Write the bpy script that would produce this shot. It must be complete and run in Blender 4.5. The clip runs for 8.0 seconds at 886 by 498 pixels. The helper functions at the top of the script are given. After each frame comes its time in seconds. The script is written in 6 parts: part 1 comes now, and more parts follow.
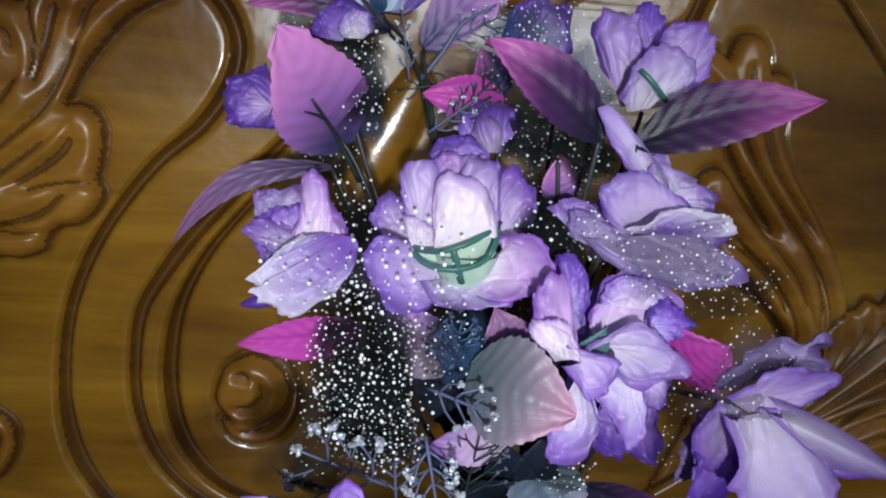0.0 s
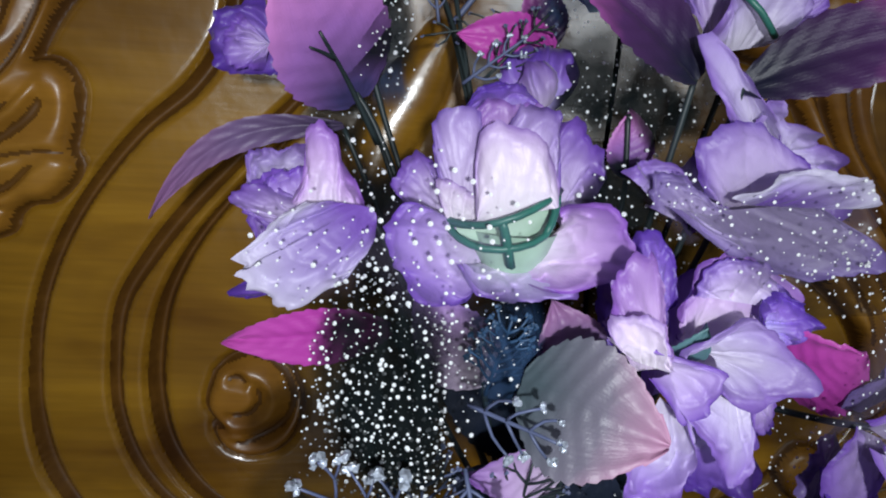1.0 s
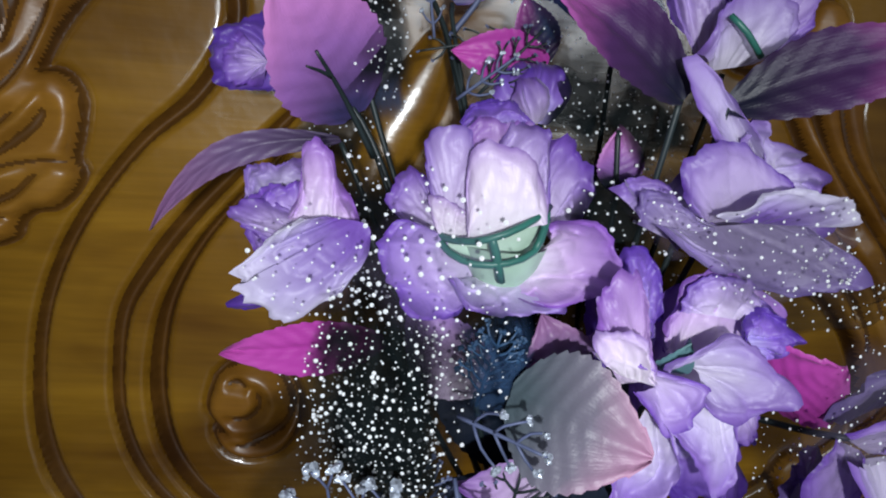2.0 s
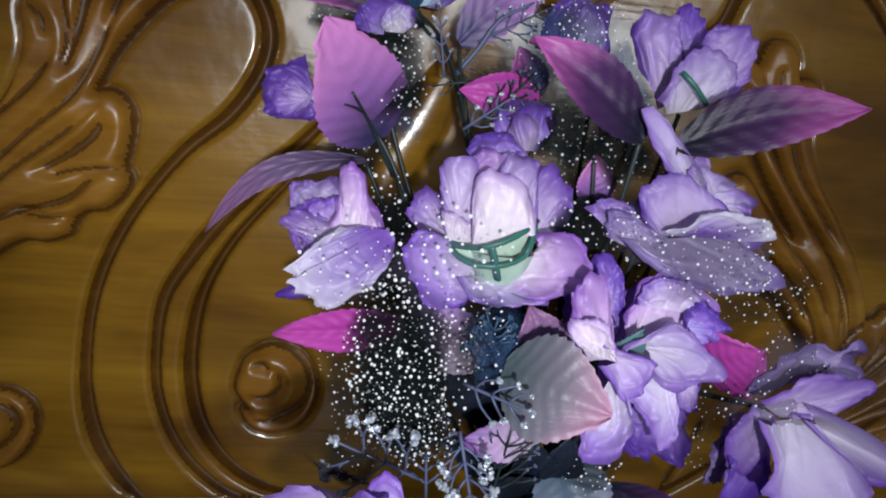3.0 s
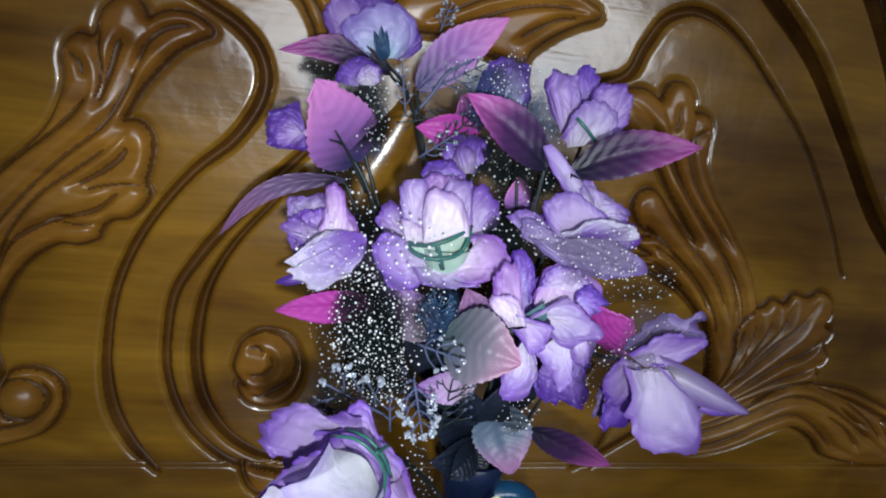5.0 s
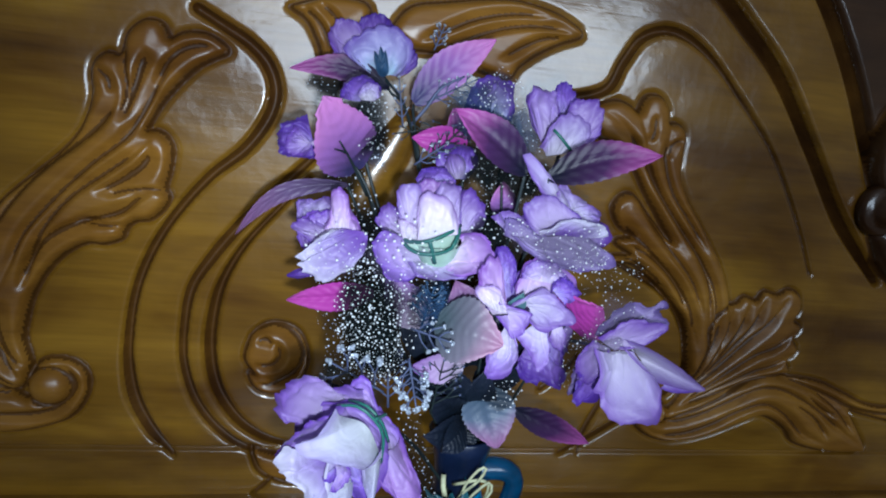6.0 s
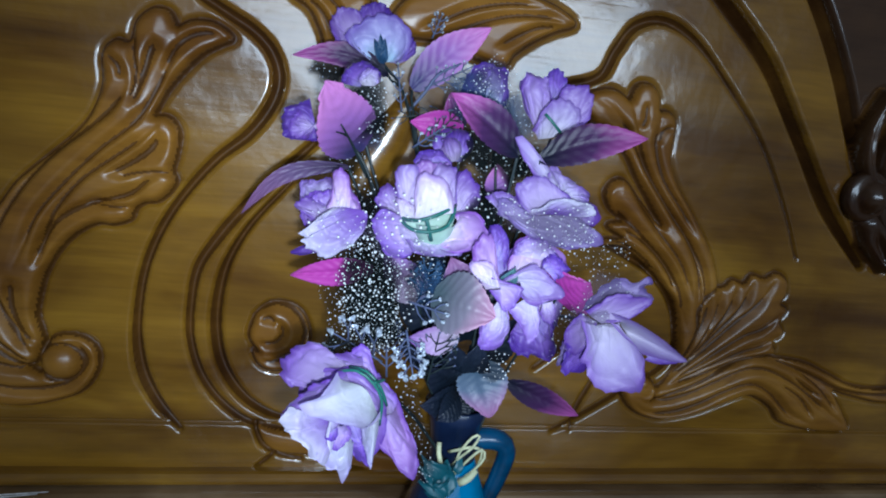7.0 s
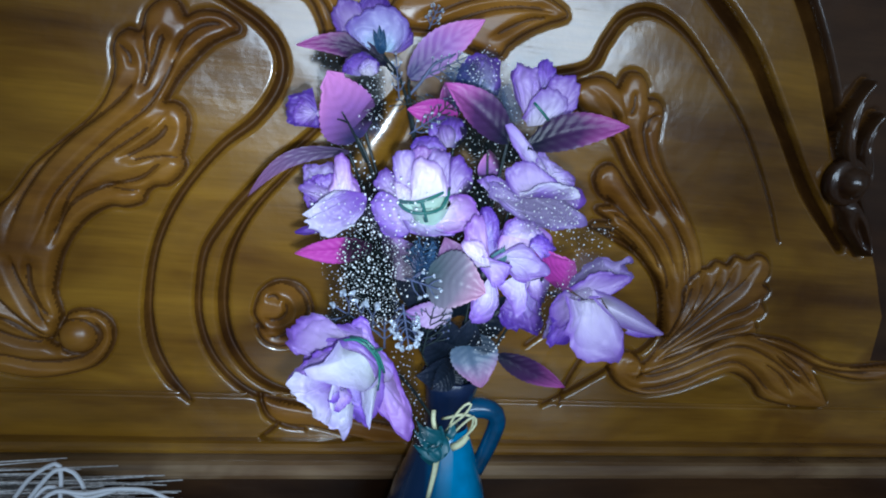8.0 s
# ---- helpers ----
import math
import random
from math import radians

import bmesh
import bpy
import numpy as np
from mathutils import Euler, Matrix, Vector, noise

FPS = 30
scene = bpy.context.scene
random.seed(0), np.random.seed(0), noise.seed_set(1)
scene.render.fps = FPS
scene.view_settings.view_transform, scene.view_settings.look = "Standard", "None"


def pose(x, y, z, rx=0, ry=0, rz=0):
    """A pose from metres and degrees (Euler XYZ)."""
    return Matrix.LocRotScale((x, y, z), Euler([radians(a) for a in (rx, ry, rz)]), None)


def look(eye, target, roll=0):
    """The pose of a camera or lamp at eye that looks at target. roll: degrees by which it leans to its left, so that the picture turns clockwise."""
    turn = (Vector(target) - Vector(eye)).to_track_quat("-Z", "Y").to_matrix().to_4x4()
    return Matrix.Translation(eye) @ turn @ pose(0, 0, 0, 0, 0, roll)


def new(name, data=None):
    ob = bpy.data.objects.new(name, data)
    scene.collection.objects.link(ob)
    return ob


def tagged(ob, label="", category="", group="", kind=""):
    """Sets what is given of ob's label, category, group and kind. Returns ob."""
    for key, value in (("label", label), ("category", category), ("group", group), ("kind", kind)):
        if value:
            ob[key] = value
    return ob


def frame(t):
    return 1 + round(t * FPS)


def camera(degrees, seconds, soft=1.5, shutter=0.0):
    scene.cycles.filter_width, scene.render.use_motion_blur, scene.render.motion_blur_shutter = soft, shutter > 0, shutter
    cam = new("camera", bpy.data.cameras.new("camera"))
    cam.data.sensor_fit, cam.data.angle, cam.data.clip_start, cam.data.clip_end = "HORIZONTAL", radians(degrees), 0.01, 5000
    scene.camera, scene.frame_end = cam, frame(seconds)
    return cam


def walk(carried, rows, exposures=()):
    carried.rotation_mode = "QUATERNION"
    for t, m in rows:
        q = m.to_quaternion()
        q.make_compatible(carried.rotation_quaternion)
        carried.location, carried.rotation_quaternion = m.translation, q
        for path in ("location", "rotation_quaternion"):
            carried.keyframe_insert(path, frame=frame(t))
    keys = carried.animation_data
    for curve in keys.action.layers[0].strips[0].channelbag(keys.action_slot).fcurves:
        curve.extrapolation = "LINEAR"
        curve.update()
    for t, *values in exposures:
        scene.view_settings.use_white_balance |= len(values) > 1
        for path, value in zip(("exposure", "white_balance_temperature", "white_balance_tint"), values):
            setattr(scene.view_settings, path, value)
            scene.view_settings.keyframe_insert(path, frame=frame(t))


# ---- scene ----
cam = camera(74.2, 8.0, soft=2.0)
PATH = [
    (0, (-0.027, 0.145, 0.344), (0.244, 2.08, -0.082), 3.7),
    (0.5, (-0.03, 0.167, 0.33), (0.205, 2.103, -0.114), 3.7),
    (1, (-0.03, 0.192, 0.326), (0.212, 2.129, -0.105), 4.1),
    (1.5, (-0.025, 0.199, 0.326), (0.211, 2.139, -0.1), 4.0),
    (2.8, (-0.038, 0.153, 0.343), (0.207, 2.086, -0.108), 5.1),
    (3, (-0.04, 0.146, 0.343), (0.226, 2.079, -0.096), 5.4),
    (3.5, (-0.038, 0.128, 0.35), (0.267, 2.056, -0.086), 5.3),
    (4, (-0.038, 0.108, 0.354), (0.285, 2.034, -0.078), 5.5),
    (4.5, (-0.039, 0.088, 0.354), (0.298, 2.015, -0.061), 5.7),
    (5.8, (-0.044, 0.036, 0.358), (0.299, 1.969, -0.024), 5.7),
    (6, (-0.043, 0.029, 0.358), (0.297, 1.964, -0.021), 5.7),
    (6.5, (-0.044, 0.021, 0.355), (0.28, 1.954, -0.042), 6.0),
    (7, (-0.043, 0.01, 0.353), (0.298, 1.939, -0.05), 5.9),
    (7.5, (-0.043, -0.004, 0.354), (0.293, 1.921, -0.074), 6.0),
    (8, (-0.043, -0.015, 0.355), (0.299, 1.903, -0.095), 6.1),
]

EXPOSURES = [(0.0, -0.52, 6100, 6), (1.5, -0.60, 5950, 5), (3.0, -0.58, 6150, 7), (4.5, -0.48, 6100, 7), (6.0, -0.42, 5250, 2), (8.0, -0.31, 5000, 0)]
walk(cam, [(t, look(eye, target, roll)) for t, eye, target, roll in PATH], EXPOSURES)

# ---- light: a small torch held near the lens, and the room's cool window light from behind ----
world = bpy.data.worlds.new("room_air")
world.use_nodes = True
world.node_tree.nodes["Background"].inputs[0].default_value = (0.55, 0.65, 0.9, 1)
world.node_tree.nodes["Background"].inputs[1].default_value = 0.02
scene.world = world


def lamp(name, kind, energy, colour, m, size, size_y=0.0):
    data = bpy.data.lights.new(name, kind)
    data.energy, data.color = energy, colour
    if kind == "AREA":
        data.shape, data.size, data.size_y = "RECTANGLE", size, size_y
    else:
        data.shadow_soft_size = size
    ob = new(name, data)
    ob.matrix_world = m
    return ob


torch = lamp("torch_light", "SPOT", 7.0, (1.0, 0.97, 0.95), look((-0.032, 0.0, 0.334), (-0.015, 0.40, 0.290)), 0.007)
torch.data.spot_size, torch.data.spot_blend = radians(73), 1.0
lamp("window_light", "AREA", 44.0, (0.98, 0.98, 1.0), look((0.45, -2.395, 0.80), (0.45, 0.0, 0.80)), 2.2, 0.72)


# ---- materials ----
def material(name):
    m = bpy.data.materials.new(name)
    m.use_nodes = True
    nt = m.node_tree
    return m, nt, nt.nodes, nt.links, nt.nodes["Principled BSDF"]


def node(nt, kind, **values):
    n = nt.nodes.new(kind)
    for key, value in values.items():
        n.inputs[key.replace("_", " ")].default_value = value
    return n


def ramp(nt, stops):
    n = nt.nodes.new("ShaderNodeValToRGB")
    el = n.color_ramp.elements
    while len(el) < len(stops):
        el.new(0.5)
    for e, (p, c) in zip(el, stops):
        e.position, e.color = p, (*c, 1)
    return n


def wood(name, dark, mid, light, rough=0.3, coat=0.5, grain=1.0, varnish=0.17):
    """Varnished wood with the grain along x."""
    m, nt, N, L, b = material(name)
    tc = nt.nodes.new("ShaderNodeTexCoord")
    mp = nt.nodes.new("ShaderNodeMapping")
    mp.inputs["Scale"].default_value = (1.2, 7.0, 7.0)
    L.new(tc.outputs["Object"], mp.inputs[0])
    big = node(nt, "ShaderNodeTexNoise", Scale=2.2 * grain, Detail=5.0, Roughness=0.6, Distortion=0.6)
    L.new(mp.outputs[0], big.inputs["Vector"])
    mp2 = nt.nodes.new("ShaderNodeMapping")
    mp2.inputs["Scale"].default_value = (14.0, 420.0, 420.0)
    L.new(tc.outputs["Object"], mp2.inputs[0])
    fine = node(nt, "ShaderNodeTexNoise", Scale=1.0, Detail=3.0)
    L.new(mp2.outputs[0], fine.inputs["Vector"])
    cr = ramp(nt, [(0.28, dark), (0.5, mid), (0.74, light)])
    L.new(big.outputs[0], cr.inputs[0])
    fr = ramp(nt, [(0.3, (0.86, 0.85, 0.82)), (0.6, (1, 1, 1))])
    L.new(fine.outputs[0], fr.inputs[0])
    mul = nt.nodes.new("ShaderNodeMix")
    mul.data_type, mul.blend_type = "RGBA", "MULTIPLY"
    mul.inputs[0].default_value = 0.8
    L.new(cr.outputs[0], mul.inputs[6])
    L.new(fr.outputs[0], mul.inputs[7])
    # cloudy darker and redder patches in the timber
    mp3 = nt.nodes.new("ShaderNodeMapping")
    mp3.inputs["Scale"].default_value = (5.0, 11.0, 11.0)
    L.new(tc.outputs["Object"], mp3.inputs[0])
    cloud = node(nt, "ShaderNodeTexNoise", Scale=1.0, Detail=3.0, Distortion=1.2)
    L.new(mp3.outputs[0], cloud.inputs["Vector"])
    cl = ramp(nt, [(0.36, (0.62, 0.54, 0.48)), (0.62, (1.12, 1.13, 1.10))])
    L.new(cloud.outputs[0], cl.inputs[0])
    mul2 = nt.nodes.new("ShaderNodeMix")
    mul2.data_type, mul2.blend_type = "RGBA", "MULTIPLY"
    mul2.inputs[0].default_value = 1.0
    L.new(mul.outputs[2], mul2.inputs[6])
    L.new(cl.outputs[0], mul2.inputs[7])
    # broad bands of the boards running with the grain
    mp4 = nt.nodes.new("ShaderNodeMapping")
    mp4.inputs["Scale"].default_value = (2.2, 3.0, 17.0)
    L.new(tc.outputs["Object"], mp4.inputs[0])
    band = node(nt, "ShaderNodeTexNoise", Scale=1.0, Detail=4.0, Roughness=0.65, Distortion=0.8)
    L.new(mp4.outputs[0], band.inputs["Vector"])
    bl = ramp(nt, [(0.30, (0.68, 0.63, 0.56)), (0.50, (0.93, 0.93, 0.90)), (0.72, (1.26, 1.28, 1.22))])
    L.new(band.outputs[0], bl.inputs[0])
    mul3 = nt.nodes.new("ShaderNodeMix")
    mul3.data_type, mul3.blend_type = "RGBA", "MULTIPLY"
    mul3.inputs[0].default_value = 1.0
    L.new(mul2.outputs[2], mul3.inputs[6])
    L.new(bl.outputs[0], mul3.inputs[7])
    L.new(mul3.outputs[2], b.inputs["Base Color"])
    smear = node(nt, "ShaderNodeTexNoise", Scale=22.0, Detail=4.0)
    L.new(tc.outputs["Object"], smear.inputs["Vector"])
    mr = node(nt, "ShaderNodeMapRange", To_Min=rough - 0.07, To_Max=rough + 0.1)
    L.new(smear.outputs[0], mr.inputs[0])
    L.new(mr.outputs[0], b.inputs["Roughness"])
    b.inputs["Coat Weight"].default_value = coat
    b.inputs["Coat Roughness"].default_value = varnish
    b.inputs["Coat IOR"].default_value = 1.85
    b.inputs["Specular IOR Level"].default_value = 0.25
    bump = node(nt, "ShaderNodeBump", Strength=0.12, Distance=0.0006)
    L.new(fine.outputs[0], bump.inputs["Height"])
    wob = node(nt, "ShaderNodeBump", Strength=0.25, Distance=0.004)
    L.new(smear.outputs[0], wob.inputs["Height"])
    L.new(bump.outputs[0], wob.inputs["Normal"])
    L.new(wob.outputs[0], b.inputs["Normal"])
    L.new(wob.outputs[0], b.inputs["Coat Normal"])
    return m


def cloth(name, base, mid, edge, split=0.55, ribs=26.0, shine=0.18, mottled=0.55, through_light=0.12, streaks=0.38, press=0.13, crumple=0.26, rim_dye=0.55):
    """Satin cloth of petals and leaves: base colour at the root, mid on the face, edge towards rim and tip."""
    m, nt, N, L, b = material(name)
    uv = nt.nodes.new("ShaderNodeUVMap")
    sep = nt.nodes.new("ShaderNodeSeparateXYZ")
    L.new(uv.outputs[0], sep.inputs[0])
    geo = nt.nodes.new("ShaderNodeTexCoord")
    info = nt.nodes.new("ShaderNodeObjectInfo")
    nz = node(nt, "ShaderNodeTexNoise", Scale=38.0, Detail=4.0)
    nz.noise_dimensions = "4D"
    L.new(geo.outputs["Object"], nz.inputs["Vector"])
    L.new(info.outputs["Random"], nz.inputs["W"])
    # distance from the root, raised towards the side rims
    off = node(nt, "ShaderNodeMath")
    off.operation = "SUBTRACT"
    off.inputs[1].default_value = 0.5
    L.new(sep.outputs[0], off.inputs[0])
    sq = nt.nodes.new("ShaderNodeMath")
    sq.operation = "MULTIPLY"
    L.new(off.outputs[0], sq.inputs[0])
    L.new(off.outputs[0], sq.inputs[1])
    rim = nt.nodes.new("ShaderNodeMath")
    rim.operation = "MULTIPLY_ADD"
    rim.inputs[1].default_value = 0.55
    L.new(sq.outputs[0], rim.inputs[0])
    L.new(sep.outputs[1], rim.inputs[2])
    mott = nt.nodes.new("ShaderNodeMath")
    mott.operation = "MULTIPLY_ADD"
    mott.inputs[1].default_value = mottled
    L.new(nz.outputs[0], mott.inputs[0])
    L.new(rim.outputs[0], mott.inputs[2])
    st = nt.nodes.new("ShaderNodeMapping")
    st.inputs["Scale"].default_value = (4.5, 0.9, 1.0)
    L.new(uv.outputs[0], st.inputs[0])
    sn = node(nt, "ShaderNodeTexNoise", Scale=1.3, Detail=3.0, Roughness=0.55)
    sn.noise_dimensions = "4D"
    L.new(st.outputs[0], sn.inputs["Vector"])
    rw = node(nt, "ShaderNodeMath")
    rw.operation = "MULTIPLY"
    rw.inputs[1].default_value = 40.0
    L.new(info.outputs["Random"], rw.inputs[0])
    L.new(rw.outputs[0], sn.inputs["W"])
    L.new(rw.outputs[0], nz.inputs["W"])
    streak = nt.nodes.new("ShaderNodeMath")
    streak.operation = "MULTIPLY_ADD"
    streak.inputs[1].default_value = streaks
    L.new(sn.outputs[0], streak.inputs[0])
    L.new(mott.outputs[0], streak.inputs[2])
    mott = streak
    mottled = mottled + streaks
    cr = ramp(nt, [(0.6 * p, c) for p, c in ((0.12 + mottled * 0.5, base), (split + mottled * 0.5, mid), (split + 0.42 + mottled * 0.5, edge))])
    sc1 = node(nt, "ShaderNodeMath")
    sc1.operation = "MULTIPLY"
    sc1.inputs[1].default_value = 0.6
    L.new(mott.outputs[0], sc1.inputs[0])
    L.new(sc1.outputs[0], cr.inputs[0])
    hsv = node(nt, "ShaderNodeHueSaturation")
    vr = node(nt, "ShaderNodeMapRange", To_Min=0.76, To_Max=1.06)
    L.new(info.outputs["Random"], vr.inputs[0])
    L.new(vr.outputs[0], hsv.inputs["Value"])
    # the dye gathers in a thin uneven line along the cut rim
    wet = node(nt, "ShaderNodeMath")
    wet.operation = "MULTIPLY_ADD"
    wet.inputs[1].default_value = 0.10
    L.new(sn.outputs[0], wet.inputs[0])
    L.new(sep.outputs[1], wet.inputs[2])
    line = node(nt, "ShaderNodeMapRange", From_Min=0.985, From_Max=1.045, To_Max=rim_dye)
    L.new(wet.outputs[0], line.inputs[0])
    dyed = nt.nodes.new("ShaderNodeMix")
    dyed.data_type = "RGBA"
    dyed.inputs[7].default_value = (edge[0] * 0.45, edge[1] * 0.4, edge[2] * 0.6, 1)
    L.new(line.outputs[0], dyed.inputs[0])
    L.new(cr.outputs[0], dyed.inputs[6])
    L.new(dyed.outputs[2], hsv.inputs["Color"])
    L.new(hsv.outputs[0], b.inputs["Base Color"])
    b.inputs["Roughness"].default_value = 0.40
    b.inputs["Sheen Weight"].default_value = shine
    b.inputs["Sheen Roughness"].default_value = 0.35
    b.inputs["Specular IOR Level"].default_value = 0.35
    # fine pressed ribs running along the length, and weave
    sc = nt.nodes.new("ShaderNodeMapping")
    sc.inputs["Scale"].default_value = (ribs, 3.0, 1.0)
    L.new(uv.outputs[0], sc.inputs[0])
    rib = node(nt, "ShaderNodeTexNoise", Scale=1.0, Detail=3.0, Roughness=0.6)
    L.new(sc.outputs[0], rib.inputs["Vector"])
    wv = node(nt, "ShaderNodeTexNoise", Scale=1400.0, Detail=1.0)
    L.new(geo.outputs["Object"], wv.inputs["Vector"])
    b1 = node(nt, "ShaderNodeBump", Strength=press, Distance=0.0022)
    L.new(rib.outputs[0], b1.inputs["Height"])
    b2 = node(nt, "ShaderNodeBump", Strength=0.2, Distance=0.0003)
    L.new(wv.outputs[0], b2.inputs["Height"])
    L.new(b1.outputs[0], b2.inputs["Normal"])
    # soft crumples of pressed cloth
    crump = node(nt, "ShaderNodeTexNoise", Scale=95.0, Detail=2.0, Distortion=0.8)
    L.new(geo.outputs["Object"], crump.inputs["Vector"])
    b3 = node(nt, "ShaderNodeBump", Strength=crumple, Distance=0.004)
    L.new(crump.outputs[0], b3.inputs["Height"])
    L.new(b2.outputs[0], b3.inputs["Normal"])
    L.new(b3.outputs[0], b.inputs["Normal"])
    tr = nt.nodes.new("ShaderNodeBsdfTranslucent")
    L.new(hsv.outputs[0], tr.inputs[0])
    mix = nt.nodes.new("ShaderNodeMixShader")
    mix.inputs[0].default_value = through_light
    L.new(b.outputs[0], mix.inputs[1])
    L.new(tr.outputs[0], mix.inputs[2])
    L.new(mix.outputs[0], N["Material Output"].inputs[0])
    return m


def plain(name, colour, rough=0.5, metal=0.0, coat=0.0, vary=0.25, scale=60.0, relief=0.0):
    m, nt, N, L, b = material(name)
    tc = nt.nodes.new("ShaderNodeTexCoord")
    nz = node(nt, "ShaderNodeTexNoise", Scale=scale, Detail=4.0)
    L.new(tc.outputs["Object"], nz.inputs["Vector"])
    cr = ramp(nt, [(0.3, tuple(c * (1 - vary) for c in colour)), (0.7, tuple(min(1, c * (1 + vary)) for c in colour))])
    L.new(nz.outputs[0], cr.inputs[0])
    L.new(cr.outputs[0], b.inputs["Base Color"])
    b.inputs["Roughness"].default_value, b.inputs["Metallic"].default_value = rough, metal
    b.inputs["Coat Weight"].default_value = coat
    if relief:
        bp = node(nt, "ShaderNodeBump", Strength=0.6, Distance=relief)
        L.new(nz.outputs[0], bp.inputs["Height"])
        L.new(bp.outputs[0], b.inputs["Normal"])
    return m


def netting(name, colour, cover):
    """Fine net: threads cover only a share of the sheet."""
    m, nt, N, L, b = material(name)
    b.inputs["Base Color"].default_value = (*colour, 1)
    b.inputs["Roughness"].default_value = 0.9
    b.inputs["Specular IOR Level"].default_value = 0.04
    tc = nt.nodes.new("ShaderNodeTexCoord")
    nz = node(nt, "ShaderNodeTexNoise", Scale=70.0, Detail=3.0)
    L.new(tc.outputs["Object"], nz.inputs["Vector"])
    mr = node(nt, "ShaderNodeMapRange", From_Min=0.3, From_Max=0.7, To_Min=cover * 0.75, To_Max=min(1.0, cover * 1.25))
    L.new(nz.outputs[0], mr.inputs[0])
    # the net thins out towards its cut edges
    uv = nt.nodes.new("ShaderNodeUVMap")
    ed = nt.nodes.new("ShaderNodeVectorMath")
    ed.operation = "MULTIPLY_ADD"
    ed.inputs[1].default_value, ed.inputs[2].default_value = (2, 2, 0), (-1, -1, 0)
    L.new(uv.outputs[0], ed.inputs[0])
    ab = nt.nodes.new("ShaderNodeVectorMath")
    ab.operation = "ABSOLUTE"
    L.new(ed.outputs[0], ab.inputs[0])
    xy = nt.nodes.new("ShaderNodeSeparateXYZ")
    L.new(ab.outputs[0], xy.inputs[0])
    most = nt.nodes.new("ShaderNodeMath")
    most.operation = "MAXIMUM"
    L.new(xy.outputs[0], most.inputs[0])
    L.new(xy.outputs[1], most.inputs[1])
    thin = node(nt, "ShaderNodeMapRange", From_Min=0.66, From_Max=1.0, To_Min=1.0, To_Max=0.0)
    L.new(most.outputs[0], thin.inputs[0])
    prod = nt.nodes.new("ShaderNodeMath")
    prod.operation = "MULTIPLY"
    L.new(mr.outputs[0], prod.inputs[0])
    L.new(thin.outputs[0], prod.inputs[1])
    mr = prod
    clear = nt.nodes.new("ShaderNodeBsdfTransparent")
    mix = nt.nodes.new("ShaderNodeMixShader")
    L.new(mr.outputs[0], mix.inputs[0])
    L.new(clear.outputs[0], mix.inputs[1])
    L.new(b.outputs[0], mix.inputs[2])
    L.new(mix.outputs[0], N["Material Output"].inputs[0])
    return m


WOOD = wood("varnished_wood", (0.113, 0.052, 0.004), (0.236, 0.116, 0.008), (0.362, 0.192, 0.016), coat=0.8)
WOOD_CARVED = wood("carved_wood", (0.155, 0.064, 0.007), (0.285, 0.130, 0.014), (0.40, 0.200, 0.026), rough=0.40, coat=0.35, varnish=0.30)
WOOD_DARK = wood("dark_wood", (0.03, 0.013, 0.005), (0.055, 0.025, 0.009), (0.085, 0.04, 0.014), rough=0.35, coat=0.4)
# darker copy of the wood: stain plus the shade of the cuts painted in
WOOD_STAIN_SHADE = wood("stained_shaded_wood", (0.060, 0.024, 0.003), (0.105, 0.044, 0.005), (0.155, 0.069, 0.008), rough=0.50, coat=0.12, varnish=0.40)
WOOD_EDGE = wood("worn_shiny_wood", (0.15, 0.09, 0.045), (0.30, 0.20, 0.11), (0.44, 0.33, 0.21), rough=0.22, coat=1.0)
LILAC = cloth("lilac_satin", (0.66, 0.55, 0.82), (0.46, 0.33, 0.70), (0.20, 0.09, 0.49), split=0.6)
PALE = cloth("pale_lilac_satin", (0.76, 0.70, 0.87), (0.57, 0.47, 0.80), (0.30, 0.17, 0.60), split=0.62)
WHITE = cloth("white_satin", (0.74, 0.76, 0.82), (0.68, 0.66, 0.84), (0.50, 0.43, 0.76), split=0.6, streaks=0.6, rim_dye=0.12)
ROSY = cloth("rosy_lilac_satin", (0.78, 0.66, 0.84), (0.60, 0.41, 0.75), (0.30, 0.13, 0.54), split=0.6)
BLUSH = cloth("blush_white_satin", (0.82, 0.75, 0.84), (0.75, 0.63, 0.83), (0.36, 0.20, 0.60), split=0.72, streaks=0.25)
EDGED = cloth("pale_satin_with_violet_rim", (0.72, 0.62, 0.84), (0.54, 0.41, 0.77), (0.17, 0.07, 0.46), split=0.70, streaks=0.3)
THROAT = cloth("violet_throated_pale_satin", (0.24, 0.11, 0.57), (0.53, 0.43, 0.79), (0.73, 0.69, 0.87), split=0.62, streaks=0.3, rim_dye=0.12)
MALLOW = cloth("mallow_satin", (0.46, 0.34, 0.66), (0.42, 0.25, 0.62), (0.24, 0.11, 0.48), split=0.6)
VIOLET = cloth("violet_satin", (0.44, 0.36, 0.76), (0.27, 0.15, 0.60), (0.12, 0.05, 0.40))
DUSTY = cloth("dusty_lilac_satin", (0.40, 0.33, 0.55), (0.42, 0.34, 0.60), (0.24, 0.17, 0.44))
BLUISH = cloth("bluish_lilac_satin", (0.50, 0.66, 0.84), (0.48, 0.46, 0.80), (0.22, 0.14, 0.52))
PINK_DARK = cloth("pink_to_dark_leaf", (0.014, 0.014, 0.036), (0.075, 0.026, 0.115), (0.54, 0.13, 0.48), split=0.56, ribs=20, mottled=0.2, streaks=0.15, press=0.12, shine=0.10, crumple=0.08, rim_dye=0.0)
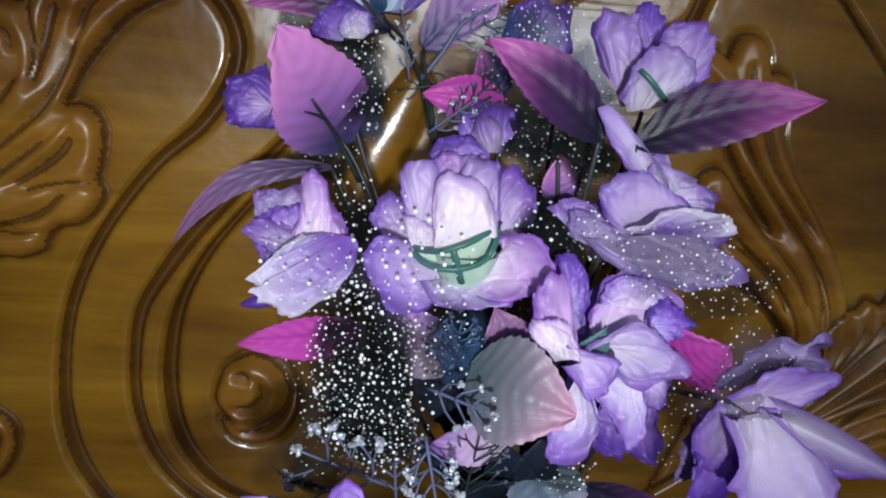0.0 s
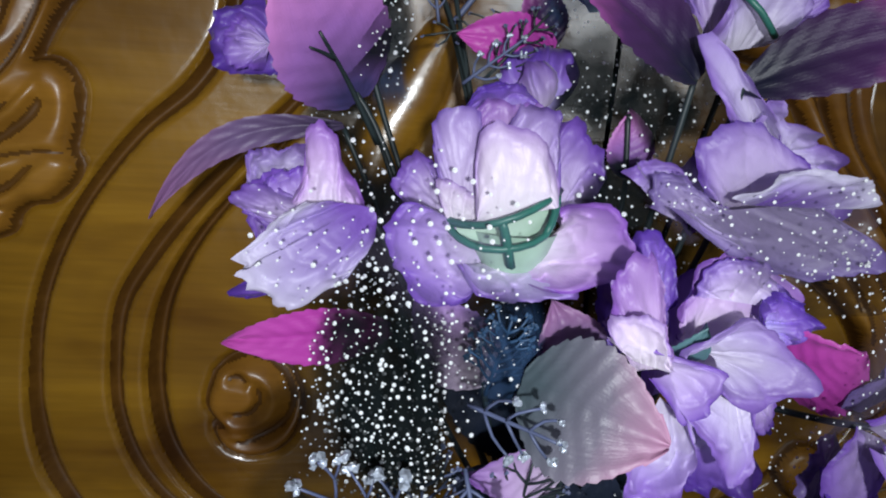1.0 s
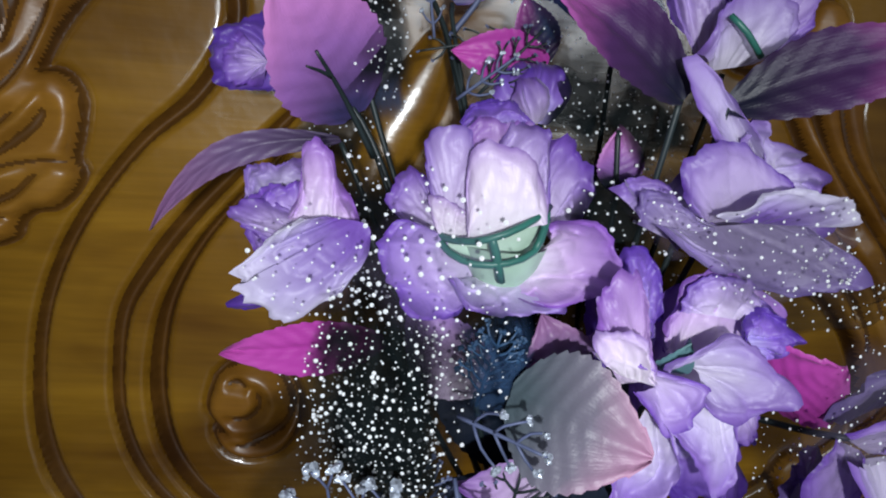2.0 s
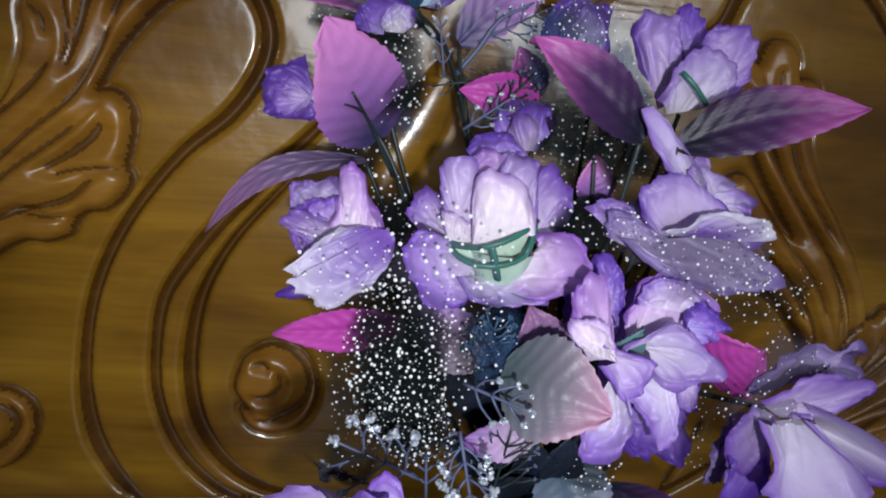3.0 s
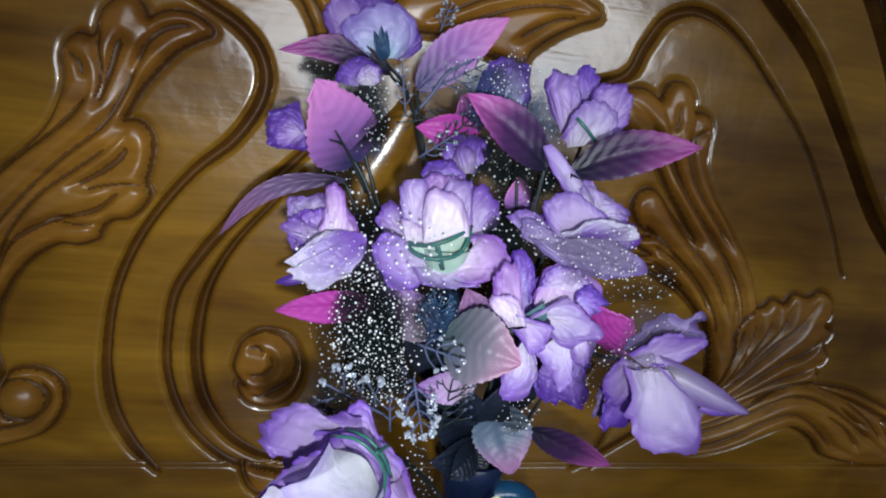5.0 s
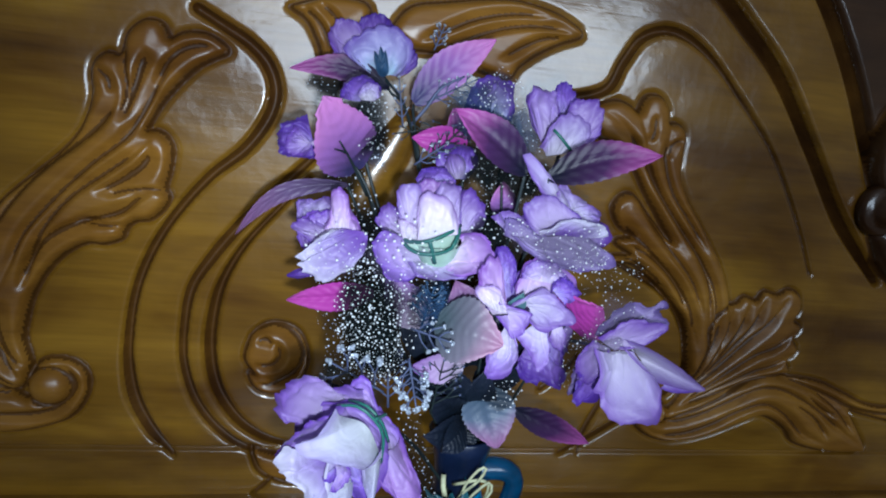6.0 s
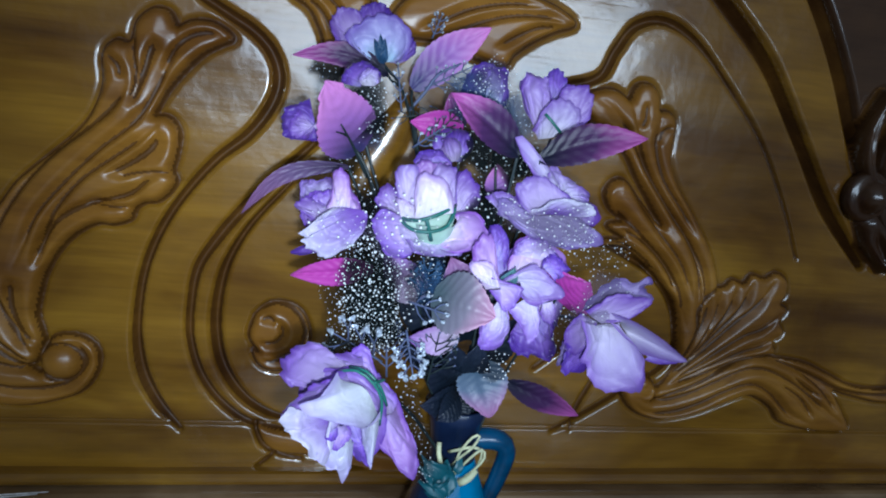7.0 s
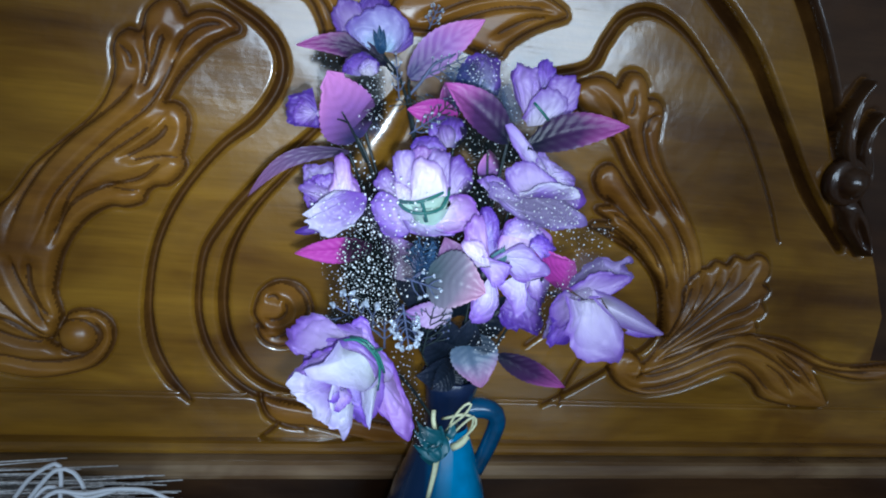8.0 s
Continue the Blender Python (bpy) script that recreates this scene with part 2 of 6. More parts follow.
PINK = cloth("pink_leaf", (0.06, 0.05, 0.16), (0.34, 0.15, 0.48), (0.68, 0.26, 0.64), split=0.52, ribs=20, mottled=0.15, streaks=0.15, press=0.12, shine=0.10, crumple=0.08, rim_dye=0.0)
MAGENTA = cloth("magenta_leaf", (0.42, 0.05, 0.36), (0.50, 0.06, 0.42), (0.56, 0.09, 0.46), ribs=20, mottled=0.2, streaks=0.15, press=0.12, shine=0.10, crumple=0.08, rim_dye=0.0)
DUSTY_PINK = cloth("grey_to_pink_leaf", (0.08, 0.11, 0.13), (0.20, 0.18, 0.24), (0.56, 0.29, 0.46), split=0.62, ribs=20, mottled=0.2, streaks=0.15, press=0.12, shine=0.10, crumple=0.08, rim_dye=0.0)
TEAL_PINK = cloth("teal_to_pink_leaf", (0.06, 0.10, 0.15), (0.12, 0.16, 0.24), (0.42, 0.22, 0.42), split=0.55, ribs=20, mottled=0.2, streaks=0.15, press=0.12, shine=0.10, crumple=0.08, rim_dye=0.0)
MAUVE = cloth("mauve_leaf", (0.07, 0.05, 0.11), (0.20, 0.13, 0.28), (0.36, 0.18, 0.38), split=0.5, ribs=20, mottled=0.2, streaks=0.15, press=0.12, shine=0.10, crumple=0.08, rim_dye=0.0)
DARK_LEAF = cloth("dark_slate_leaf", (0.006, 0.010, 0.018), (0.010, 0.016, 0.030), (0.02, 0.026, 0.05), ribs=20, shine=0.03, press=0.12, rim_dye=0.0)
GREEN = plain("green_plastic", (0.035, 0.15, 0.12), rough=0.4)
SEPAL = plain("grey_teal_sepal", (0.10, 0.20, 0.22), rough=0.5)
PALE_GREEN = plain("pale_green_cup", (0.36, 0.52, 0.40), rough=0.5)
STEM = plain("dark_stem", (0.018, 0.028, 0.03), rough=0.45, relief=0.0004)
STEM_BLUE = plain("slate_blue_stem", (0.10, 0.12, 0.22), rough=0.5)
TEAL = plain("teal_blue_fronds", (0.03, 0.075, 0.16), rough=0.5)
NET = netting("dark_net", (0.006, 0.009, 0.010), 0.82)
NET_THIN = netting("thin_dark_net", (0.008, 0.010, 0.012), 0.40)
NET_SHEER = netting("sheer_lilac_net", (0.26, 0.22, 0.36), 0.07)
NET_GREY = netting("sheer_grey_net", (0.10, 0.09, 0.14), 0.30)
NET_BLUE = netting("blue_net", (0.03, 0.06, 0.13), 0.60)
DOT = plain("white_glitter", (0.85, 0.87, 0.9), rough=0.3, vary=0.1, scale=900)
SILVER = plain("silver_glitter", (0.44, 0.49, 0.58), rough=0.35, metal=0.35, vary=0.5, scale=700, relief=0.0008)
BLUE = plain("glossy_blue_ceramic", (0.02, 0.24, 0.50), rough=0.22, coat=0.6, vary=0.3, scale=40)
# the rose's shadow painted navy on the body's left, running into bright blue
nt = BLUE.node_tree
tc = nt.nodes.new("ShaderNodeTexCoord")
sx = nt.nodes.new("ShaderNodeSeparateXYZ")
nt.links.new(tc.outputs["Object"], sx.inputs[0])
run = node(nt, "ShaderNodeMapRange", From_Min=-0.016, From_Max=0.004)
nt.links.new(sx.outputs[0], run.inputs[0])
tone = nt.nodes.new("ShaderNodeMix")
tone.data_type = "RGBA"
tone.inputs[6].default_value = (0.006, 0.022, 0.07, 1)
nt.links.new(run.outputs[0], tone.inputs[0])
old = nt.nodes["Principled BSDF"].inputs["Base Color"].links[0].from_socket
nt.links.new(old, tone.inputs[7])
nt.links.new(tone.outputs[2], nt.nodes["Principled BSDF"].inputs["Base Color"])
DEEP_BLUE = plain("deep_blue_glaze", (0.008, 0.055, 0.13), rough=0.25, coat=0.5, vary=0.4, scale=70)
NAVY = plain("navy_glaze", (0.008, 0.016, 0.05), rough=0.3, coat=0.4)
TEAL_BOW = plain("dark_teal_ribbon", (0.02, 0.10, 0.13), rough=0.4)
RAFFIA = plain("yellow_raffia", (0.62, 0.64, 0.40), rough=0.6, vary=0.3, scale=200)
CORD = plain("white_cord", (0.86, 0.88, 0.92), rough=0.5, vary=0.05)
STRAW = plain("dry_straw", (0.78, 0.75, 0.73), rough=0.6, vary=0.4, scale=300)
PLASTER = plain("pale_plaster", (0.30, 0.30, 0.30), rough=0.8, vary=0.06, scale=6)
TILE = plain("floor_screed", (0.32, 0.29, 0.26), rough=0.6, vary=0.15, scale=8)


# ---- building helpers ----
def mesh(name, verts, faces, mat, uvs=None, smooth=True):
    me = bpy.data.meshes.new(name)
    me.from_pydata([tuple(v) for v in verts], [], faces)
    if uvs is not None:
        lay = me.uv_layers.new(name="UVMap")
        idx = np.empty(len(me.loops), dtype=np.int32)
        me.loops.foreach_get("vertex_index", idx)
        lay.data.foreach_set("uv", np.asarray(uvs, dtype=np.float32)[idx].ravel())
    if smooth:
        me.polygons.foreach_set("use_smooth", [True] * len(me.polygons))
    me.materials.append(mat)
    me.update()
    return me


def thing(name, at, label, category, group="", kind=""):
    ob = new(name)
    ob.empty_display_size = 0.02
    ob.location = at
    return tagged(ob, label, category, group, kind)


def place(parent):
    """World position of a thing or part whose ancestors are only moved, not turned."""
    v = Vector((0, 0, 0))
    while parent:
        v += parent.location
        parent = parent.parent
    return v


def part(name, me, parent, label="", at=(0, 0, 0)):
    """A mesh given in world metres, hung under its thing."""
    ob = new(name, me)
    base = place(parent)
    me.transform(Matrix.Translation(-base - Vector(at)))
    ob.parent, ob.location = parent, at
    return tagged(ob, label)


def box_data(lo, hi, bevel=0.002):
    bm = bmesh.new()
    bmesh.ops.create_cube(bm, size=1.0)
    lo, hi = Vector(lo), Vector(hi)
    for v in bm.verts:
        v.co = Vector([(lo[i] + hi[i]) / 2 + v.co[i] * (hi[i] - lo[i]) for i in range(3)])
    if bevel:
        bmesh.ops.bevel(bm, geom=list(bm.edges), offset=bevel, segments=2, affect="EDGES")
    return bm


def bm_mesh(name, bm, mat, smooth=False):
    me = bpy.data.meshes.new(name)
    bm.to_mesh(me)
    bm.free()
    if smooth:
        me.polygons.foreach_set("use_smooth", [True] * len(me.polygons))
    me.materials.append(mat)
    return me


def spline(points, step):
    """Even samples of a smooth curve through the points."""
    p = np.array(points, dtype=float)
    p = np.vstack([2 * p[0] - p[1], p, 2 * p[-1] - p[-2]])
    out = []
    for i in range(1, len(p) - 2):
        n = max(2, int(np.linalg.norm(p[i + 1] - p[i]) / step))
        t = np.linspace(0, 1, n, endpoint=False)[:, None]
        a, b, c, d = p[i - 1], p[i], p[i + 1], p[i + 2]
        out.append(0.5 * (2 * b + (c - a) * t + (2 * a - 5 * b + 4 * c - d) * t**2 + (3 * b - a - 3 * c + d) * t**3))
    return np.vstack(out + [p[-2][None]])


def tube_arrays(points, r0, r1=None, sides=6, step=0.004, flat=1.0):
    """A round or flattened tapered tube through points, with closed ends."""
    r1 = r0 if r1 is None else r1
    c = spline(points, step)
    n = len(c)
    tan = np.gradient(c, axis=0)
    tan /= np.linalg.norm(tan, axis=1)[:, None] + 1e-12
    ref = np.array([0.13, -0.9, 0.41])
    verts, faces = [], []
    for i in range(n):
        s = np.cross(tan[i], ref)
        s /= np.linalg.norm(s) + 1e-12
        u = np.cross(s, tan[i])
        r = r0 + (r1 - r0) * i / (n - 1)
        for k in range(sides):
            a = 2 * math.pi * k / sides
            verts.append(c[i] + r * (math.cos(a) * s + flat * math.sin(a) * u))
    for i in range(n - 1):
        for k in range(sides):
            a, b = i * sides + k, i * sides + (k + 1) % sides
            faces.append((a, b, b + sides, a + sides))
    faces.append(tuple(range(sides - 1, -1, -1)))
    faces.append(tuple(range((n - 1) * sides, n * sides)))
    return verts, faces


def tube(name, points, r0, mat, r1=None, sides=6, step=0.004, flat=1.0):
    v, f = tube_arrays(points, r0, r1, sides, step, flat)
    return mesh(name, v, f, mat)


def joined(pieces):
    verts, faces = [], []
    for v, f in pieces:
        k = len(verts)
        verts.extend(v)
        faces.extend(tuple(i + k for i in q) for q in f)
    return verts, faces


def blade_frame(base, tip, face):
    b, t = Vector(base), Vector(tip)
    along = t - b
    length = along.length
    a = along.normalized()
    n = Vector((face[0], -1.0, face[1]))
    n = (n - a * n.dot(a)).normalized()
    return b, a, n, n.cross(a), length


def sheet_point(fr, s, v, half, bow, cup, ruffle, bend, curl, seed):
    """A point of a blade: s along (0 to 1), v across (-1 to 1)."""
    b, a, n, side, length = fr
    w = half * v
    ph = seed * 1.7
    lift = bow * math.sin(math.pi * min(1, s)) + cup * v * v * (0.35 + 0.65 * s) + curl * s * s * s + 0.0022 * math.sin(seed * 2.1) * max(0.0, (s - 0.78) / 0.22) ** 2
    lift += ruffle * s * s * (math.sin(5.3 * v + ph) * 0.6 + math.sin(9.1 * v + 3.1 * s + 2 * ph) * 0.4)
    lift += ruffle * 1.1 * noise.noise(Vector((s * 2.4 + seed * 5.1, v * 2.2, seed))) * (0.3 + 0.7 * s)
    lift += ruffle * 1.5 * (0.25 - abs(noise.noise(Vector((v * 1.9 + seed * 3.7, s * 0.8 + seed, 7.7))))) * s**0.7
    lift += ruffle * 0.42 * s**4 * math.sin(11.0 * v + 4 * noise.noise(Vector((v * 2 + seed, seed, 0.5))))
    lift += ruffle * 0.22 * s * noise.noise(Vector((s * 3.0 + seed * 2.3, v * 8.0, seed)))
    # pressed folds fanning out from the root, and rims turned back
    fold = (v * 1.35 + 0.5 * noise.noise(Vector((s * 1.7, seed * 2.9, 1.1))) + seed * 1.3) % 1.0
    lift += ruffle * 0.45 * (abs(2 * fold - 1) - 0.5) * s**0.8
    lift -= ruffle * (0.9 * max(0.0, (s - 0.84) / 0.16) ** 2 + 0.7 * max(0.0, (abs(v) - 0.82) / 0.18) ** 2 * s)
    return b + a * (s * length) + side * (w + bend * math.sin(math.pi * s)) + n * lift


def petal(name, base, tip, width, mat, parent, bow=4, cup=-3, ruffle=2.0, face=(0, 0), bend=0, curl=0, shape="round", label="", nu=24, nv=20):
    """A cloth petal from base to tip (metres), the rest in millimetres."""
    fr = blade_frame(base, tip, face)
    seed = (len(parent.children) * 0.37 + base[0] * 91 + tip[2] * 57) % 7.0
    verts, uvs, faces = [], [], []
    for j in range(nv + 1):
        s = j / nv
        if shape == "round":
            prof = 0.40 + 0.60 * math.sin(math.pi / 2 * min(1, s / 0.66)) ** 0.9 - 0.16 * max(0, (s - 0.66) / 0.34) ** 2
        elif shape == "long":
            prof = 0.25 + 0.75 * math.sin(math.pi * min(1.0, 0.12 + 0.80 * s)) ** 0.9 - 0.40 * s**4
        else:
            prof = 0.96 + 0.04 * math.sin(7 * s + seed)
        for i in range(nu + 1):
            v = 2 * i / nu - 1
            fray = 1 + 0.05 * noise.noise(Vector((s * 9, v * 3 + seed, 4.2))) * abs(v)
            drop = 0.0
            if shape == "round":
                drop = 0.27 * abs(v) ** 3.2 * s**3 + (0.04 * noise.noise(Vector((v * 2.1 + seed * 3, seed, 1.0))) + 0.02 * noise.noise(Vector((v * 7 + seed * 3, seed, 2.0)))) * s**4
                drop += 0.022 * ((i * 0.618 + seed) % 1.0) * s**8
            p = sheet_point(fr, s - drop, v, width / 2000 * max(prof, 0.04) * fray, bow / 1000, cup / 1000, 1.45 * ruffle / 1000, bend / 1000, curl / 1000, seed)
            verts.append(p)
            uvs.append((i / nu, s))
    for j in range(nv):
        for i in range(nu):
            k = j * (nu + 1) + i
            faces.append((k, k + 1, k + nu + 2, k + nu + 1))
    return part(name, mesh(name, verts, faces, mat, uvs), parent, label)


def drape(base, rim, depth, mat, parent, bulge=4, cup=2, ruffle=1.5, name="petal", label="", nu=44, nv=26):
    """A cloth petal lofted from its root line out to its rim, both as (x, z); depth gives y at root and rim; bulges in millimetres."""
    b, r = spline(base, 0.0005), spline(rim, 0.0005)
    run = lambda c: np.concatenate([[0], np.cumsum(np.linalg.norm(np.diff(c, axis=0), axis=1))])
    at = lambda c, u: np.array([np.interp(u, run(c) / run(c)[-1], c[:, k]) for k in (0, 1)])
    seed = (len(parent.children) * 0.83 + base[0][0] * 91 + rim[0][1] * 57) % 7.0
    verts, uvs, faces = [], [], []
    ends = [(at(b, i / nu), at(r, i / nu)) for i in range(nu + 1)]
    for j in range(nv + 1):
        v = j / nv
        for i in range(nu + 1):
            u = i / nu
            p0, p1 = ends[i]
            middle = 1 - (2 * u - 1) ** 2
            tooth = ((u * nu * 0.618 + seed) % 1.0) - 0.5
            fray = 1 + (0.06 * noise.noise(Vector((u * 7, seed, 3.3))) + 0.05 * noise.noise(Vector((u * 19, seed, 8.8))) + 0.028 * tooth) * min(1.3, ruffle) * v**5
            x, z = p0 + (p1 - p0) * v * fray
            y = depth[0] + (depth[1] - depth[0]) * (v * (0.45 + 0.55 * min(1, 2 * middle)))
            lift = 0.5 * bulge * math.sin(math.pi * min(1, v * 0.94)) * (0.8 + 0.2 * middle) + 0.4 * cup * middle * v
            # slow waves of the cloth, creases fanning from the root, fine crumples and a waved rim
            lift += ruffle * (2.1 * noise.noise(Vector((u * 2.6 + seed, v * 1.4, seed))) * v + 1.2 * noise.noise(Vector((u * 6.0, v * 2.0 + seed, seed * 2))) * v)
            crease = abs(noise.noise(Vector((u * 4.2 + seed * 2.3, v * 0.9, 5.5))))
            lift -= 1.7 * ruffle * max(0.0, 0.15 - crease) / 0.15 * v**0.6 * (1 - 0.45 * v)
            fold = abs(noise.noise(Vector((u * 2.2 + v * 1.9 + seed * 1.3, v * 2.6 - u, 9.1))))
            lift += 1.1 * ruffle * max(0.0, 0.13 - fold) / 0.13 * v
            lift += 0.55 * ruffle * noise.noise(Vector((u * 14.0 + seed, v * 5.0, seed))) * v
            lift += 0.42 * min(1.5, 0.4 + ruffle) * noise.noise(Vector((u * 21.0 + seed * 3, v * 1.3, 2.2))) * v
            lift += ruffle * 1.3 * max(0.0, (v - 0.80) / 0.20) ** 2 * noise.noise(Vector((u * 8.0 + seed, seed, 1.9))) * 1.6
            verts.append((x, y - lift / 1000, z))
            uvs.append((u, v))
    for j in range(nv):
        for i in range(nu):
            k = j * (nu + 1) + i
            faces.append((k, k + 1, k + nu + 2, k + nu + 1))
    return part(name, mesh(name, verts, faces, mat, uvs), parent, label)


def leaf(name, base, tip, width, mat, parent, bow=3, cup=2, face=(0, 0), bend=0, curl=0, teeth=13, label="", blunt=0.0):
    """A pressed cloth leaf with a toothed rim, a fold along the middle and side veins. Millimetres as in petal()."""
    fr = blade_frame(base, tip, face)
    seed = (base[0] * 71 + tip[2] * 37) % 5.0
    nu, nv = 16, teeth * 4
    verts, uvs, faces = [], [], []
    for j in range(nv + 1):
        s = j / nv
        prof = math.sin(math.pi * (0.03 + 0.97 * s) ** 0.82) ** 0.85 if s < 1 else 0.0
        prof = max(prof, 0.015, blunt * min(1.0, (1.02 - s) * 9) if s > 0.5 else 0)
        saw = 1 + 0.075 * ((s * teeth) % 1.0 - 0.5)
        for i in range(nu + 1):
            v = 2 * i / nu - 1
            edge = 1 + (saw - 1) * abs(v) ** 6
            p = sheet_point(fr, s, v, width / 2000 * prof * edge, bow / 1000, cup / 1000 * abs(v) ** -0.5 if v else 0.0, 0.0008, bend / 1000, curl / 1000, seed)
            vein = ((s * 8 - abs(v) * 1.6) % 1.0)
            p = p + fr[2] * (0.00045 * max(0.0, 1 - abs(2 * vein - 1) * 1.6) * min(1, prof * 1.5) - 0.0007 * (1 - min(1, abs(v) * 5)))
            verts.append(p)
            uvs.append((i / nu, s))
    for j in range(nv):
        for i in range(nu):
            k = j * (nu + 1) + i
            faces.append((k, k + 1, k + nu + 2, k + nu + 1))
    return part(name, mesh(name, verts, faces, mat, uvs), parent, label)


def bead_arrays(c, r, n, squash=0.6):
    """A small faceted bead flattened along n."""
    c, n = Vector(c), Vector(n).normalized()
    t = n.orthogonal().normalized()
    s = n.cross(t)
    ring = [c + (t * math.cos(k * math.pi / 3) + s * math.sin(k * math.pi / 3)) * r for k in range(6)]
    verts = ring + [c + n * r * squash, c - n * r * squash]
    faces = []
    for k in range(6):
        faces += [(k, (k + 1) % 6, 6), ((k + 1) % 6, k, 7)]
    return verts, faces


def tulle(base, tip, width, mat, pitch, radius, at_label, bow=6, cup=-6, ruffle=5, face=(0, 0), bend=0, curl=0, seed=1.0, taper=1.0):
    """A crumpled strip of net strewn with white glitter dots. Millimetres as in petal()."""
    fr = blade_frame(base, tip, face)
    ob = thing("tulle_strip", base, at_label, "tulle", "dotted tulle round the bouquet")
    nu, nv = 20, 26
    args = (bow / 1000, cup / 1000, ruffle / 1000, bend / 1000, curl / 1000, seed)
    wid = lambda s: width / 2000 * (taper + (1 - taper) * math.sin(math.pi * min(1, 0.1 + 0.8 * s)))
    point = lambda s, v: sheet_point(fr, s, v, wid(s) * (1 + 0.08 * math.sin(9 * s + seed)), *args)
    verts = [point(j / nv, 2 * i / nu - 1) for j in range(nv + 1) for i in range(nu + 1)]
    faces = [(j * (nu + 1) + i, j * (nu + 1) + i + 1, (j + 1) * (nu + 1) + i + 1, (j + 1) * (nu + 1) + i) for j in range(nv) for i in range(nu)]
    uvs = [(i / nu, j / nv) for j in range(nv + 1) for i in range(nu + 1)]
    part("net", mesh("net", verts, faces, mat, uvs), ob)
    rnd = random.Random(int(seed * 100) + 7)
    pieces = []
    rows = max(2, int(fr[4] * 1000 / (pitch * 0.87)))
    for j in range(rows):
        s = (j + 0.5) / rows
        cols = max(1, int(2000 * wid(s) / pitch))
        for i in range(cols):
            v = 2 * (i + 0.5 + 0.5 * (j % 2)) / cols - 1 + rnd.uniform(-0.42, 0.42) * pitch / width * 2
            if abs(v) > 0.98:
                continue
            r = radius / 1000 * rnd.choice((0.4, 0.5, 0.65, 0.85, 1.2))
            pieces.append(bead_arrays(point(min(0.99, s + rnd.uniform(-0.45, 0.45) / rows), v) + fr[2] * 0.0002, r, fr[2]))
    v, f = joined(pieces)
    part("glitter_dots", mesh("glitter_dots", v, f, DOT, smooth=False), ob, "white glitter dots")
    return ob


def sprig(name, base, tip, label, category, stem_mat, bud_mat, pairs=4, reach=0.5, bud=2.2, r=0.7, face=(0, 0), seed=1, bend=0, forked=True):
    """A branching artificial twig with a knobbly bud at each branch end."""
    fr = blade_frame(base, tip, face)
    b, a, n, side, length = fr
    rnd = random.Random(seed)
    ob = thing(name, base, label, category, "sprigs in the bouquet")
    line = lambda s: b + a * (length * s) + side * (bend / 1000 * math.sin(math.pi * s))
    pieces = [tube_arrays([line(0), line(0.35), line(0.7), line(1)], r / 1000, r / 1700, 5)]
    ends = [line(1)]
    for k in range(pairs):
        s = 0.18 + 0.74 * k / pairs
        for sg in (-1, 1):
            out = length * reach * (1.0 - 0.45 * s) * rnd.uniform(0.8, 1.1)
            p0 = line(s)
            p1 = p0 + a * out * 0.35 + side * sg * out * 0.40 + n * rnd.uniform(-0.1, 0.2) * out
            p2 = p0 + a * out * 0.85 + side * sg * out * 0.62 + n * rnd.uniform(-0.2, 0.35) * out
            pieces.append(tube_arrays([p0, p1, p2], r / 1400, r / 2000, 5))
            ends.append(p2)
            if forked:
                p3 = p1 + a * out * 0.25 + side * sg * out * 0.45 + n * 0.1 * out
                pieces.append(tube_arrays([p1, (p1 + p3) / 2 + n * 0.0006, p3], r / 1700, r / 2200, 5))
                ends.append(p3)
    v, f = joined(pieces)
    part("twig", mesh("twig", v, f, stem_mat), ob)
    for e in ends:
        lumps = []
        for q in range(5):
            d = Vector((rnd.uniform(-1, 1), rnd.uniform(-1, 1), rnd.uniform(-1, 1))) * bud / 1600
            lumps.append(bead_arrays(e + d, bud / 1000 * rnd.uniform(0.45, 0.75), Vector((rnd.uniform(-1, 1), -1, rnd.uniform(-1, 1))), 0.9))
        v, f = joined(lumps)
        part("bud", mesh("bud", v, f, bud_mat, smooth=False), ob)
    return ob


def ring_points(c, axis, r, a0, a1, n=9):
    """Points on an arc round an axis; angle 0 looks to the right, 270 to the viewer."""
    z = Vector(axis).normalized()
    x = (Vector((1, 0, 0)) - z * z.x).normalized()
    y = z.cross(x)
    return [Vector(c) + (x * math.cos(math.radians(a0 + (a1 - a0) * i / (n - 1))) + y * math.sin(math.radians(a0 + (a1 - a0) * i / (n - 1)))) * r for i in range(n)]


VASE_AT = (0.042, 0.372, -0.09)
MOUTH = Vector((0.044, 0.366, 0.165))


def stem(parent, start, mat=None, r=1.1, via=None, name="stem"):
    """A wire stem from a flower's or leaf's root down into the vase's mouth."""
    s = Vector(start)
    k = random.Random(int(s.x * 9999) + int(s.z * 7777))
    end = MOUTH + Vector((k.uniform(-0.010, 0.010), k.uniform(-0.010, 0.010), -0.03))
    mid = via if via else s.lerp(end, 0.5) + Vector((0, 0.012, 0.0))
    return part(name, tube(name, [s, mid, end], r / 1000, mat or STEM, sides=6), parent)


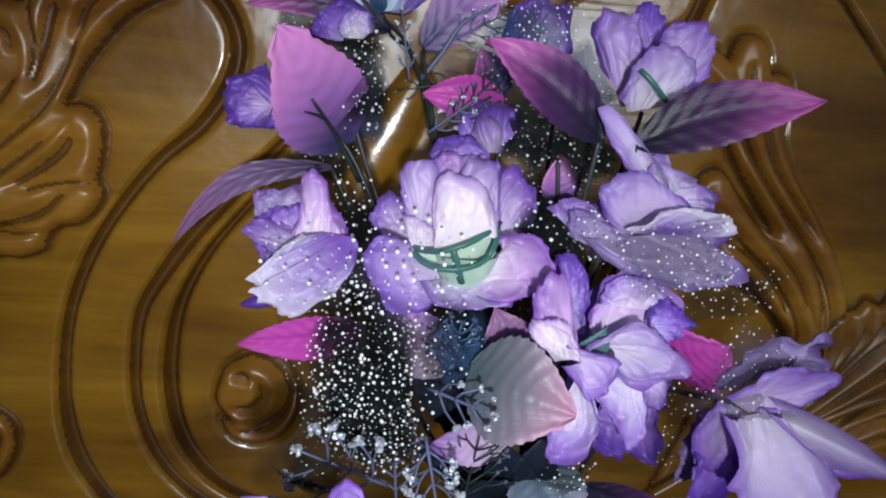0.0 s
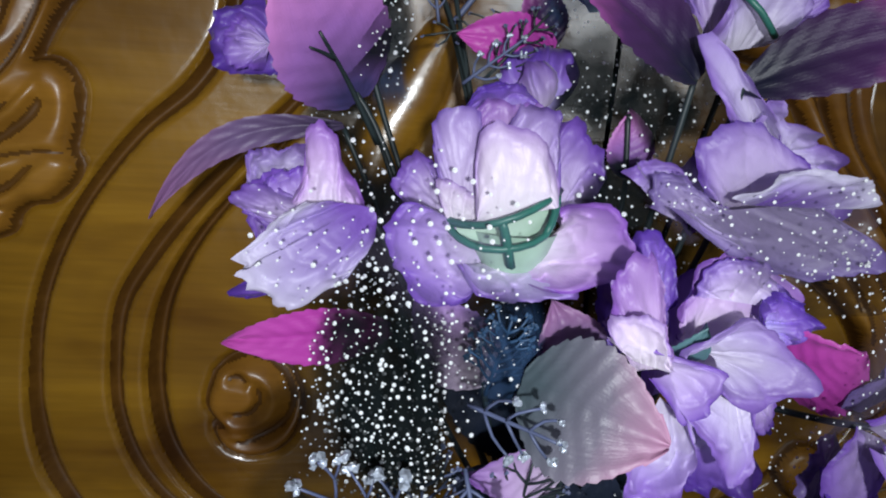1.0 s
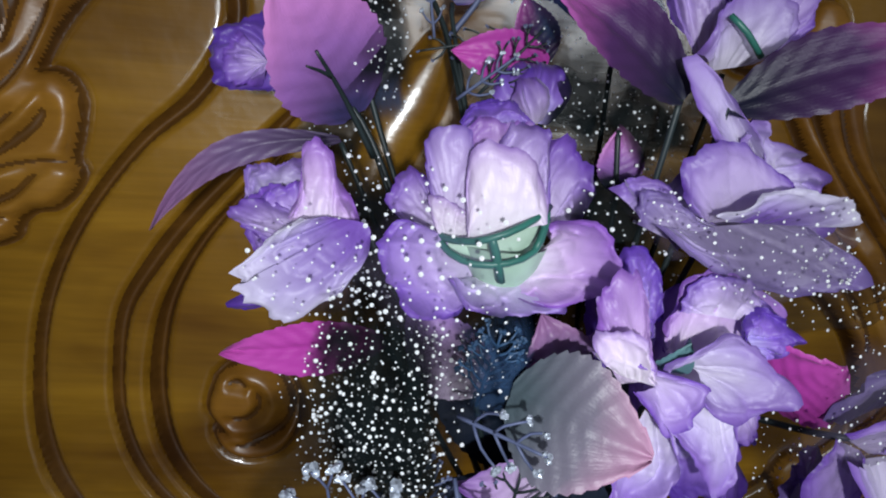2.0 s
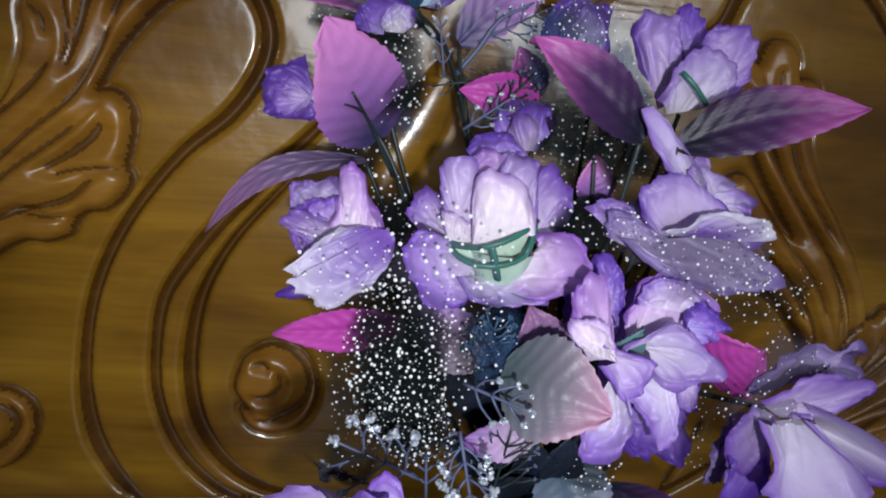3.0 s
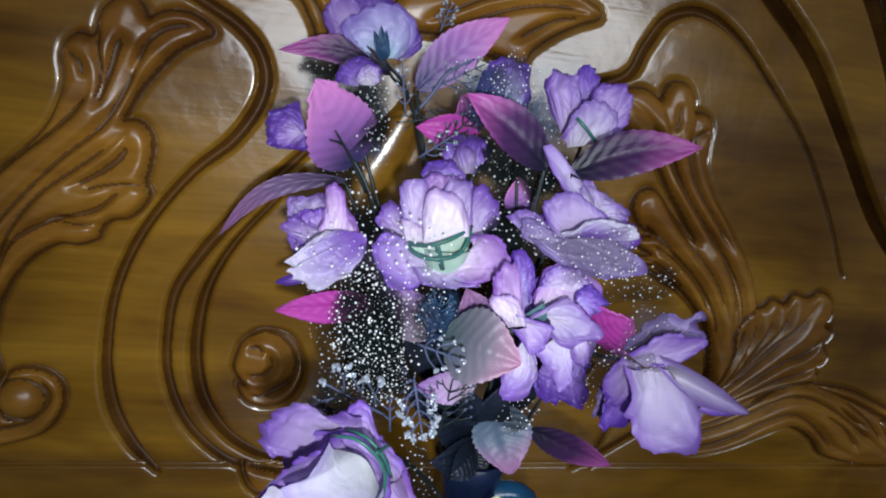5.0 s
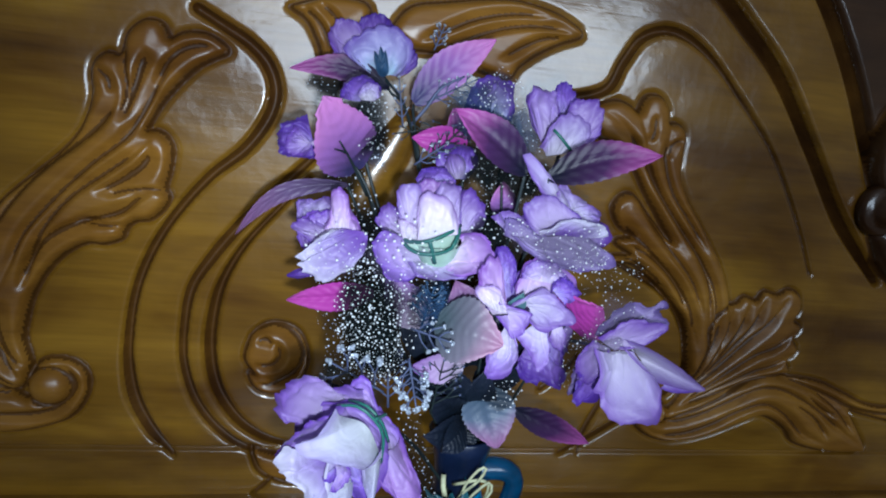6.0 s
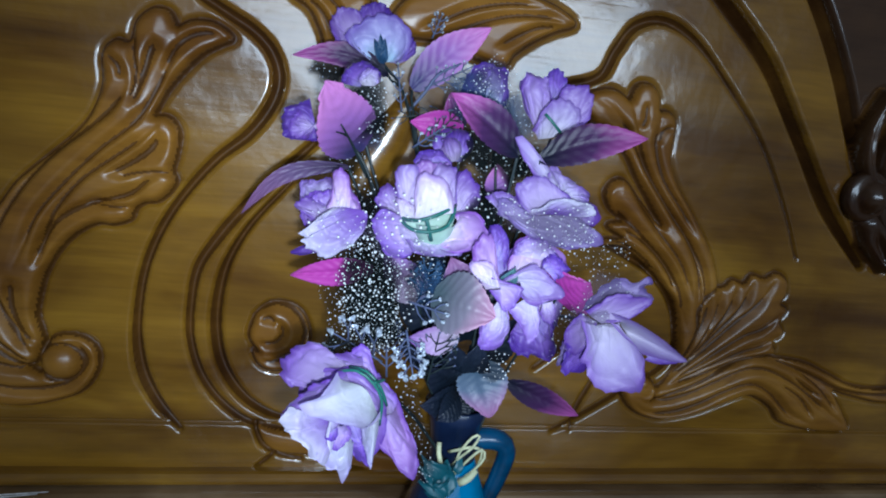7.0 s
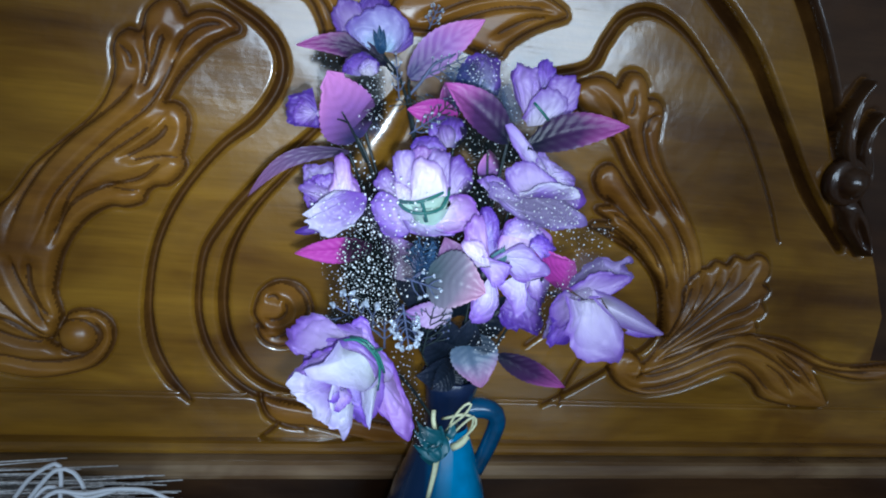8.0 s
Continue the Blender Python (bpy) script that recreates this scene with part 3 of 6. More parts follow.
# ---- the carved headboard: a relief worked into one plank ----
X0, X1, Z0, Z1, CELL = -0.44, 0.70, 0.040, 0.60, 0.0010
GX, GZ = int((X1 - X0) / CELL) + 1, int((Z1 - Z0) / CELL) + 1
xs, zs = X0 + CELL * np.arange(GX), Z0 + CELL * np.arange(GZ)
relief = np.zeros((GZ, GX))
owner = np.zeros((GZ - 1, GX - 1), dtype=np.int32)
shift_x, shift_z = np.zeros((GZ, GX)), np.zeros((GZ, GX))
settled = np.zeros((GZ, GX), dtype=bool)
gxx, gzz = np.meshgrid(xs, zs)


def corners(a):
    """The mean of a cell's four corners."""
    return (a[:-1, :-1] + a[1:, :-1] + a[:-1, 1:] + a[1:, 1:]) / 4


def settle(out, cells):
    """Slide the grid points beside a stroke's outline onto it, so that its edge runs smooth."""
    global settled
    gz, gx = np.gradient(np.clip(out, -0.02, 0.02), CELL)
    size = np.maximum(np.hypot(gx, gz), 1e-6)
    rim = np.zeros((GZ, GX), dtype=int)
    for dj in (0, 1):
        for di in (0, 1):
            rim[dj:GZ - 1 + dj, di:GX - 1 + di] += cells
    near = (rim > 0) & (rim < 4) & (np.abs(out) < 0.9 * CELL) & (size > 0.5) & ~settled
    shift_x[near] = (-out * gx / size**2)[near]
    shift_z[near] = (-out * gz / size**2)[near]
    settled |= near


def nearest(path, widths):
    """Per cell: distance to the path over the local half width, place along it, and side."""
    c = spline(path, CELL)
    n = len(c)
    w = np.interp(np.linspace(0, 1, n), np.linspace(0, 1, len(widths)), widths)
    q = np.full((GZ, GX), 9.0)
    out = np.full((GZ, GX), 9.0)
    s = np.zeros((GZ, GX))
    side = np.zeros((GZ, GX))
    tan = np.gradient(c, axis=0)
    for k in range(n):
        r = w[k] + 0.006
        i0, i1 = max(0, int((c[k, 0] - r - X0) / CELL)), min(GX, int((c[k, 0] + r - X0) / CELL) + 2)
        j0, j1 = max(0, int((c[k, 1] - r - Z0) / CELL)), min(GZ, int((c[k, 1] + r - Z0) / CELL) + 2)
        if i0 >= i1 or j0 >= j1:
            continue
        dx, dz = xs[None, i0:i1] - c[k, 0], zs[j0:j1, None] - c[k, 1]
        d = np.hypot(dx, dz) / w[k]
        win = (slice(j0, j1), slice(i0, i1))
        near = d < q[win]
        q[win] = np.where(near, d, q[win])
        s[win] = np.where(near, k / (n - 1), s[win])
        out[win] = np.where(near, (d - 1) * w[k], out[win])
        side[win] = np.where(near, np.sign(tan[k, 0] * dz - tan[k, 1] * dx), side[win])
    return q, s, side, out


def groove(path, width, depth):
    """A V-shaped gouge cut with softened edges."""
    global relief
    w = [v / 2000 * 0.86 for v in (width if isinstance(width, (list, tuple)) else [width])]
    q, s, side, out = nearest(path, w if len(w) > 1 else w * 2)
    cut = np.clip(1 - q, 0, 1)
    relief -= 1.75 * depth / 1000 * (np.sqrt(cut * cut + 0.01) - 0.1) * (q < 1)
    # only the cut's bottom takes the dark stain colour, groove shade included
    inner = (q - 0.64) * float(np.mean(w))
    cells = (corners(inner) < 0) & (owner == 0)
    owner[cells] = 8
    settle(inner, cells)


def roll(path, width, height, who=0):
    """A rounded moulding laid along a path."""
    global relief
    w = [v / 2000 for v in (width if isinstance(width, (list, tuple)) else [width])]
    q, s, side, out = nearest(path, w if len(w) > 1 else w * 2)
    up = height / 1000 * np.sqrt(np.clip(1 - q * q, 0, 1))
    over = (q < 1) & (up > relief)
    relief = np.where(over, up, relief)
    if who:
        cells = (corners(out) < 0) & (corners(over * 1.0) > 0.3)
        owner[cells] = who
        settle(out, cells)


def frond(path, width, height, who, scoop=0.45, level=0.0, ridge=0.0):
    """A carved leaf lobe: steep rounded flanks, a hollowed face, fading into the ground at its root."""
    global relief
    w = [v / 2000 for v in width]
    q, s, side, out = nearest(path, w)
    fade = np.clip(s * 5.0, 0, 1)
    # a narrow deep cut sets the lobe off from what lies beside it
    moat = np.clip(1 - np.abs(out - 0.0012) / 0.0036, 0, 1) * (0.25 + 0.75 * fade)
    moat = moat * moat * (3 - 2 * moat)
    relief = relief - 0.0065 * moat * (q < 9) * np.clip((relief - 0.0005) / 0.002, 0.42, 1)
    # dark colour in the cut round the lobe, painting its shade
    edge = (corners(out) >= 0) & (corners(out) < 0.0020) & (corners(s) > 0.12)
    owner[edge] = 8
    wall = np.clip((1 - q) / 0.20, 0, 1)
    wall = wall * (2 - wall)
    crest = np.abs(q * side - 0.22)
    face = 1.0 - 0.50 * np.clip(crest, 0, 1.3) ** 2
    up = (level + height * (0.6 + 0.55 * s)) / 1000 * wall * face * (0.35 + 0.65 * fade)
    # a gouge along the lobe: a slope that deepens across and ends in a sharp wall
    t = (q * side + 0.50) / 0.72
    up = up - scoop * 0.025 * np.clip(t, 0, 1) * np.clip((1.0 - t) / 0.12, 0, 1) * np.clip((s - 0.30) * 3.5, 0, 1) * np.clip((0.97 - s) * 7, 0, 1) * np.clip(width[-2] / 24, 0.3, 1)
    over = (q < 0.999) & (up > relief)
    relief = np.where(over, up, relief)
    cells = (corners(out) < 0) & (corners(over * 1.0) > 0.3)
    owner[cells] = who
    settle(out, cells)


def edge_distance(outline):
    """Signed distance in metres to a smooth closed outline, positive inside."""
    c = spline(list(outline) + [outline[0]], 0.0025)[:-1]
    d = np.full((GZ, GX), 9.0)
    inside = np.zeros((GZ, GX), dtype=bool)
    i0, i1 = max(0, int((c[:, 0].min() - 0.008 - X0) / CELL)), min(GX, int((c[:, 0].max() + 0.008 - X0) / CELL) + 2)
    j0, j1 = max(0, int((c[:, 1].min() - 0.008 - Z0) / CELL)), min(GZ, int((c[:, 1].max() + 0.008 - Z0) / CELL) + 2)
    win = (slice(j0, j1), slice(i0, i1))
    px, pz = xs[None, i0:i1], zs[j0:j1, None]
    dw, iw = d[win], inside[win]
    for (ax, az), (bx, bz) in zip(c, np.roll(c, -1, axis=0)):
        ux, uz = bx - ax, bz - az
        t = np.clip(((px - ax) * ux + (pz - az) * uz) / (ux * ux + uz * uz + 1e-12), 0, 1)
        np.minimum(dw, np.hypot(px - ax - t * ux, pz - az - t * uz), out=dw)
        if abs(uz) > 1e-9:
            iw ^= ((az > pz) != (bz > pz)) & (px < ax + (pz - az) * ux / uz)
    return np.where(inside, d, -d)


def fill(outline, height, who, edge, dome):
    """A raised carved body: rounded shoulders, a slightly domed face, set in a narrow cut. Millimetres."""
    global relief
    d = edge_distance(outline)
    t = np.clip(d * 1000 / edge, 0, 1)
    up = height / 1000 * np.sqrt(np.clip(1 - (1 - t) ** 2, 0, 1)) + dome / 1000 * np.clip(d * 1000 / 18, 0, 1)
    moat = np.clip(1 - np.abs(d + 0.0010) / 0.0034, 0, 1)
    relief = relief - 0.0035 * moat * moat * (3 - 2 * moat) * (d < 0)
    over = (d > 0) & (up > relief)
    relief = np.where(over, up, relief)
    cells = (corners(d) > 0.0006) & (corners(over * 1.0) > 0.3)
    owner[cells] = who
    # the surrounding cut is coloured dark, stain and shade together
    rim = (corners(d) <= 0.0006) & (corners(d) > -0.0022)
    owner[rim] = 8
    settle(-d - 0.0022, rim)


def vein(path, width, depth, lean):
    """A chisel cut with one long and one steep flank, running out at both ends. Millimetres."""
    global relief
    w = [v / 2000 * 1.35 for v in width]
    q, s, side, out = nearest(path, w)
    u = q * side
    long_side = np.clip((1 + u * np.sign(lean)) / (1 + abs(lean)), 0, 1)
    steep = np.clip((1 - u * np.sign(lean)) / (1 - abs(lean)), 0, 1)
    cut = np.minimum(long_side, steep) * (q < 1)
    ends = np.clip(s * 6, 0, 1) * np.clip((1 - s) * 6, 0, 1)
    relief = relief - depth / 1000 * 1.35 * cut * ends * (0.4 + 0.6 * np.clip(relief / 0.006, 0, 1))
    # the deepest part of the cut gets the shaded groove colour
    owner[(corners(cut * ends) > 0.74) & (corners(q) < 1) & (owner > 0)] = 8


def boss(at, radius, height, who):
    """A round knob at the eye of a volute. Millimetres."""
    global relief
    d = np.hypot(gxx - at[0], gzz - at[1]) * 1000 / radius
    up = (0.002 + height / 1000 * np.sqrt(np.clip(1 - d * d, 0, 1))) * (d < 1)
    relief = np.where(d < 1.15, np.maximum(up, relief * np.clip((d - 1) / 0.15, 0, 1)), relief)
    # dark ring at the knob's foot, shade put into the colour
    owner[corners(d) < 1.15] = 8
    owner[corners(d) < 0.98] = who


# sweeping cuts of the ground
groove([(-0.157, 0.431), (-0.140, 0.422), (-0.120, 0.411), (-0.106, 0.397), (-0.100, 0.378), (-0.105, 0.357), (-0.121, 0.333), (-0.144, 0.312), (-0.164, 0.288), (-0.181, 0.262), (-0.193, 0.236), (-0.200, 0.212), (-0.204, 0.183), (-0.205, 0.154), (-0.200, 0.124), (-0.187, 0.097), (-0.170, 0.076)], [13, 14, 15, 16, 16, 15, 13, 12, 12, 12, 12, 12, 13, 16, 18, 16, 6], 6.5)
groove([(-0.070, 0.331), (-0.097, 0.302), (-0.124, 0.272), (-0.144, 0.245), (-0.158, 0.220), (-0.163, 0.189), (-0.163, 0.158), (-0.153, 0.125), (-0.133, 0.098), (-0.107, 0.081), (-0.067, 0.074)], [10, 14, 16, 16, 14, 12, 12, 12, 12, 10, 8], 5.5)
groove([(-0.071, 0.315), (-0.094, 0.289), (-0.118, 0.259), (-0.134, 0.229), (-0.141, 0.201), (-0.143, 0.169), (-0.137, 0.137), (-0.120, 0.109), (-0.097, 0.092), (-0.067, 0.083)], [5, 6, 8, 11, 15, 17, 17, 15, 12, 8], 7.5)
groove([(0.128, 0.396), (0.163, 0.408), (0.175, 0.432), (0.189, 0.453), (0.215, 0.460), (0.248, 0.446), (0.287, 0.411), (0.326, 0.369), (0.363, 0.313), (0.389, 0.264)], [13, 15, 15, 12, 7, 5, 4, 4, 3, 3], 6.0)
groove([(0.218, 0.521), (0.272, 0.478), (0.318, 0.437), (0.363, 0.378), (0.408, 0.317), (0.462, 0.263)], [24, 24, 22, 21, 21, 16], 12.0)
groove([(0.317, 0.539), (0.357, 0.489), (0.396, 0.429), (0.435, 0.355), (0.485, 0.276)], [24, 24, 24, 20, 16], 12.0)
groove([(0.191, 0.266), (0.216, 0.254), (0.242, 0.242), (0.262, 0.223), (0.276, 0.197), (0.280, 0.170), (0.267, 0.145), (0.234, 0.122), (0.196, 0.096), (0.168, 0.079)], [6, 10, 15, 17, 15, 12, 10, 9, 9, 6], 7)
groove([(0.141, 0.143), (0.159, 0.159), (0.171, 0.174)], [8, 10, 8], 5)
groove([(0.186, 0.080), (0.189, 0.102), (0.202, 0.133), (0.206, 0.146)], [4, 9, 10, 8], 5)
roll([(0.001, 0.365), (-0.009, 0.344), (-0.024, 0.316), (-0.036, 0.284)], [18, 30, 30, 16], 6.5)
# left leaf scroll: body with scalloped lobes, then its chisel cuts
fill([(-0.344, 0.171), (-0.327, 0.229), (-0.305, 0.256), (-0.288, 0.281), (-0.270, 0.299), (-0.249, 0.319), (-0.236, 0.335), (-0.229, 0.350), (-0.226, 0.364), (-0.227, 0.377), (-0.224, 0.387), (-0.216, 0.393), (-0.208, 0.392), (-0.203, 0.407), (-0.196, 0.415), (-0.188, 0.419), (-0.180, 0.417), (-0.176, 0.410), (-0.174, 0.407), (-0.166, 0.412), (-0.154, 0.414), (-0.143, 0.411), (-0.134, 0.403), (-0.144, 0.397), (-0.155, 0.390), (-0.166, 0.379), (-0.178, 0.364), (-0.186, 0.350), (-0.190, 0.340), (-0.184, 0.341), (-0.177, 0.338), (-0.172, 0.328), (-0.174, 0.311), (-0.177, 0.299), (-0.174, 0.292), (-0.179, 0.282), (-0.188, 0.274), (-0.198, 0.272), (-0.205, 0.266), (-0.208, 0.258), (-0.220, 0.253), (-0.232, 0.253), (-0.245, 0.246), (-0.256, 0.235), (-0.265, 0.222), (-0.272, 0.206), (-0.276, 0.189), (-0.278, 0.174), (-0.274, 0.153), (-0.286, 0.133), (-0.328, 0.152)], 9, 1, 7, 3)
vein([(-0.215, 0.377), (-0.210, 0.371), (-0.212, 0.358), (-0.221, 0.344), (-0.236, 0.329), (-0.261, 0.307), (-0.282, 0.281), (-0.300, 0.250), (-0.310, 0.217)], [6, 9, 9, 8, 7, 7, 7, 7, 6], 4.5, 0.55)
vein([(-0.224, 0.383), (-0.217, 0.379), (-0.212, 0.374), (-0.211, 0.364)], [3, 6, 7, 5], 3, -0.5)
vein([(-0.183, 0.397), (-0.187, 0.386), (-0.192, 0.371), (-0.199, 0.355), (-0.206, 0.343)], [12, 14, 12, 8, 4], 4.5, -0.6)
vein([(-0.204, 0.403), (-0.205, 0.386), (-0.203, 0.374), (-0.204, 0.361), (-0.210, 0.345)], [3, 6, 6, 5, 3], 4, 0.5)
vein([(-0.176, 0.404), (-0.176, 0.394), (-0.183, 0.376), (-0.190, 0.360), (-0.204, 0.335), (-0.228, 0.313), (-0.253, 0.286), (-0.273, 0.259), (-0.284, 0.233), (-0.292, 0.213)], [5, 8, 8, 7, 7, 7, 7, 6, 6, 6], 4.5, 0.5)
vein([(-0.138, 0.402), (-0.152, 0.402), (-0.164, 0.397), (-0.175, 0.386), (-0.183, 0.372)], [5, 9, 10, 8, 4], 4, -0.5)
vein([(-0.185, 0.336), (-0.198, 0.324), (-0.219, 0.307), (-0.241, 0.289), (-0.258, 0.267), (-0.269, 0.243), (-0.277, 0.214)], [4, 7, 7, 7, 7, 6, 5], 4, 0.5)
vein([(-0.183, 0.330), (-0.185, 0.318), (-0.192, 0.308), (-0.207, 0.298), (-0.224, 0.291)], [6, 12, 13, 9, 4], 4.5, -0.6)
vein([(-0.185, 0.295), (-0.196, 0.291), (-0.207, 0.282), (-0.222, 0.276), (-0.241, 0.271)], [4, 9, 10, 8, 4], 4.5, 0.55)
vein([(-0.174, 0.295), (-0.185, 0.297), (-0.202, 0.294), (-0.217, 0.290)], [3, 5, 6, 4], 3, -0.5)
vein([(-0.215, 0.267), (-0.229, 0.268), (-0.244, 0.261), (-0.259, 0.249), (-0.270, 0.231), (-0.276, 0.214)], [6, 10, 11, 9, 7, 5], 4.5, -0.55)
vein([(-0.204, 0.269), (-0.218, 0.269), (-0.233, 0.270)], [3, 5, 3], 3, 0.5)
# stem and volute of the left scroll
fill([(-0.346, 0.131), (-0.320, 0.152), (-0.295, 0.138), (-0.275, 0.127), (-0.268, 0.155), (-0.250, 0.159), (-0.237, 0.152), (-0.233, 0.140), (-0.237, 0.124), (-0.249, 0.109), (-0.274, 0.100), (-0.297, 0.097), (-0.323, 0.101), (-0.348, 0.110)], 7, 1, 6, 2)
vein([(-0.310, 0.210), (-0.304, 0.188), (-0.294, 0.164), (-0.280, 0.141)], [7, 8, 8, 5], 5, 0.5)
vein([(-0.290, 0.209), (-0.290, 0.184), (-0.283, 0.162), (-0.273, 0.154)], [10, 12, 11, 5], 4.5, -0.5)
vein([(-0.329, 0.182), (-0.313, 0.161), (-0.293, 0.142), (-0.277, 0.133)], [6, 8, 8, 4], 4.5, 0.5)
vein([(-0.343, 0.152), (-0.319, 0.138), (-0.298, 0.131), (-0.278, 0.129)], [6, 7, 7, 4], 4, 0.5)
vein([(-0.346, 0.116), (-0.320, 0.117), (-0.294, 0.112), (-0.268, 0.113), (-0.251, 0.121), (-0.240, 0.136), (-0.244, 0.149), (-0.253, 0.155), (-0.266, 0.151)], [5, 6, 7, 8, 9, 9, 8, 7, 5], 5, 0.4)
boss([(-0.260, 0.137)][0], 15, 11, 1)
# small curl inside the ring
fill([(-0.111, 0.183), (-0.100, 0.193), (-0.083, 0.194), (-0.071, 0.185), (-0.065, 0.166), (-0.069, 0.148), (-0.079, 0.137), (-0.095, 0.134), (-0.107, 0.140), (-0.112, 0.152), (-0.106, 0.150), (-0.115, 0.164)], 6, 2, 6, 2)
vein([(-0.114, 0.174), (-0.106, 0.186), (-0.093, 0.192), (-0.079, 0.186), (-0.072, 0.171), (-0.076, 0.157), (-0.088, 0.149), (-0.102, 0.151)], [4, 7, 9, 10, 11, 10, 9, 5], 5.5, 0.5)
vein([(-0.091, 0.182), (-0.085, 0.170), (-0.091, 0.160), (-0.101, 0.158), (-0.107, 0.162)], [4, 7, 8, 7, 4], 4.5, -0.5)
vein([(-0.106, 0.179), (-0.099, 0.181), (-0.093, 0.177)], [3, 8, 3], 3.5, 0.4)
vein([(-0.106, 0.144), (-0.093, 0.142), (-0.079, 0.149), (-0.071, 0.161)], [4, 7, 8, 4], 3, 0.5)
# carved foot under the ring
fill([(-0.107, 0.083), (-0.099, 0.064), (-0.084, 0.055), (-0.055, 0.052), (-0.011, 0.040), (0.033, 0.033), (0.032, 0.049), (-0.013, 0.060), (-0.056, 0.070), (-0.087, 0.076)], 4, 9, 4, 1)
groove([(-0.106, 0.039), (-0.096, 0.048), (-0.090, 0.054)], [5, 8, 4], 4)
groove([(-0.109, 0.080), (-0.101, 0.061), (-0.084, 0.051), (-0.066, 0.048)], [4, 7, 6, 4], 4)
# right leaf spray: body, then the strands
fill([(0.149, 0.383), (0.151, 0.391), (0.161, 0.397), (0.174, 0.400), (0.186, 0.396), (0.192, 0.392), (0.194, 0.399), (0.198, 0.406), (0.205, 0.408), (0.213, 0.405), (0.219, 0.396), (0.221, 0.386), (0.227, 0.387), (0.234, 0.384), (0.238, 0.376), (0.238, 0.363), (0.239, 0.345), (0.249, 0.325), (0.265, 0.305), (0.281, 0.285), (0.296, 0.263), (0.307, 0.236), (0.312, 0.201), (0.306, 0.170), (0.286, 0.157), (0.277, 0.181), (0.271, 0.210), (0.253, 0.232), (0.232, 0.250), (0.209, 0.264), (0.187, 0.264), (0.189, 0.270), (0.206, 0.272), (0.192, 0.280), (0.191, 0.285), (0.204, 0.288), (0.191, 0.297), (0.183, 0.310), (0.186, 0.320), (0.194, 0.325), (0.202, 0.322), (0.217, 0.307), (0.236, 0.289), (0.242, 0.286), (0.226, 0.307), (0.210, 0.327), (0.197, 0.346), (0.177, 0.365), (0.160, 0.370)], 9, 3, 6, 3)
vein([(0.158, 0.388), (0.170, 0.383), (0.183, 0.372), (0.198, 0.354), (0.220, 0.328), (0.243, 0.301), (0.267, 0.273), (0.283, 0.241), (0.289, 0.195)], [7, 10, 10, 7, 6, 6, 6, 6, 5], 4.5, 0.5)
vein([(0.192, 0.391), (0.199, 0.377), (0.203, 0.369), (0.212, 0.348), (0.228, 0.324), (0.251, 0.297), (0.276, 0.268), (0.293, 0.236), (0.299, 0.189)], [4, 8, 9, 7, 6, 6, 6, 6, 5], 4.5, -0.5)
vein([(0.204, 0.392), (0.204, 0.377), (0.202, 0.369)], [4, 8, 4], 3, 0.5)
vein([(0.220, 0.385), (0.219, 0.372), (0.218, 0.356), (0.230, 0.329), (0.254, 0.302), (0.275, 0.277)], [4, 8, 8, 6, 6, 4], 4.5, 0.5)
vein([(0.234, 0.373), (0.226, 0.369), (0.223, 0.357)], [3, 7, 4], 3, -0.5)
vein([(0.191, 0.317), (0.192, 0.305), (0.205, 0.292), (0.229, 0.273), (0.254, 0.250), (0.272, 0.223), (0.282, 0.188)], [5, 8, 8, 7, 7, 7, 5], 4.5, -0.5)
vein([(0.201, 0.321), (0.220, 0.299), (0.243, 0.274), (0.264, 0.251), (0.282, 0.218)], [3, 5, 6, 6, 4], 4, 0.5)
vein([(0.192, 0.283), (0.208, 0.277), (0.230, 0.265), (0.252, 0.244), (0.268, 0.217)], [4, 7, 8, 7, 4], 4.5, 0.5)
vein([(0.190, 0.269), (0.207, 0.269), (0.229, 0.257), (0.247, 0.241)], [3, 6, 6, 4], 3.5, -0.5)
# right acanthus leaf: fan, lower branch and tail
fill([(0.256, 0.119), (0.278, 0.137), (0.288, 0.163), (0.293, 0.188), (0.291, 0.211), (0.300, 0.226), (0.308, 0.231), (0.318, 0.233), (0.324, 0.240), (0.337, 0.237), (0.344, 0.246), (0.358, 0.243), (0.369, 0.249), (0.382, 0.243), (0.385, 0.229), (0.381, 0.219), (0.390, 0.213), (0.384, 0.201), (0.391, 0.190), (0.382, 0.179), (0.386, 0.168), (0.362, 0.159), (0.329, 0.134), (0.289, 0.115)], 5, 4, 6, 2)
vein([(0.272, 0.127), (0.285, 0.156), (0.295, 0.183), (0.301, 0.202), (0.302, 0.228)], [3, 5, 7, 9, 4], 4.5, 0.5)
vein([(0.272, 0.127), (0.290, 0.156), (0.305, 0.183), (0.314, 0.205), (0.315, 0.232)], [3, 5, 7, 9, 4], 4.5, 0.5)
vein([(0.272, 0.127), (0.295, 0.158), (0.316, 0.187), (0.327, 0.210), (0.331, 0.238)], [3, 5, 7, 9, 4], 4.5, 0.5)
vein([(0.272, 0.127), (0.299, 0.160), (0.326, 0.192), (0.340, 0.214), (0.347, 0.244)], [3, 5, 7, 9, 4], 4.5, 0.5)
vein([(0.272, 0.127), (0.305, 0.162), (0.338, 0.197), (0.358, 0.218), (0.370, 0.245)], [3, 5, 7, 9, 4], 4.5, 0.5)
vein([(0.272, 0.127), (0.307, 0.157), (0.344, 0.185), (0.368, 0.196), (0.384, 0.213)], [3, 5, 7, 9, 4], 4.5, -0.5)
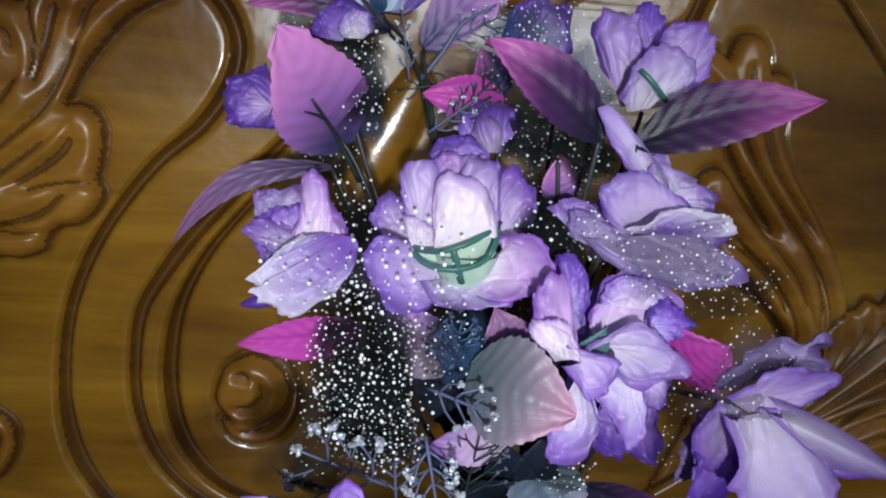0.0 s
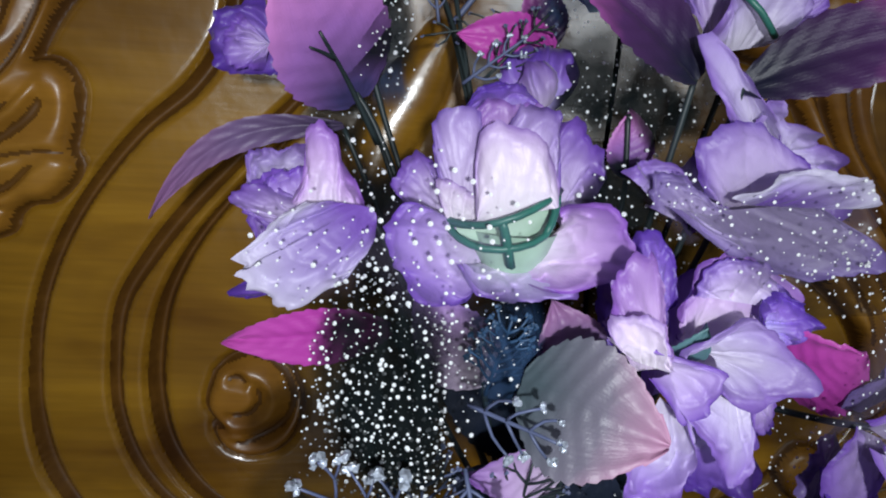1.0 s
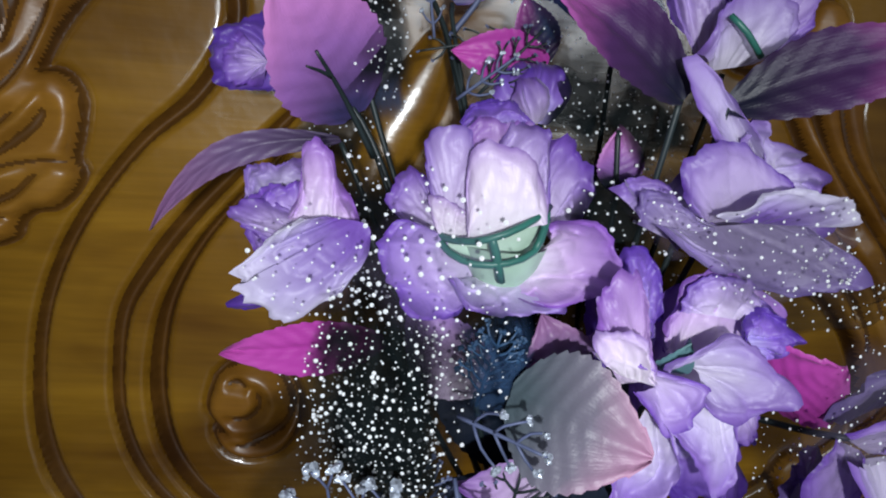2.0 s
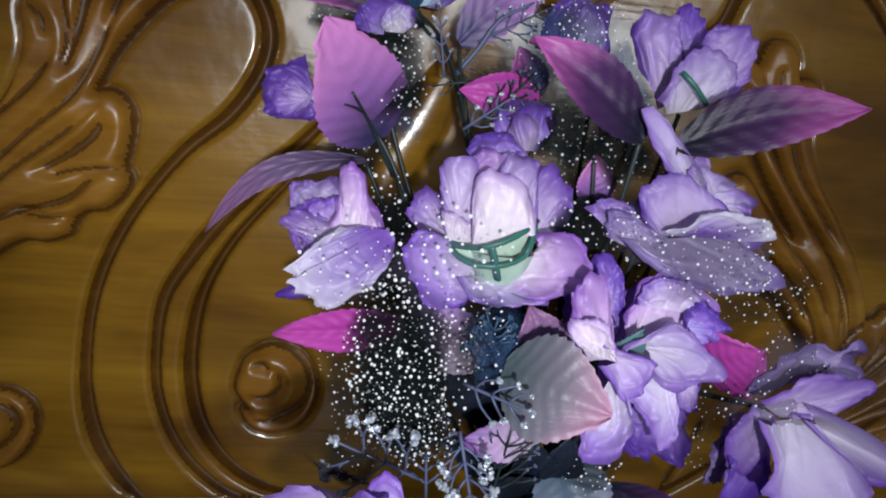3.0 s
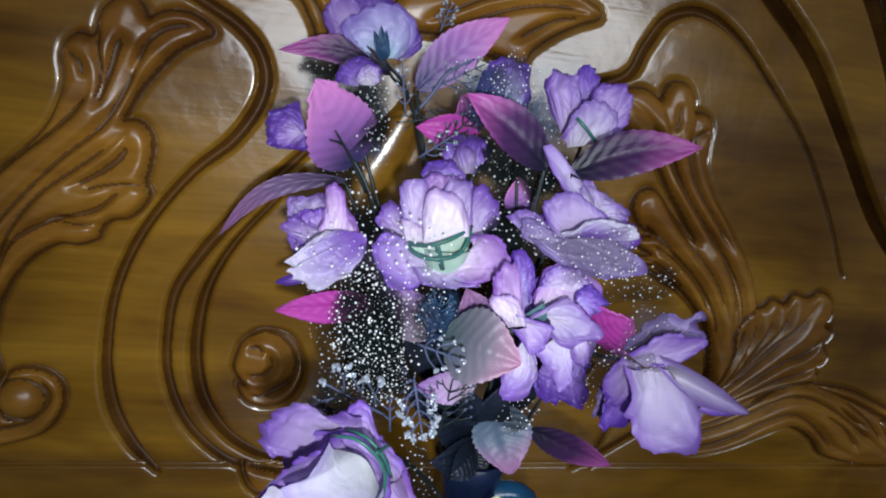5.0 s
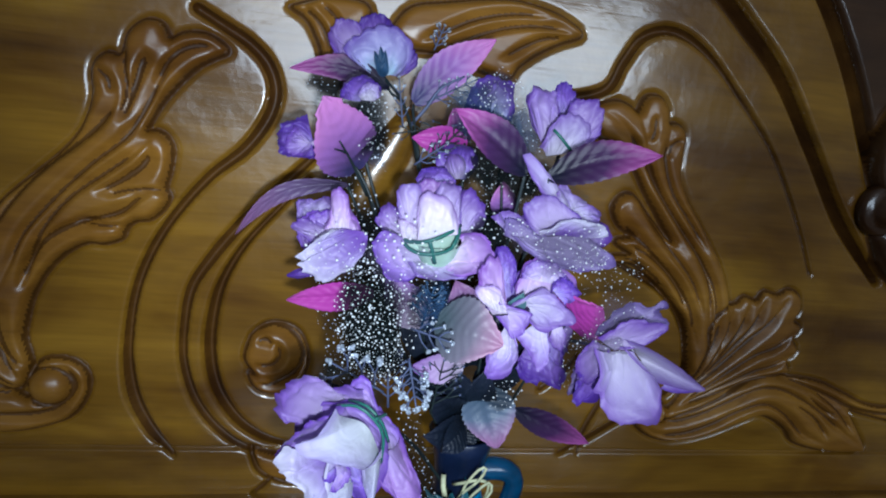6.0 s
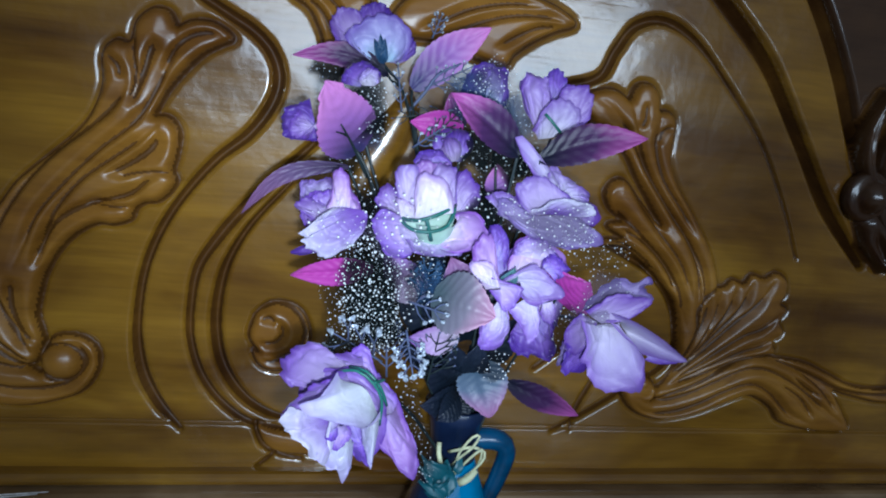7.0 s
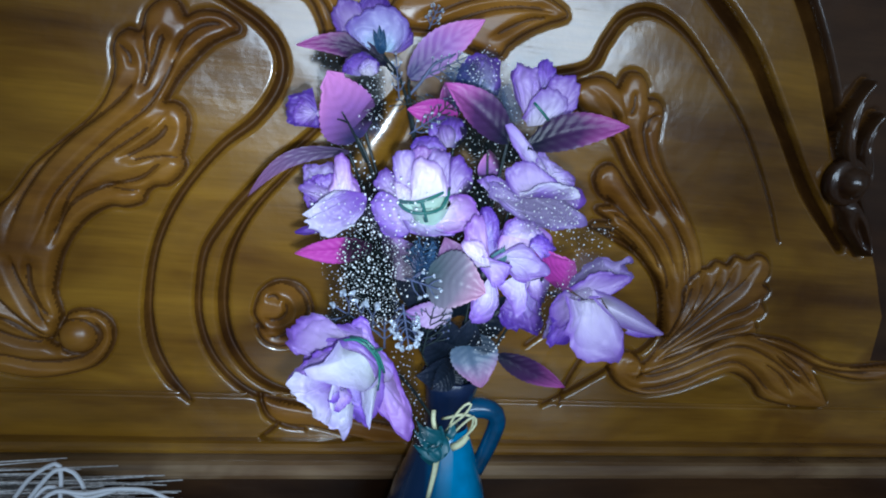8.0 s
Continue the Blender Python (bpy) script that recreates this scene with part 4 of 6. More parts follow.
vein([(0.272, 0.127), (0.309, 0.150), (0.348, 0.170), (0.370, 0.177), (0.385, 0.190)], [3, 5, 7, 9, 4], 4.5, -0.5)
vein([(0.272, 0.127), (0.306, 0.144), (0.341, 0.158), (0.364, 0.160), (0.380, 0.170)], [3, 5, 7, 9, 4], 4.5, -0.5)
fill([(0.233, 0.131), (0.232, 0.121), (0.240, 0.109), (0.256, 0.099), (0.280, 0.095), (0.311, 0.101), (0.341, 0.113), (0.365, 0.122), (0.380, 0.119), (0.397, 0.109), (0.408, 0.096), (0.428, 0.089), (0.455, 0.085), (0.484, 0.085), (0.491, 0.090), (0.478, 0.109), (0.464, 0.129), (0.486, 0.125), (0.523, 0.119), (0.566, 0.123), (0.561, 0.137), (0.519, 0.133), (0.483, 0.136), (0.452, 0.148), (0.422, 0.159), (0.388, 0.163), (0.361, 0.163), (0.335, 0.151), (0.304, 0.133), (0.275, 0.120), (0.263, 0.114), (0.264, 0.129), (0.254, 0.139), (0.241, 0.140)], 6.5, 4, 6, 2.5)
vein([(0.241, 0.132), (0.250, 0.119), (0.269, 0.113), (0.299, 0.121), (0.327, 0.135), (0.356, 0.149), (0.382, 0.149), (0.420, 0.132), (0.453, 0.110), (0.483, 0.092)], [5, 8, 9, 8, 7, 7, 7, 7, 6, 3], 4.5, 0.5)
vein([(0.240, 0.117), (0.258, 0.106), (0.283, 0.106), (0.312, 0.116), (0.338, 0.129), (0.366, 0.137), (0.391, 0.127), (0.416, 0.106), (0.443, 0.095)], [5, 8, 10, 9, 7, 6, 7, 7, 3], 4.5, -0.5)
vein([(0.360, 0.161), (0.390, 0.159), (0.430, 0.145), (0.468, 0.130), (0.512, 0.125), (0.560, 0.130)], [4, 6, 9, 10, 9, 8], 5, 0.5)
vein([(0.414, 0.154), (0.447, 0.133), (0.471, 0.107)], [4, 7, 4], 4, -0.5)
vein([(0.395, 0.138), (0.423, 0.121), (0.442, 0.100)], [3, 7, 4], 4, 0.5)
vein([(0.406, 0.148), (0.434, 0.129), (0.452, 0.127)], [3, 6, 3], 3.5, 0.5)
roll([(0.253, 0.134), (0.246, 0.129), (0.250, 0.120), (0.259, 0.119), (0.262, 0.127)], [7, 9, 9, 8, 6], 8.5, 4)
# crest at the top
fill([(-0.019, 0.431), (-0.004, 0.450), (0.022, 0.457), (0.066, 0.465), (0.094, 0.464), (0.118, 0.458), (0.135, 0.447), (0.116, 0.438), (0.099, 0.428), (0.086, 0.417), (0.078, 0.407), (0.054, 0.411), (0.026, 0.420), (-0.001, 0.421)], 8, 5, 6, 3)
vein([(0.131, 0.446), (0.109, 0.450), (0.081, 0.448), (0.055, 0.440), (0.029, 0.428), (0.008, 0.420)], [3, 7, 8, 8, 8, 4], 4.5, 0.5)
vein([(0.124, 0.443), (0.101, 0.437), (0.084, 0.428), (0.067, 0.418)], [3, 8, 8, 4], 4, -0.5)
vein([(0.108, 0.456), (0.080, 0.457), (0.049, 0.450), (0.024, 0.438), (0.003, 0.426)], [3, 7, 8, 8, 4], 4.5, 0.5)
fill([(-0.092, 0.440), (-0.079, 0.432), (-0.070, 0.417), (-0.064, 0.403), (-0.050, 0.407), (-0.038, 0.421), (-0.033, 0.438), (-0.038, 0.449), (-0.063, 0.450)], 8, 5, 6, 3)
vein([(-0.085, 0.440), (-0.072, 0.430), (-0.064, 0.417), (-0.059, 0.405)], [6, 8, 8, 4], 4.5, 0.5)
vein([(-0.073, 0.444), (-0.060, 0.434), (-0.053, 0.419), (-0.049, 0.408)], [6, 8, 8, 4], 4.5, 0.5)
# carving beside the right post
frond([(0.458, 0.328), (0.435, 0.364), (0.431, 0.396), (0.438, 0.423)], [14, 20, 20, 10], 12, 6, level=4)
frond([(0.468, 0.329), (0.453, 0.366), (0.457, 0.393)], [14, 20, 14], 12, 6, level=4)
frond([(0.443, 0.316), (0.464, 0.289), (0.482, 0.261)], [18, 26, 10], 12, 6, level=4)

# the outer post beyond the last cut; its dark wood also holds the shadow there
post = spline([(0.320, 0.540), (0.361, 0.489), (0.399, 0.429), (0.439, 0.356), (0.489, 0.276), (0.532, 0.192)], 0.004)
edge_x = np.interp(zs, post[::-1, 1], post[::-1, 0])
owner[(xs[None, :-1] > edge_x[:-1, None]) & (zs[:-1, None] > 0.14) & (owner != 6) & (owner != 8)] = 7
# soft hand-worked unevenness
relief += 0.0007 * np.sin(gxx * 31 + 2 * np.sin(gzz * 17)) * np.sin(gzz * 27 + 1.3)
blur = relief.copy()
blur[1:-1, 1:-1] = (relief[1:-1, 1:-1] * 4 + relief[:-2, 1:-1] + relief[2:, 1:-1] + relief[1:-1, :-2] + relief[1:-1, 2:]) / 8
relief = blur
for _ in range(3):
    blur = relief.copy()
    blur[1:-1, 1:-1] = (relief[1:-1, 1:-1] * 2 + relief[:-2, 1:-1] + relief[2:, 1:-1] + relief[1:-1, :-2] + relief[1:-1, 2:]) / 6
    relief = blur
# a fine joint above the lower rail
relief = relief - 0.0040 * np.exp(-((gzz - 0.0825) / 0.0014) ** 2) * (relief < 0.003) * (relief > -0.002)

FACE = 0.500
headboard = thing("carved_headboard", (0.13, 0.53, -0.09), "varnished golden-brown wooden headboard carved with leaf scrolls", "headboard")
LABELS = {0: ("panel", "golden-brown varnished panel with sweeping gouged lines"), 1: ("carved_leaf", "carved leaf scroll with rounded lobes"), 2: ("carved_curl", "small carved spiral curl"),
          3: ("carved_leaf", "carved spray of long lobed leaves"), 4: ("carved_leaf", "carved feathery acanthus leaf"), 5: ("carved_crest", "carved crest leaves"), 6: ("carved_leaf", "dark carved leaf beside the post"), 7: ("post", "dark brown outer post of the headboard, darkened for its shadow"), 9: ("carved_foot", "small carved foot under the ring"), 8: ("gouged_line", "gouged lines in darker brown, stain and groove shade in one colour")}
cell_owner = owner
for who, (nm, lab) in LABELS.items():
    jj, ii = np.nonzero(cell_owner == who)
    if not len(jj):
        continue
    quads = np.stack([jj * GX + ii, jj * GX + ii + 1, (jj + 1) * GX + ii + 1, (jj + 1) * GX + ii], axis=1)
    used, inv = np.unique(quads, return_inverse=True)
    co = np.stack([(gxx + shift_x).ravel()[used], FACE - relief.ravel()[used], (gzz + shift_z).ravel()[used]], axis=1)
    me = bpy.data.meshes.new(nm)
    me.vertices.add(len(co))
    me.vertices.foreach_set("co", co.ravel())
    me.loops.add(quads.size)
    me.loops.foreach_set("vertex_index", inv.ravel().astype(np.int32))
    me.polygons.add(len(quads))
    me.polygons.foreach_set("loop_start", np.arange(0, quads.size, 4, dtype=np.int32))
    me.polygons.foreach_set("use_smooth", np.ones(len(quads), dtype=bool))
    me.update(calc_edges=True)
    # post and the leaf beside it: dark wood with their shadow in the colour
    me.materials.append({0: WOOD, 6: WOOD_DARK, 7: WOOD_DARK, 8: WOOD_STAIN_SHADE}.get(who, WOOD_CARVED))
    part(nm, me, headboard, lab)
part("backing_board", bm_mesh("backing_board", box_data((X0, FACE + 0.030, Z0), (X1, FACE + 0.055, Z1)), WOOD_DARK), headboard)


def moulding(name, profile, x0, x1, mat, label=""):
    """A straight run of moulding along x, from a profile of (y, z)."""
    n = len(profile)
    verts = [(x, y, z) for x in (x0, x1) for y, z in profile]
    faces = [(k, (k + 1) % n, (k + 1) % n + n, k + n) for k in range(n)] + [tuple(range(n - 1, -1, -1)), tuple(range(n, 2 * n))]
    return part(name, mesh(name, verts, faces, mat, smooth=False), headboard, label)


def rounded(y0, y1, z0, z1, n=7):
    """A profile with a half-round front from y0 (back) to y1 (front)."""
    r = (z1 - z0) / 2
    return [(y0, z0)] + [(y1 + r - r * math.sin(math.pi * k / (n - 1)), z0 + r - r * math.cos(math.pi * k / (n - 1))) for k in range(n)] + [(y0, z1)]


moulding("bead_moulding", rounded(0.53, 0.487, 0.0275, 0.040), X0, X1, WOOD)
moulding("ledge_moulding", rounded(0.53, 0.472, 0.0095, 0.0270), X0, X1, WOOD_EDGE, "rounded lower ledge with worn shiny edge")
# dark wood here also paints the shade below the ledge
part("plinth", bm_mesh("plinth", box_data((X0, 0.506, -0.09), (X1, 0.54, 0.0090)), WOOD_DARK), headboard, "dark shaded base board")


def lathe(profile, steps=32):
    verts, faces = [], []
    n = len(profile)
    for k in range(steps):
        a = 2 * math.pi * k / steps
        verts += [(r * math.cos(a), r * math.sin(a), z) for r, z in profile]
    for k in range(steps):
        for i in range(n - 1):
            a, b = k * n + i, ((k + 1) % steps) * n + i
            faces.append((a, b, b + 1, a + 1))
    return verts, faces


kx, kz = (0.442, 0.330)
v, f = lathe([(0.024, 0.0), (0.024, 0.006), (0.020, 0.010), (0.017, 0.009), (0.015, 0.014), (0.010, 0.020), (0.004, 0.023), (0.0001, 0.0235)], 28)
v = [(kx + a, FACE - 0.002 - c, kz + b) for a, b, c in v]
part("rosette", mesh("rosette", v, [q[::-1] for q in f], WOOD_DARK), headboard, "round turned rosette with a domed middle")

# ---- table and room round the view ----
table = thing("side_table", (0.13, 0.10, -0.13), "dark wooden table top carrying the vase", "table")
part("tabletop", bm_mesh("tabletop", box_data((-0.5, -0.02, -0.125), (0.75, 0.56, -0.09), 0.004), WOOD_DARK), table)
for tx in (-0.46, 0.71):
    for ty in (0.02, 0.46):
        part("leg", bm_mesh("leg", box_data((tx - 0.025, ty - 0.025, -0.85), (tx + 0.025, ty + 0.025, -0.125), 0.004), WOOD_DARK), table)


def slab(name, lo, hi, mat, label, category):
    ob = new(name, bm_mesh(name, box_data(lo, hi, 0), mat))
    return tagged(ob, label, category, kind="structure")


slab("floor", (-2.6, -2.5, -0.95), (2.8, 0.85, -0.85), TILE, "plain grey floor of the room", "floor")
slab("wall_north", (-2.6, 0.75, -0.85), (2.8, 0.85, 1.9), PLASTER, "pale plastered wall behind the headboard", "wall")
south = bmesh.new()
for lo, hi in (((-2.6, -2.5, -0.85), (-0.68, -2.4, 1.9)), ((1.58, -2.5, -0.85), (2.8, -2.4, 1.9)), ((-0.68, -2.5, -0.85), (1.58, -2.4, 0.42)), ((-0.68, -2.5, 1.18), (1.58, -2.4, 1.9))):
    piece = box_data(lo, hi, 0)
    tmp = bpy.data.meshes.new("piece")
    piece.to_mesh(tmp)
    piece.free()
    south.from_mesh(tmp)
    bpy.data.meshes.remove(tmp)
tagged(new("wall_south", bm_mesh("wall_south", south, PLASTER)), "pale plastered wall with a wide window opening", "wall", kind="structure")
window = tagged(new("window_1"), "wide bright window in the wall behind the viewer", "window", kind="structure")
window.location = (0.45, -2.45, 0.42)
for lo, hi, nm in (((-0.68, -2.48, 0.42), (1.58, -2.42, 0.46), "window_sill"), ((-0.68, -2.48, 1.14), (1.58, -2.42, 1.18), "window_frame"), ((-0.68, -2.48, 0.46), (-0.64, -2.42, 1.14), "window_frame"), ((1.54, -2.48, 0.46), (1.58, -2.42, 1.14), "window_frame"), ((0.43, -2.48, 0.46), (0.47, -2.42, 1.14), "window_frame")):
    part(nm, bm_mesh(nm, box_data(lo, hi, 0.004), WOOD_DARK), window)
slab("wall_west", (-2.7, -2.5, -0.85), (-2.6, 0.85, 1.9), PLASTER, "pale plastered side wall", "wall")
slab("wall_east", (2.8, -2.5, -0.85), (2.9, 0.85, 1.9), PLASTER, "pale plastered side wall", "wall")
slab("ceiling", (-2.7, -2.5, 1.9), (2.9, 0.85, 2.0), PLASTER, "pale plastered ceiling", "ceiling")

# ---- vase ----
vase = thing("vase", VASE_AT, "glossy blue ceramic jug vase with a dark navy neck", "vase")
prof = [(0.001, 0), (0.040, 0), (0.046, 0.01), (0.052, 0.05), (0.050, 0.09), (0.044, 0.13), (0.034, 0.17), (0.022, 0.205), (0.016, 0.222)]
v, f = lathe(prof, 40)
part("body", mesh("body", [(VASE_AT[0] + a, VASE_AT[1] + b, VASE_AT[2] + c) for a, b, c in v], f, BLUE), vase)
prof = [(0.0162, 0.2185), (0.0155, 0.232), (0.018, 0.250), (0.022, 0.262), (0.0205, 0.263), (0.016, 0.250), (0.013, 0.232), (0.012, 0.20)]
v, f = lathe(prof, 40)
part("neck", mesh("neck", [(VASE_AT[0] + a, VASE_AT[1] + b, VASE_AT[2] + c) for a, b, c in v], f, NAVY), vase, "dark navy flared neck")
part("handle", tube("handle", [(0.0477, 0.3720, 0.1396), (0.0617, 0.3720, 0.1445), (0.0750, 0.3720, 0.1429), (0.0813, 0.3720, 0.1346), (0.0775, 0.3720, 0.1154), (0.0690, 0.3720, 0.0906)], 0.0082, DEEP_BLUE, 0.0060, sides=12, flat=0.7), vase, "curved dark blue ear handle")

# ---- bow at the neck ----
bow = thing("raffia_bow", (0.0378, 0.3450, 0.1358), "yellow raffia tied in loops round the vase neck", "bow")
part("loop", tube("loop", [(0.0380, 0.3450, 0.1336), (0.0387, 0.3380, 0.1530), (0.0453, 0.3350, 0.1661), (0.0499, 0.3350, 0.1671), (0.0461, 0.3350, 0.1590), (0.0391, 0.3380, 0.1500), (0.0359, 0.3420, 0.1420)], 0.0009, RAFFIA, sides=6, flat=0.5), bow)
part("loop", tube("loop", [(0.0384, 0.3430, 0.1349), (0.0446, 0.3360, 0.1500), (0.0525, 0.3350, 0.1579), (0.0548, 0.3350, 0.1520), (0.0497, 0.3360, 0.1436), (0.0431, 0.3400, 0.1341)], 0.0009, RAFFIA, sides=6, flat=0.5), bow)
part("loop", tube("loop", [(0.0331, 0.3450, 0.1501), (0.0384, 0.3380, 0.1559), (0.0463, 0.3360, 0.1589), (0.0533, 0.3370, 0.1551), (0.0516, 0.3380, 0.1441), (0.0457, 0.3400, 0.1359)], 0.0010, RAFFIA, sides=6, flat=0.5), bow)
part("knot", tube("knot", [(0.0410, 0.3380, 0.1328), (0.0461, 0.3360, 0.1367), (0.0508, 0.3370, 0.1422)], 0.0028, RAFFIA, 0.0020, sides=8), bow)
part("tail", tube("tail", [(0.0316, 0.3400, 0.1301), (0.0292, 0.3300, 0.1215), (0.0254, 0.3250, 0.1025)], 0.0024, RAFFIA, 0.0016, sides=6, flat=0.4), bow)
part("tail", tube("tail", [(0.0269, 0.3450, 0.1569), (0.0267, 0.3420, 0.1505), (0.0298, 0.3420, 0.1397)], 0.0017, RAFFIA, sides=6, flat=0.5), bow)
ribbon = thing("ribbon", (0.0279, 0.3430, 0.1326), "dark teal translucent ribbon crumpled round the vase neck", "ribbon")
for bx, tx, w, k in (((0.0360, 0.3450, 0.1336), (0.0156, 0.3350, 0.1480), 16, 0), ((0.0362, 0.3450, 0.1314), (0.0186, 0.3320, 0.1330), 18, 2), ((0.0313, 0.3450, 0.1401), (0.0297, 0.3320, 0.1266), 20, -2), ((0.0376, 0.3450, 0.1380), (0.0399, 0.3380, 0.1500), 12, 3)):
    petal("fold", bx, tx, w, TEAL_BOW, ribbon, bow=5, cup=4, ruffle=4, bend=k, nu=8, nv=10)


# ---- flowers ----
def flower(label, root, category="flower", name="rose", via=None, stem_mat=None):
    ob = thing(name, root, label, category, "artificial flowers in the vase")
    stem(ob, root, stem_mat, via=via)
    return ob


# centre rose, in its green basket cup
r1 = flower("pale lilac cloth rose half open in a green basket cup", (0.0151, 0.3650, 0.2776))
drape([(-0.0010, 0.3280), (0.0220, 0.3290)], [(-0.0020, 0.3310), (0.0010, 0.3360), (0.0090, 0.3390), (0.0170, 0.3380), (0.0220, 0.3330)], (0.378, 0.385), VIOLET, r1, 3, 1, 2)
drape([(-0.0110, 0.3040), (-0.0050, 0.2920)], [(-0.0100, 0.3110), (-0.0170, 0.3160), (-0.0220, 0.3120), (-0.0250, 0.3060), (-0.0220, 0.3010), (-0.0160, 0.2950), (-0.0090, 0.2910)], (0.368, 0.374), LILAC, r1, 4, 2, 2)
drape([(0.0240, 0.3010), (0.0280, 0.2960)], [(0.0240, 0.3070), (0.0250, 0.3250), (0.0290, 0.3300), (0.0360, 0.3250), (0.0390, 0.3160), (0.0410, 0.3110), (0.0380, 0.3040), (0.0330, 0.2960)], (0.366, 0.372), LILAC, r1, 5, 3, 2)
drape([(0.0020, 0.3060), (0.0190, 0.3070)], [(-0.0010, 0.3190), (-0.0020, 0.3280), (0.0030, 0.3330), (0.0110, 0.3330), (0.0170, 0.3320), (0.0210, 0.3260), (0.0240, 0.3140)], (0.364, 0.368), ROSY, r1, 3, 2, 2)
drape([(0.0110, 0.3020), (0.0220, 0.3040)], [(0.0090, 0.3060), (0.0080, 0.3240), (0.0100, 0.3310), (0.0160, 0.3330), (0.0210, 0.3310), (0.0230, 0.3230), (0.0240, 0.3130), (0.0240, 0.3040)], (0.357, 0.362), EDGED, r1, 4, 3, 1.5)
drape([(-0.0060, 0.3000), (0.0000, 0.2990)], [(-0.0110, 0.3060), (-0.0140, 0.3180), (-0.0140, 0.3270), (-0.0080, 0.3310), (-0.0020, 0.3300), (0.0000, 0.3200), (0.0020, 0.3030)], (0.357, 0.361), EDGED, r1, 4, 3, 1)
drape([(-0.0090, 0.2980), (0.0000, 0.2980)], [(-0.0110, 0.3020), (-0.0130, 0.3090), (-0.0090, 0.3100), (-0.0040, 0.3070), (-0.0000, 0.3050), (0.0020, 0.3000)], (0.354, 0.357), BLUSH, r1, 3, 2, 1)
drape([(-0.0020, 0.2990), (0.0190, 0.3040)], [(-0.0020, 0.3010), (-0.0030, 0.3150), (-0.0020, 0.3230), (0.0020, 0.3260), (0.0090, 0.3250), (0.0150, 0.3230), (0.0180, 0.3180), (0.0210, 0.3100), (0.0210, 0.3050)], (0.348, 0.352), BLUSH, r1, 6, 4, 0.8)
drape([(0.0140, 0.2840), (0.0260, 0.2970)], [(0.0120, 0.2820), (0.0230, 0.2810), (0.0340, 0.2840), (0.0400, 0.2890), (0.0420, 0.2960), (0.0370, 0.3040), (0.0290, 0.3070), (0.0230, 0.3030)], (0.360, 0.345), ROSY, r1, 4, 2, 2.5)
drape([(0.0030, 0.2850), (0.0230, 0.2860)], [(-0.0060, 0.2860), (-0.0010, 0.2800), (0.0120, 0.2790), (0.0260, 0.2810), (0.0310, 0.2850)], (0.359, 0.344), PALE, r1, 3, 2, 2)
drape([(-0.0030, 0.2950), (0.0040, 0.2830)], [(-0.0120, 0.3010), (-0.0210, 0.3050), (-0.0260, 0.2990), (-0.0260, 0.2910), (-0.0220, 0.2830), (-0.0140, 0.2770), (-0.0050, 0.2760), (0.0010, 0.2810)], (0.361, 0.346), LILAC, r1, 4, 2, 2.5)
# the basket: two green hoops and their ribs
basket = part("basket", tube("basket", [(-0.0100, 0.3580, 0.2980), (-0.0060, 0.3510, 0.2980), (0.0000, 0.3450, 0.2990), (0.0080, 0.3430, 0.3020), (0.0170, 0.3470, 0.3060), (0.0230, 0.3560, 0.3080)], 0.0011, GREEN, sides=6, flat=1.5), r1, "green plastic basket cup")
part("hoop", tube("hoop", [(-0.0100, 0.3580, 0.2980), (-0.0060, 0.3510, 0.2940), (0.0010, 0.3470, 0.2920), (0.0100, 0.3460, 0.2930), (0.0180, 0.3490, 0.2960), (0.0220, 0.3540, 0.3020), (0.0230, 0.3570, 0.3070)], 0.0011, GREEN, sides=6, flat=1.5), basket)
part("rib", tube("rib", [(0.0040, 0.3440, 0.3010), (0.0060, 0.3450, 0.2960), (0.0090, 0.3490, 0.2870)], 0.0013, GREEN, sides=6, flat=1.5), basket)
part("rib", tube("rib", [(0.0210, 0.3550, 0.3070), (0.0210, 0.3520, 0.3020), (0.0180, 0.3490, 0.2960)], 0.001, GREEN, sides=6, flat=1.5), basket)
drape([(-0.0070, 0.2960), (0.0220, 0.3030)], [(-0.0030, 0.2920), (0.0040, 0.2880), (0.0140, 0.2870), (0.0210, 0.2930), (0.0240, 0.3010)], (0.357, 0.358), PALE_GREEN, r1, 2, 3, 0)
v, f = lathe([(0.003, -0.009), (0.008, -0.006), (0.0115, 0.000), (0.0135, 0.006)], 20)
part("receptacle", mesh("receptacle", [Vector((0.0117, 0.3620, 0.2892)) + Vector(p) for p in v], f, PALE_GREEN), r1, "pale green base under the petals")

# left bud
r2 = flower("lilac cloth rosebud turned sideways under dotted net", (-0.0300, 0.3750, 0.2942))
drape([(-0.0440, 0.2910), (-0.0380, 0.2880)], [(-0.0570, 0.2750), (-0.0690, 0.2860), (-0.0660, 0.3000), (-0.0560, 0.3080), (-0.0420, 0.3070), (-0.0320, 0.2940), (-0.0350, 0.2790)], (0.380, 0.382), LILAC, r2, 3, 2, 3)
drape([(-0.0640, 0.2970), (-0.0520, 0.3000)], [(-0.0710, 0.2990), (-0.0710, 0.3100), (-0.0670, 0.3130), (-0.0610, 0.3130), (-0.0560, 0.3150), (-0.0500, 0.3130), (-0.0480, 0.3050)], (0.384, 0.390), PALE, r2, 4, 2, 3)
drape([(-0.0570, 0.2920), (-0.0490, 0.2940)], [(-0.0680, 0.3010), (-0.0640, 0.3060), (-0.0570, 0.3080), (-0.0510, 0.3090), (-0.0490, 0.3020), (-0.0480, 0.2960)], (0.376, 0.380), LILAC, r2, 4, 2, 2)
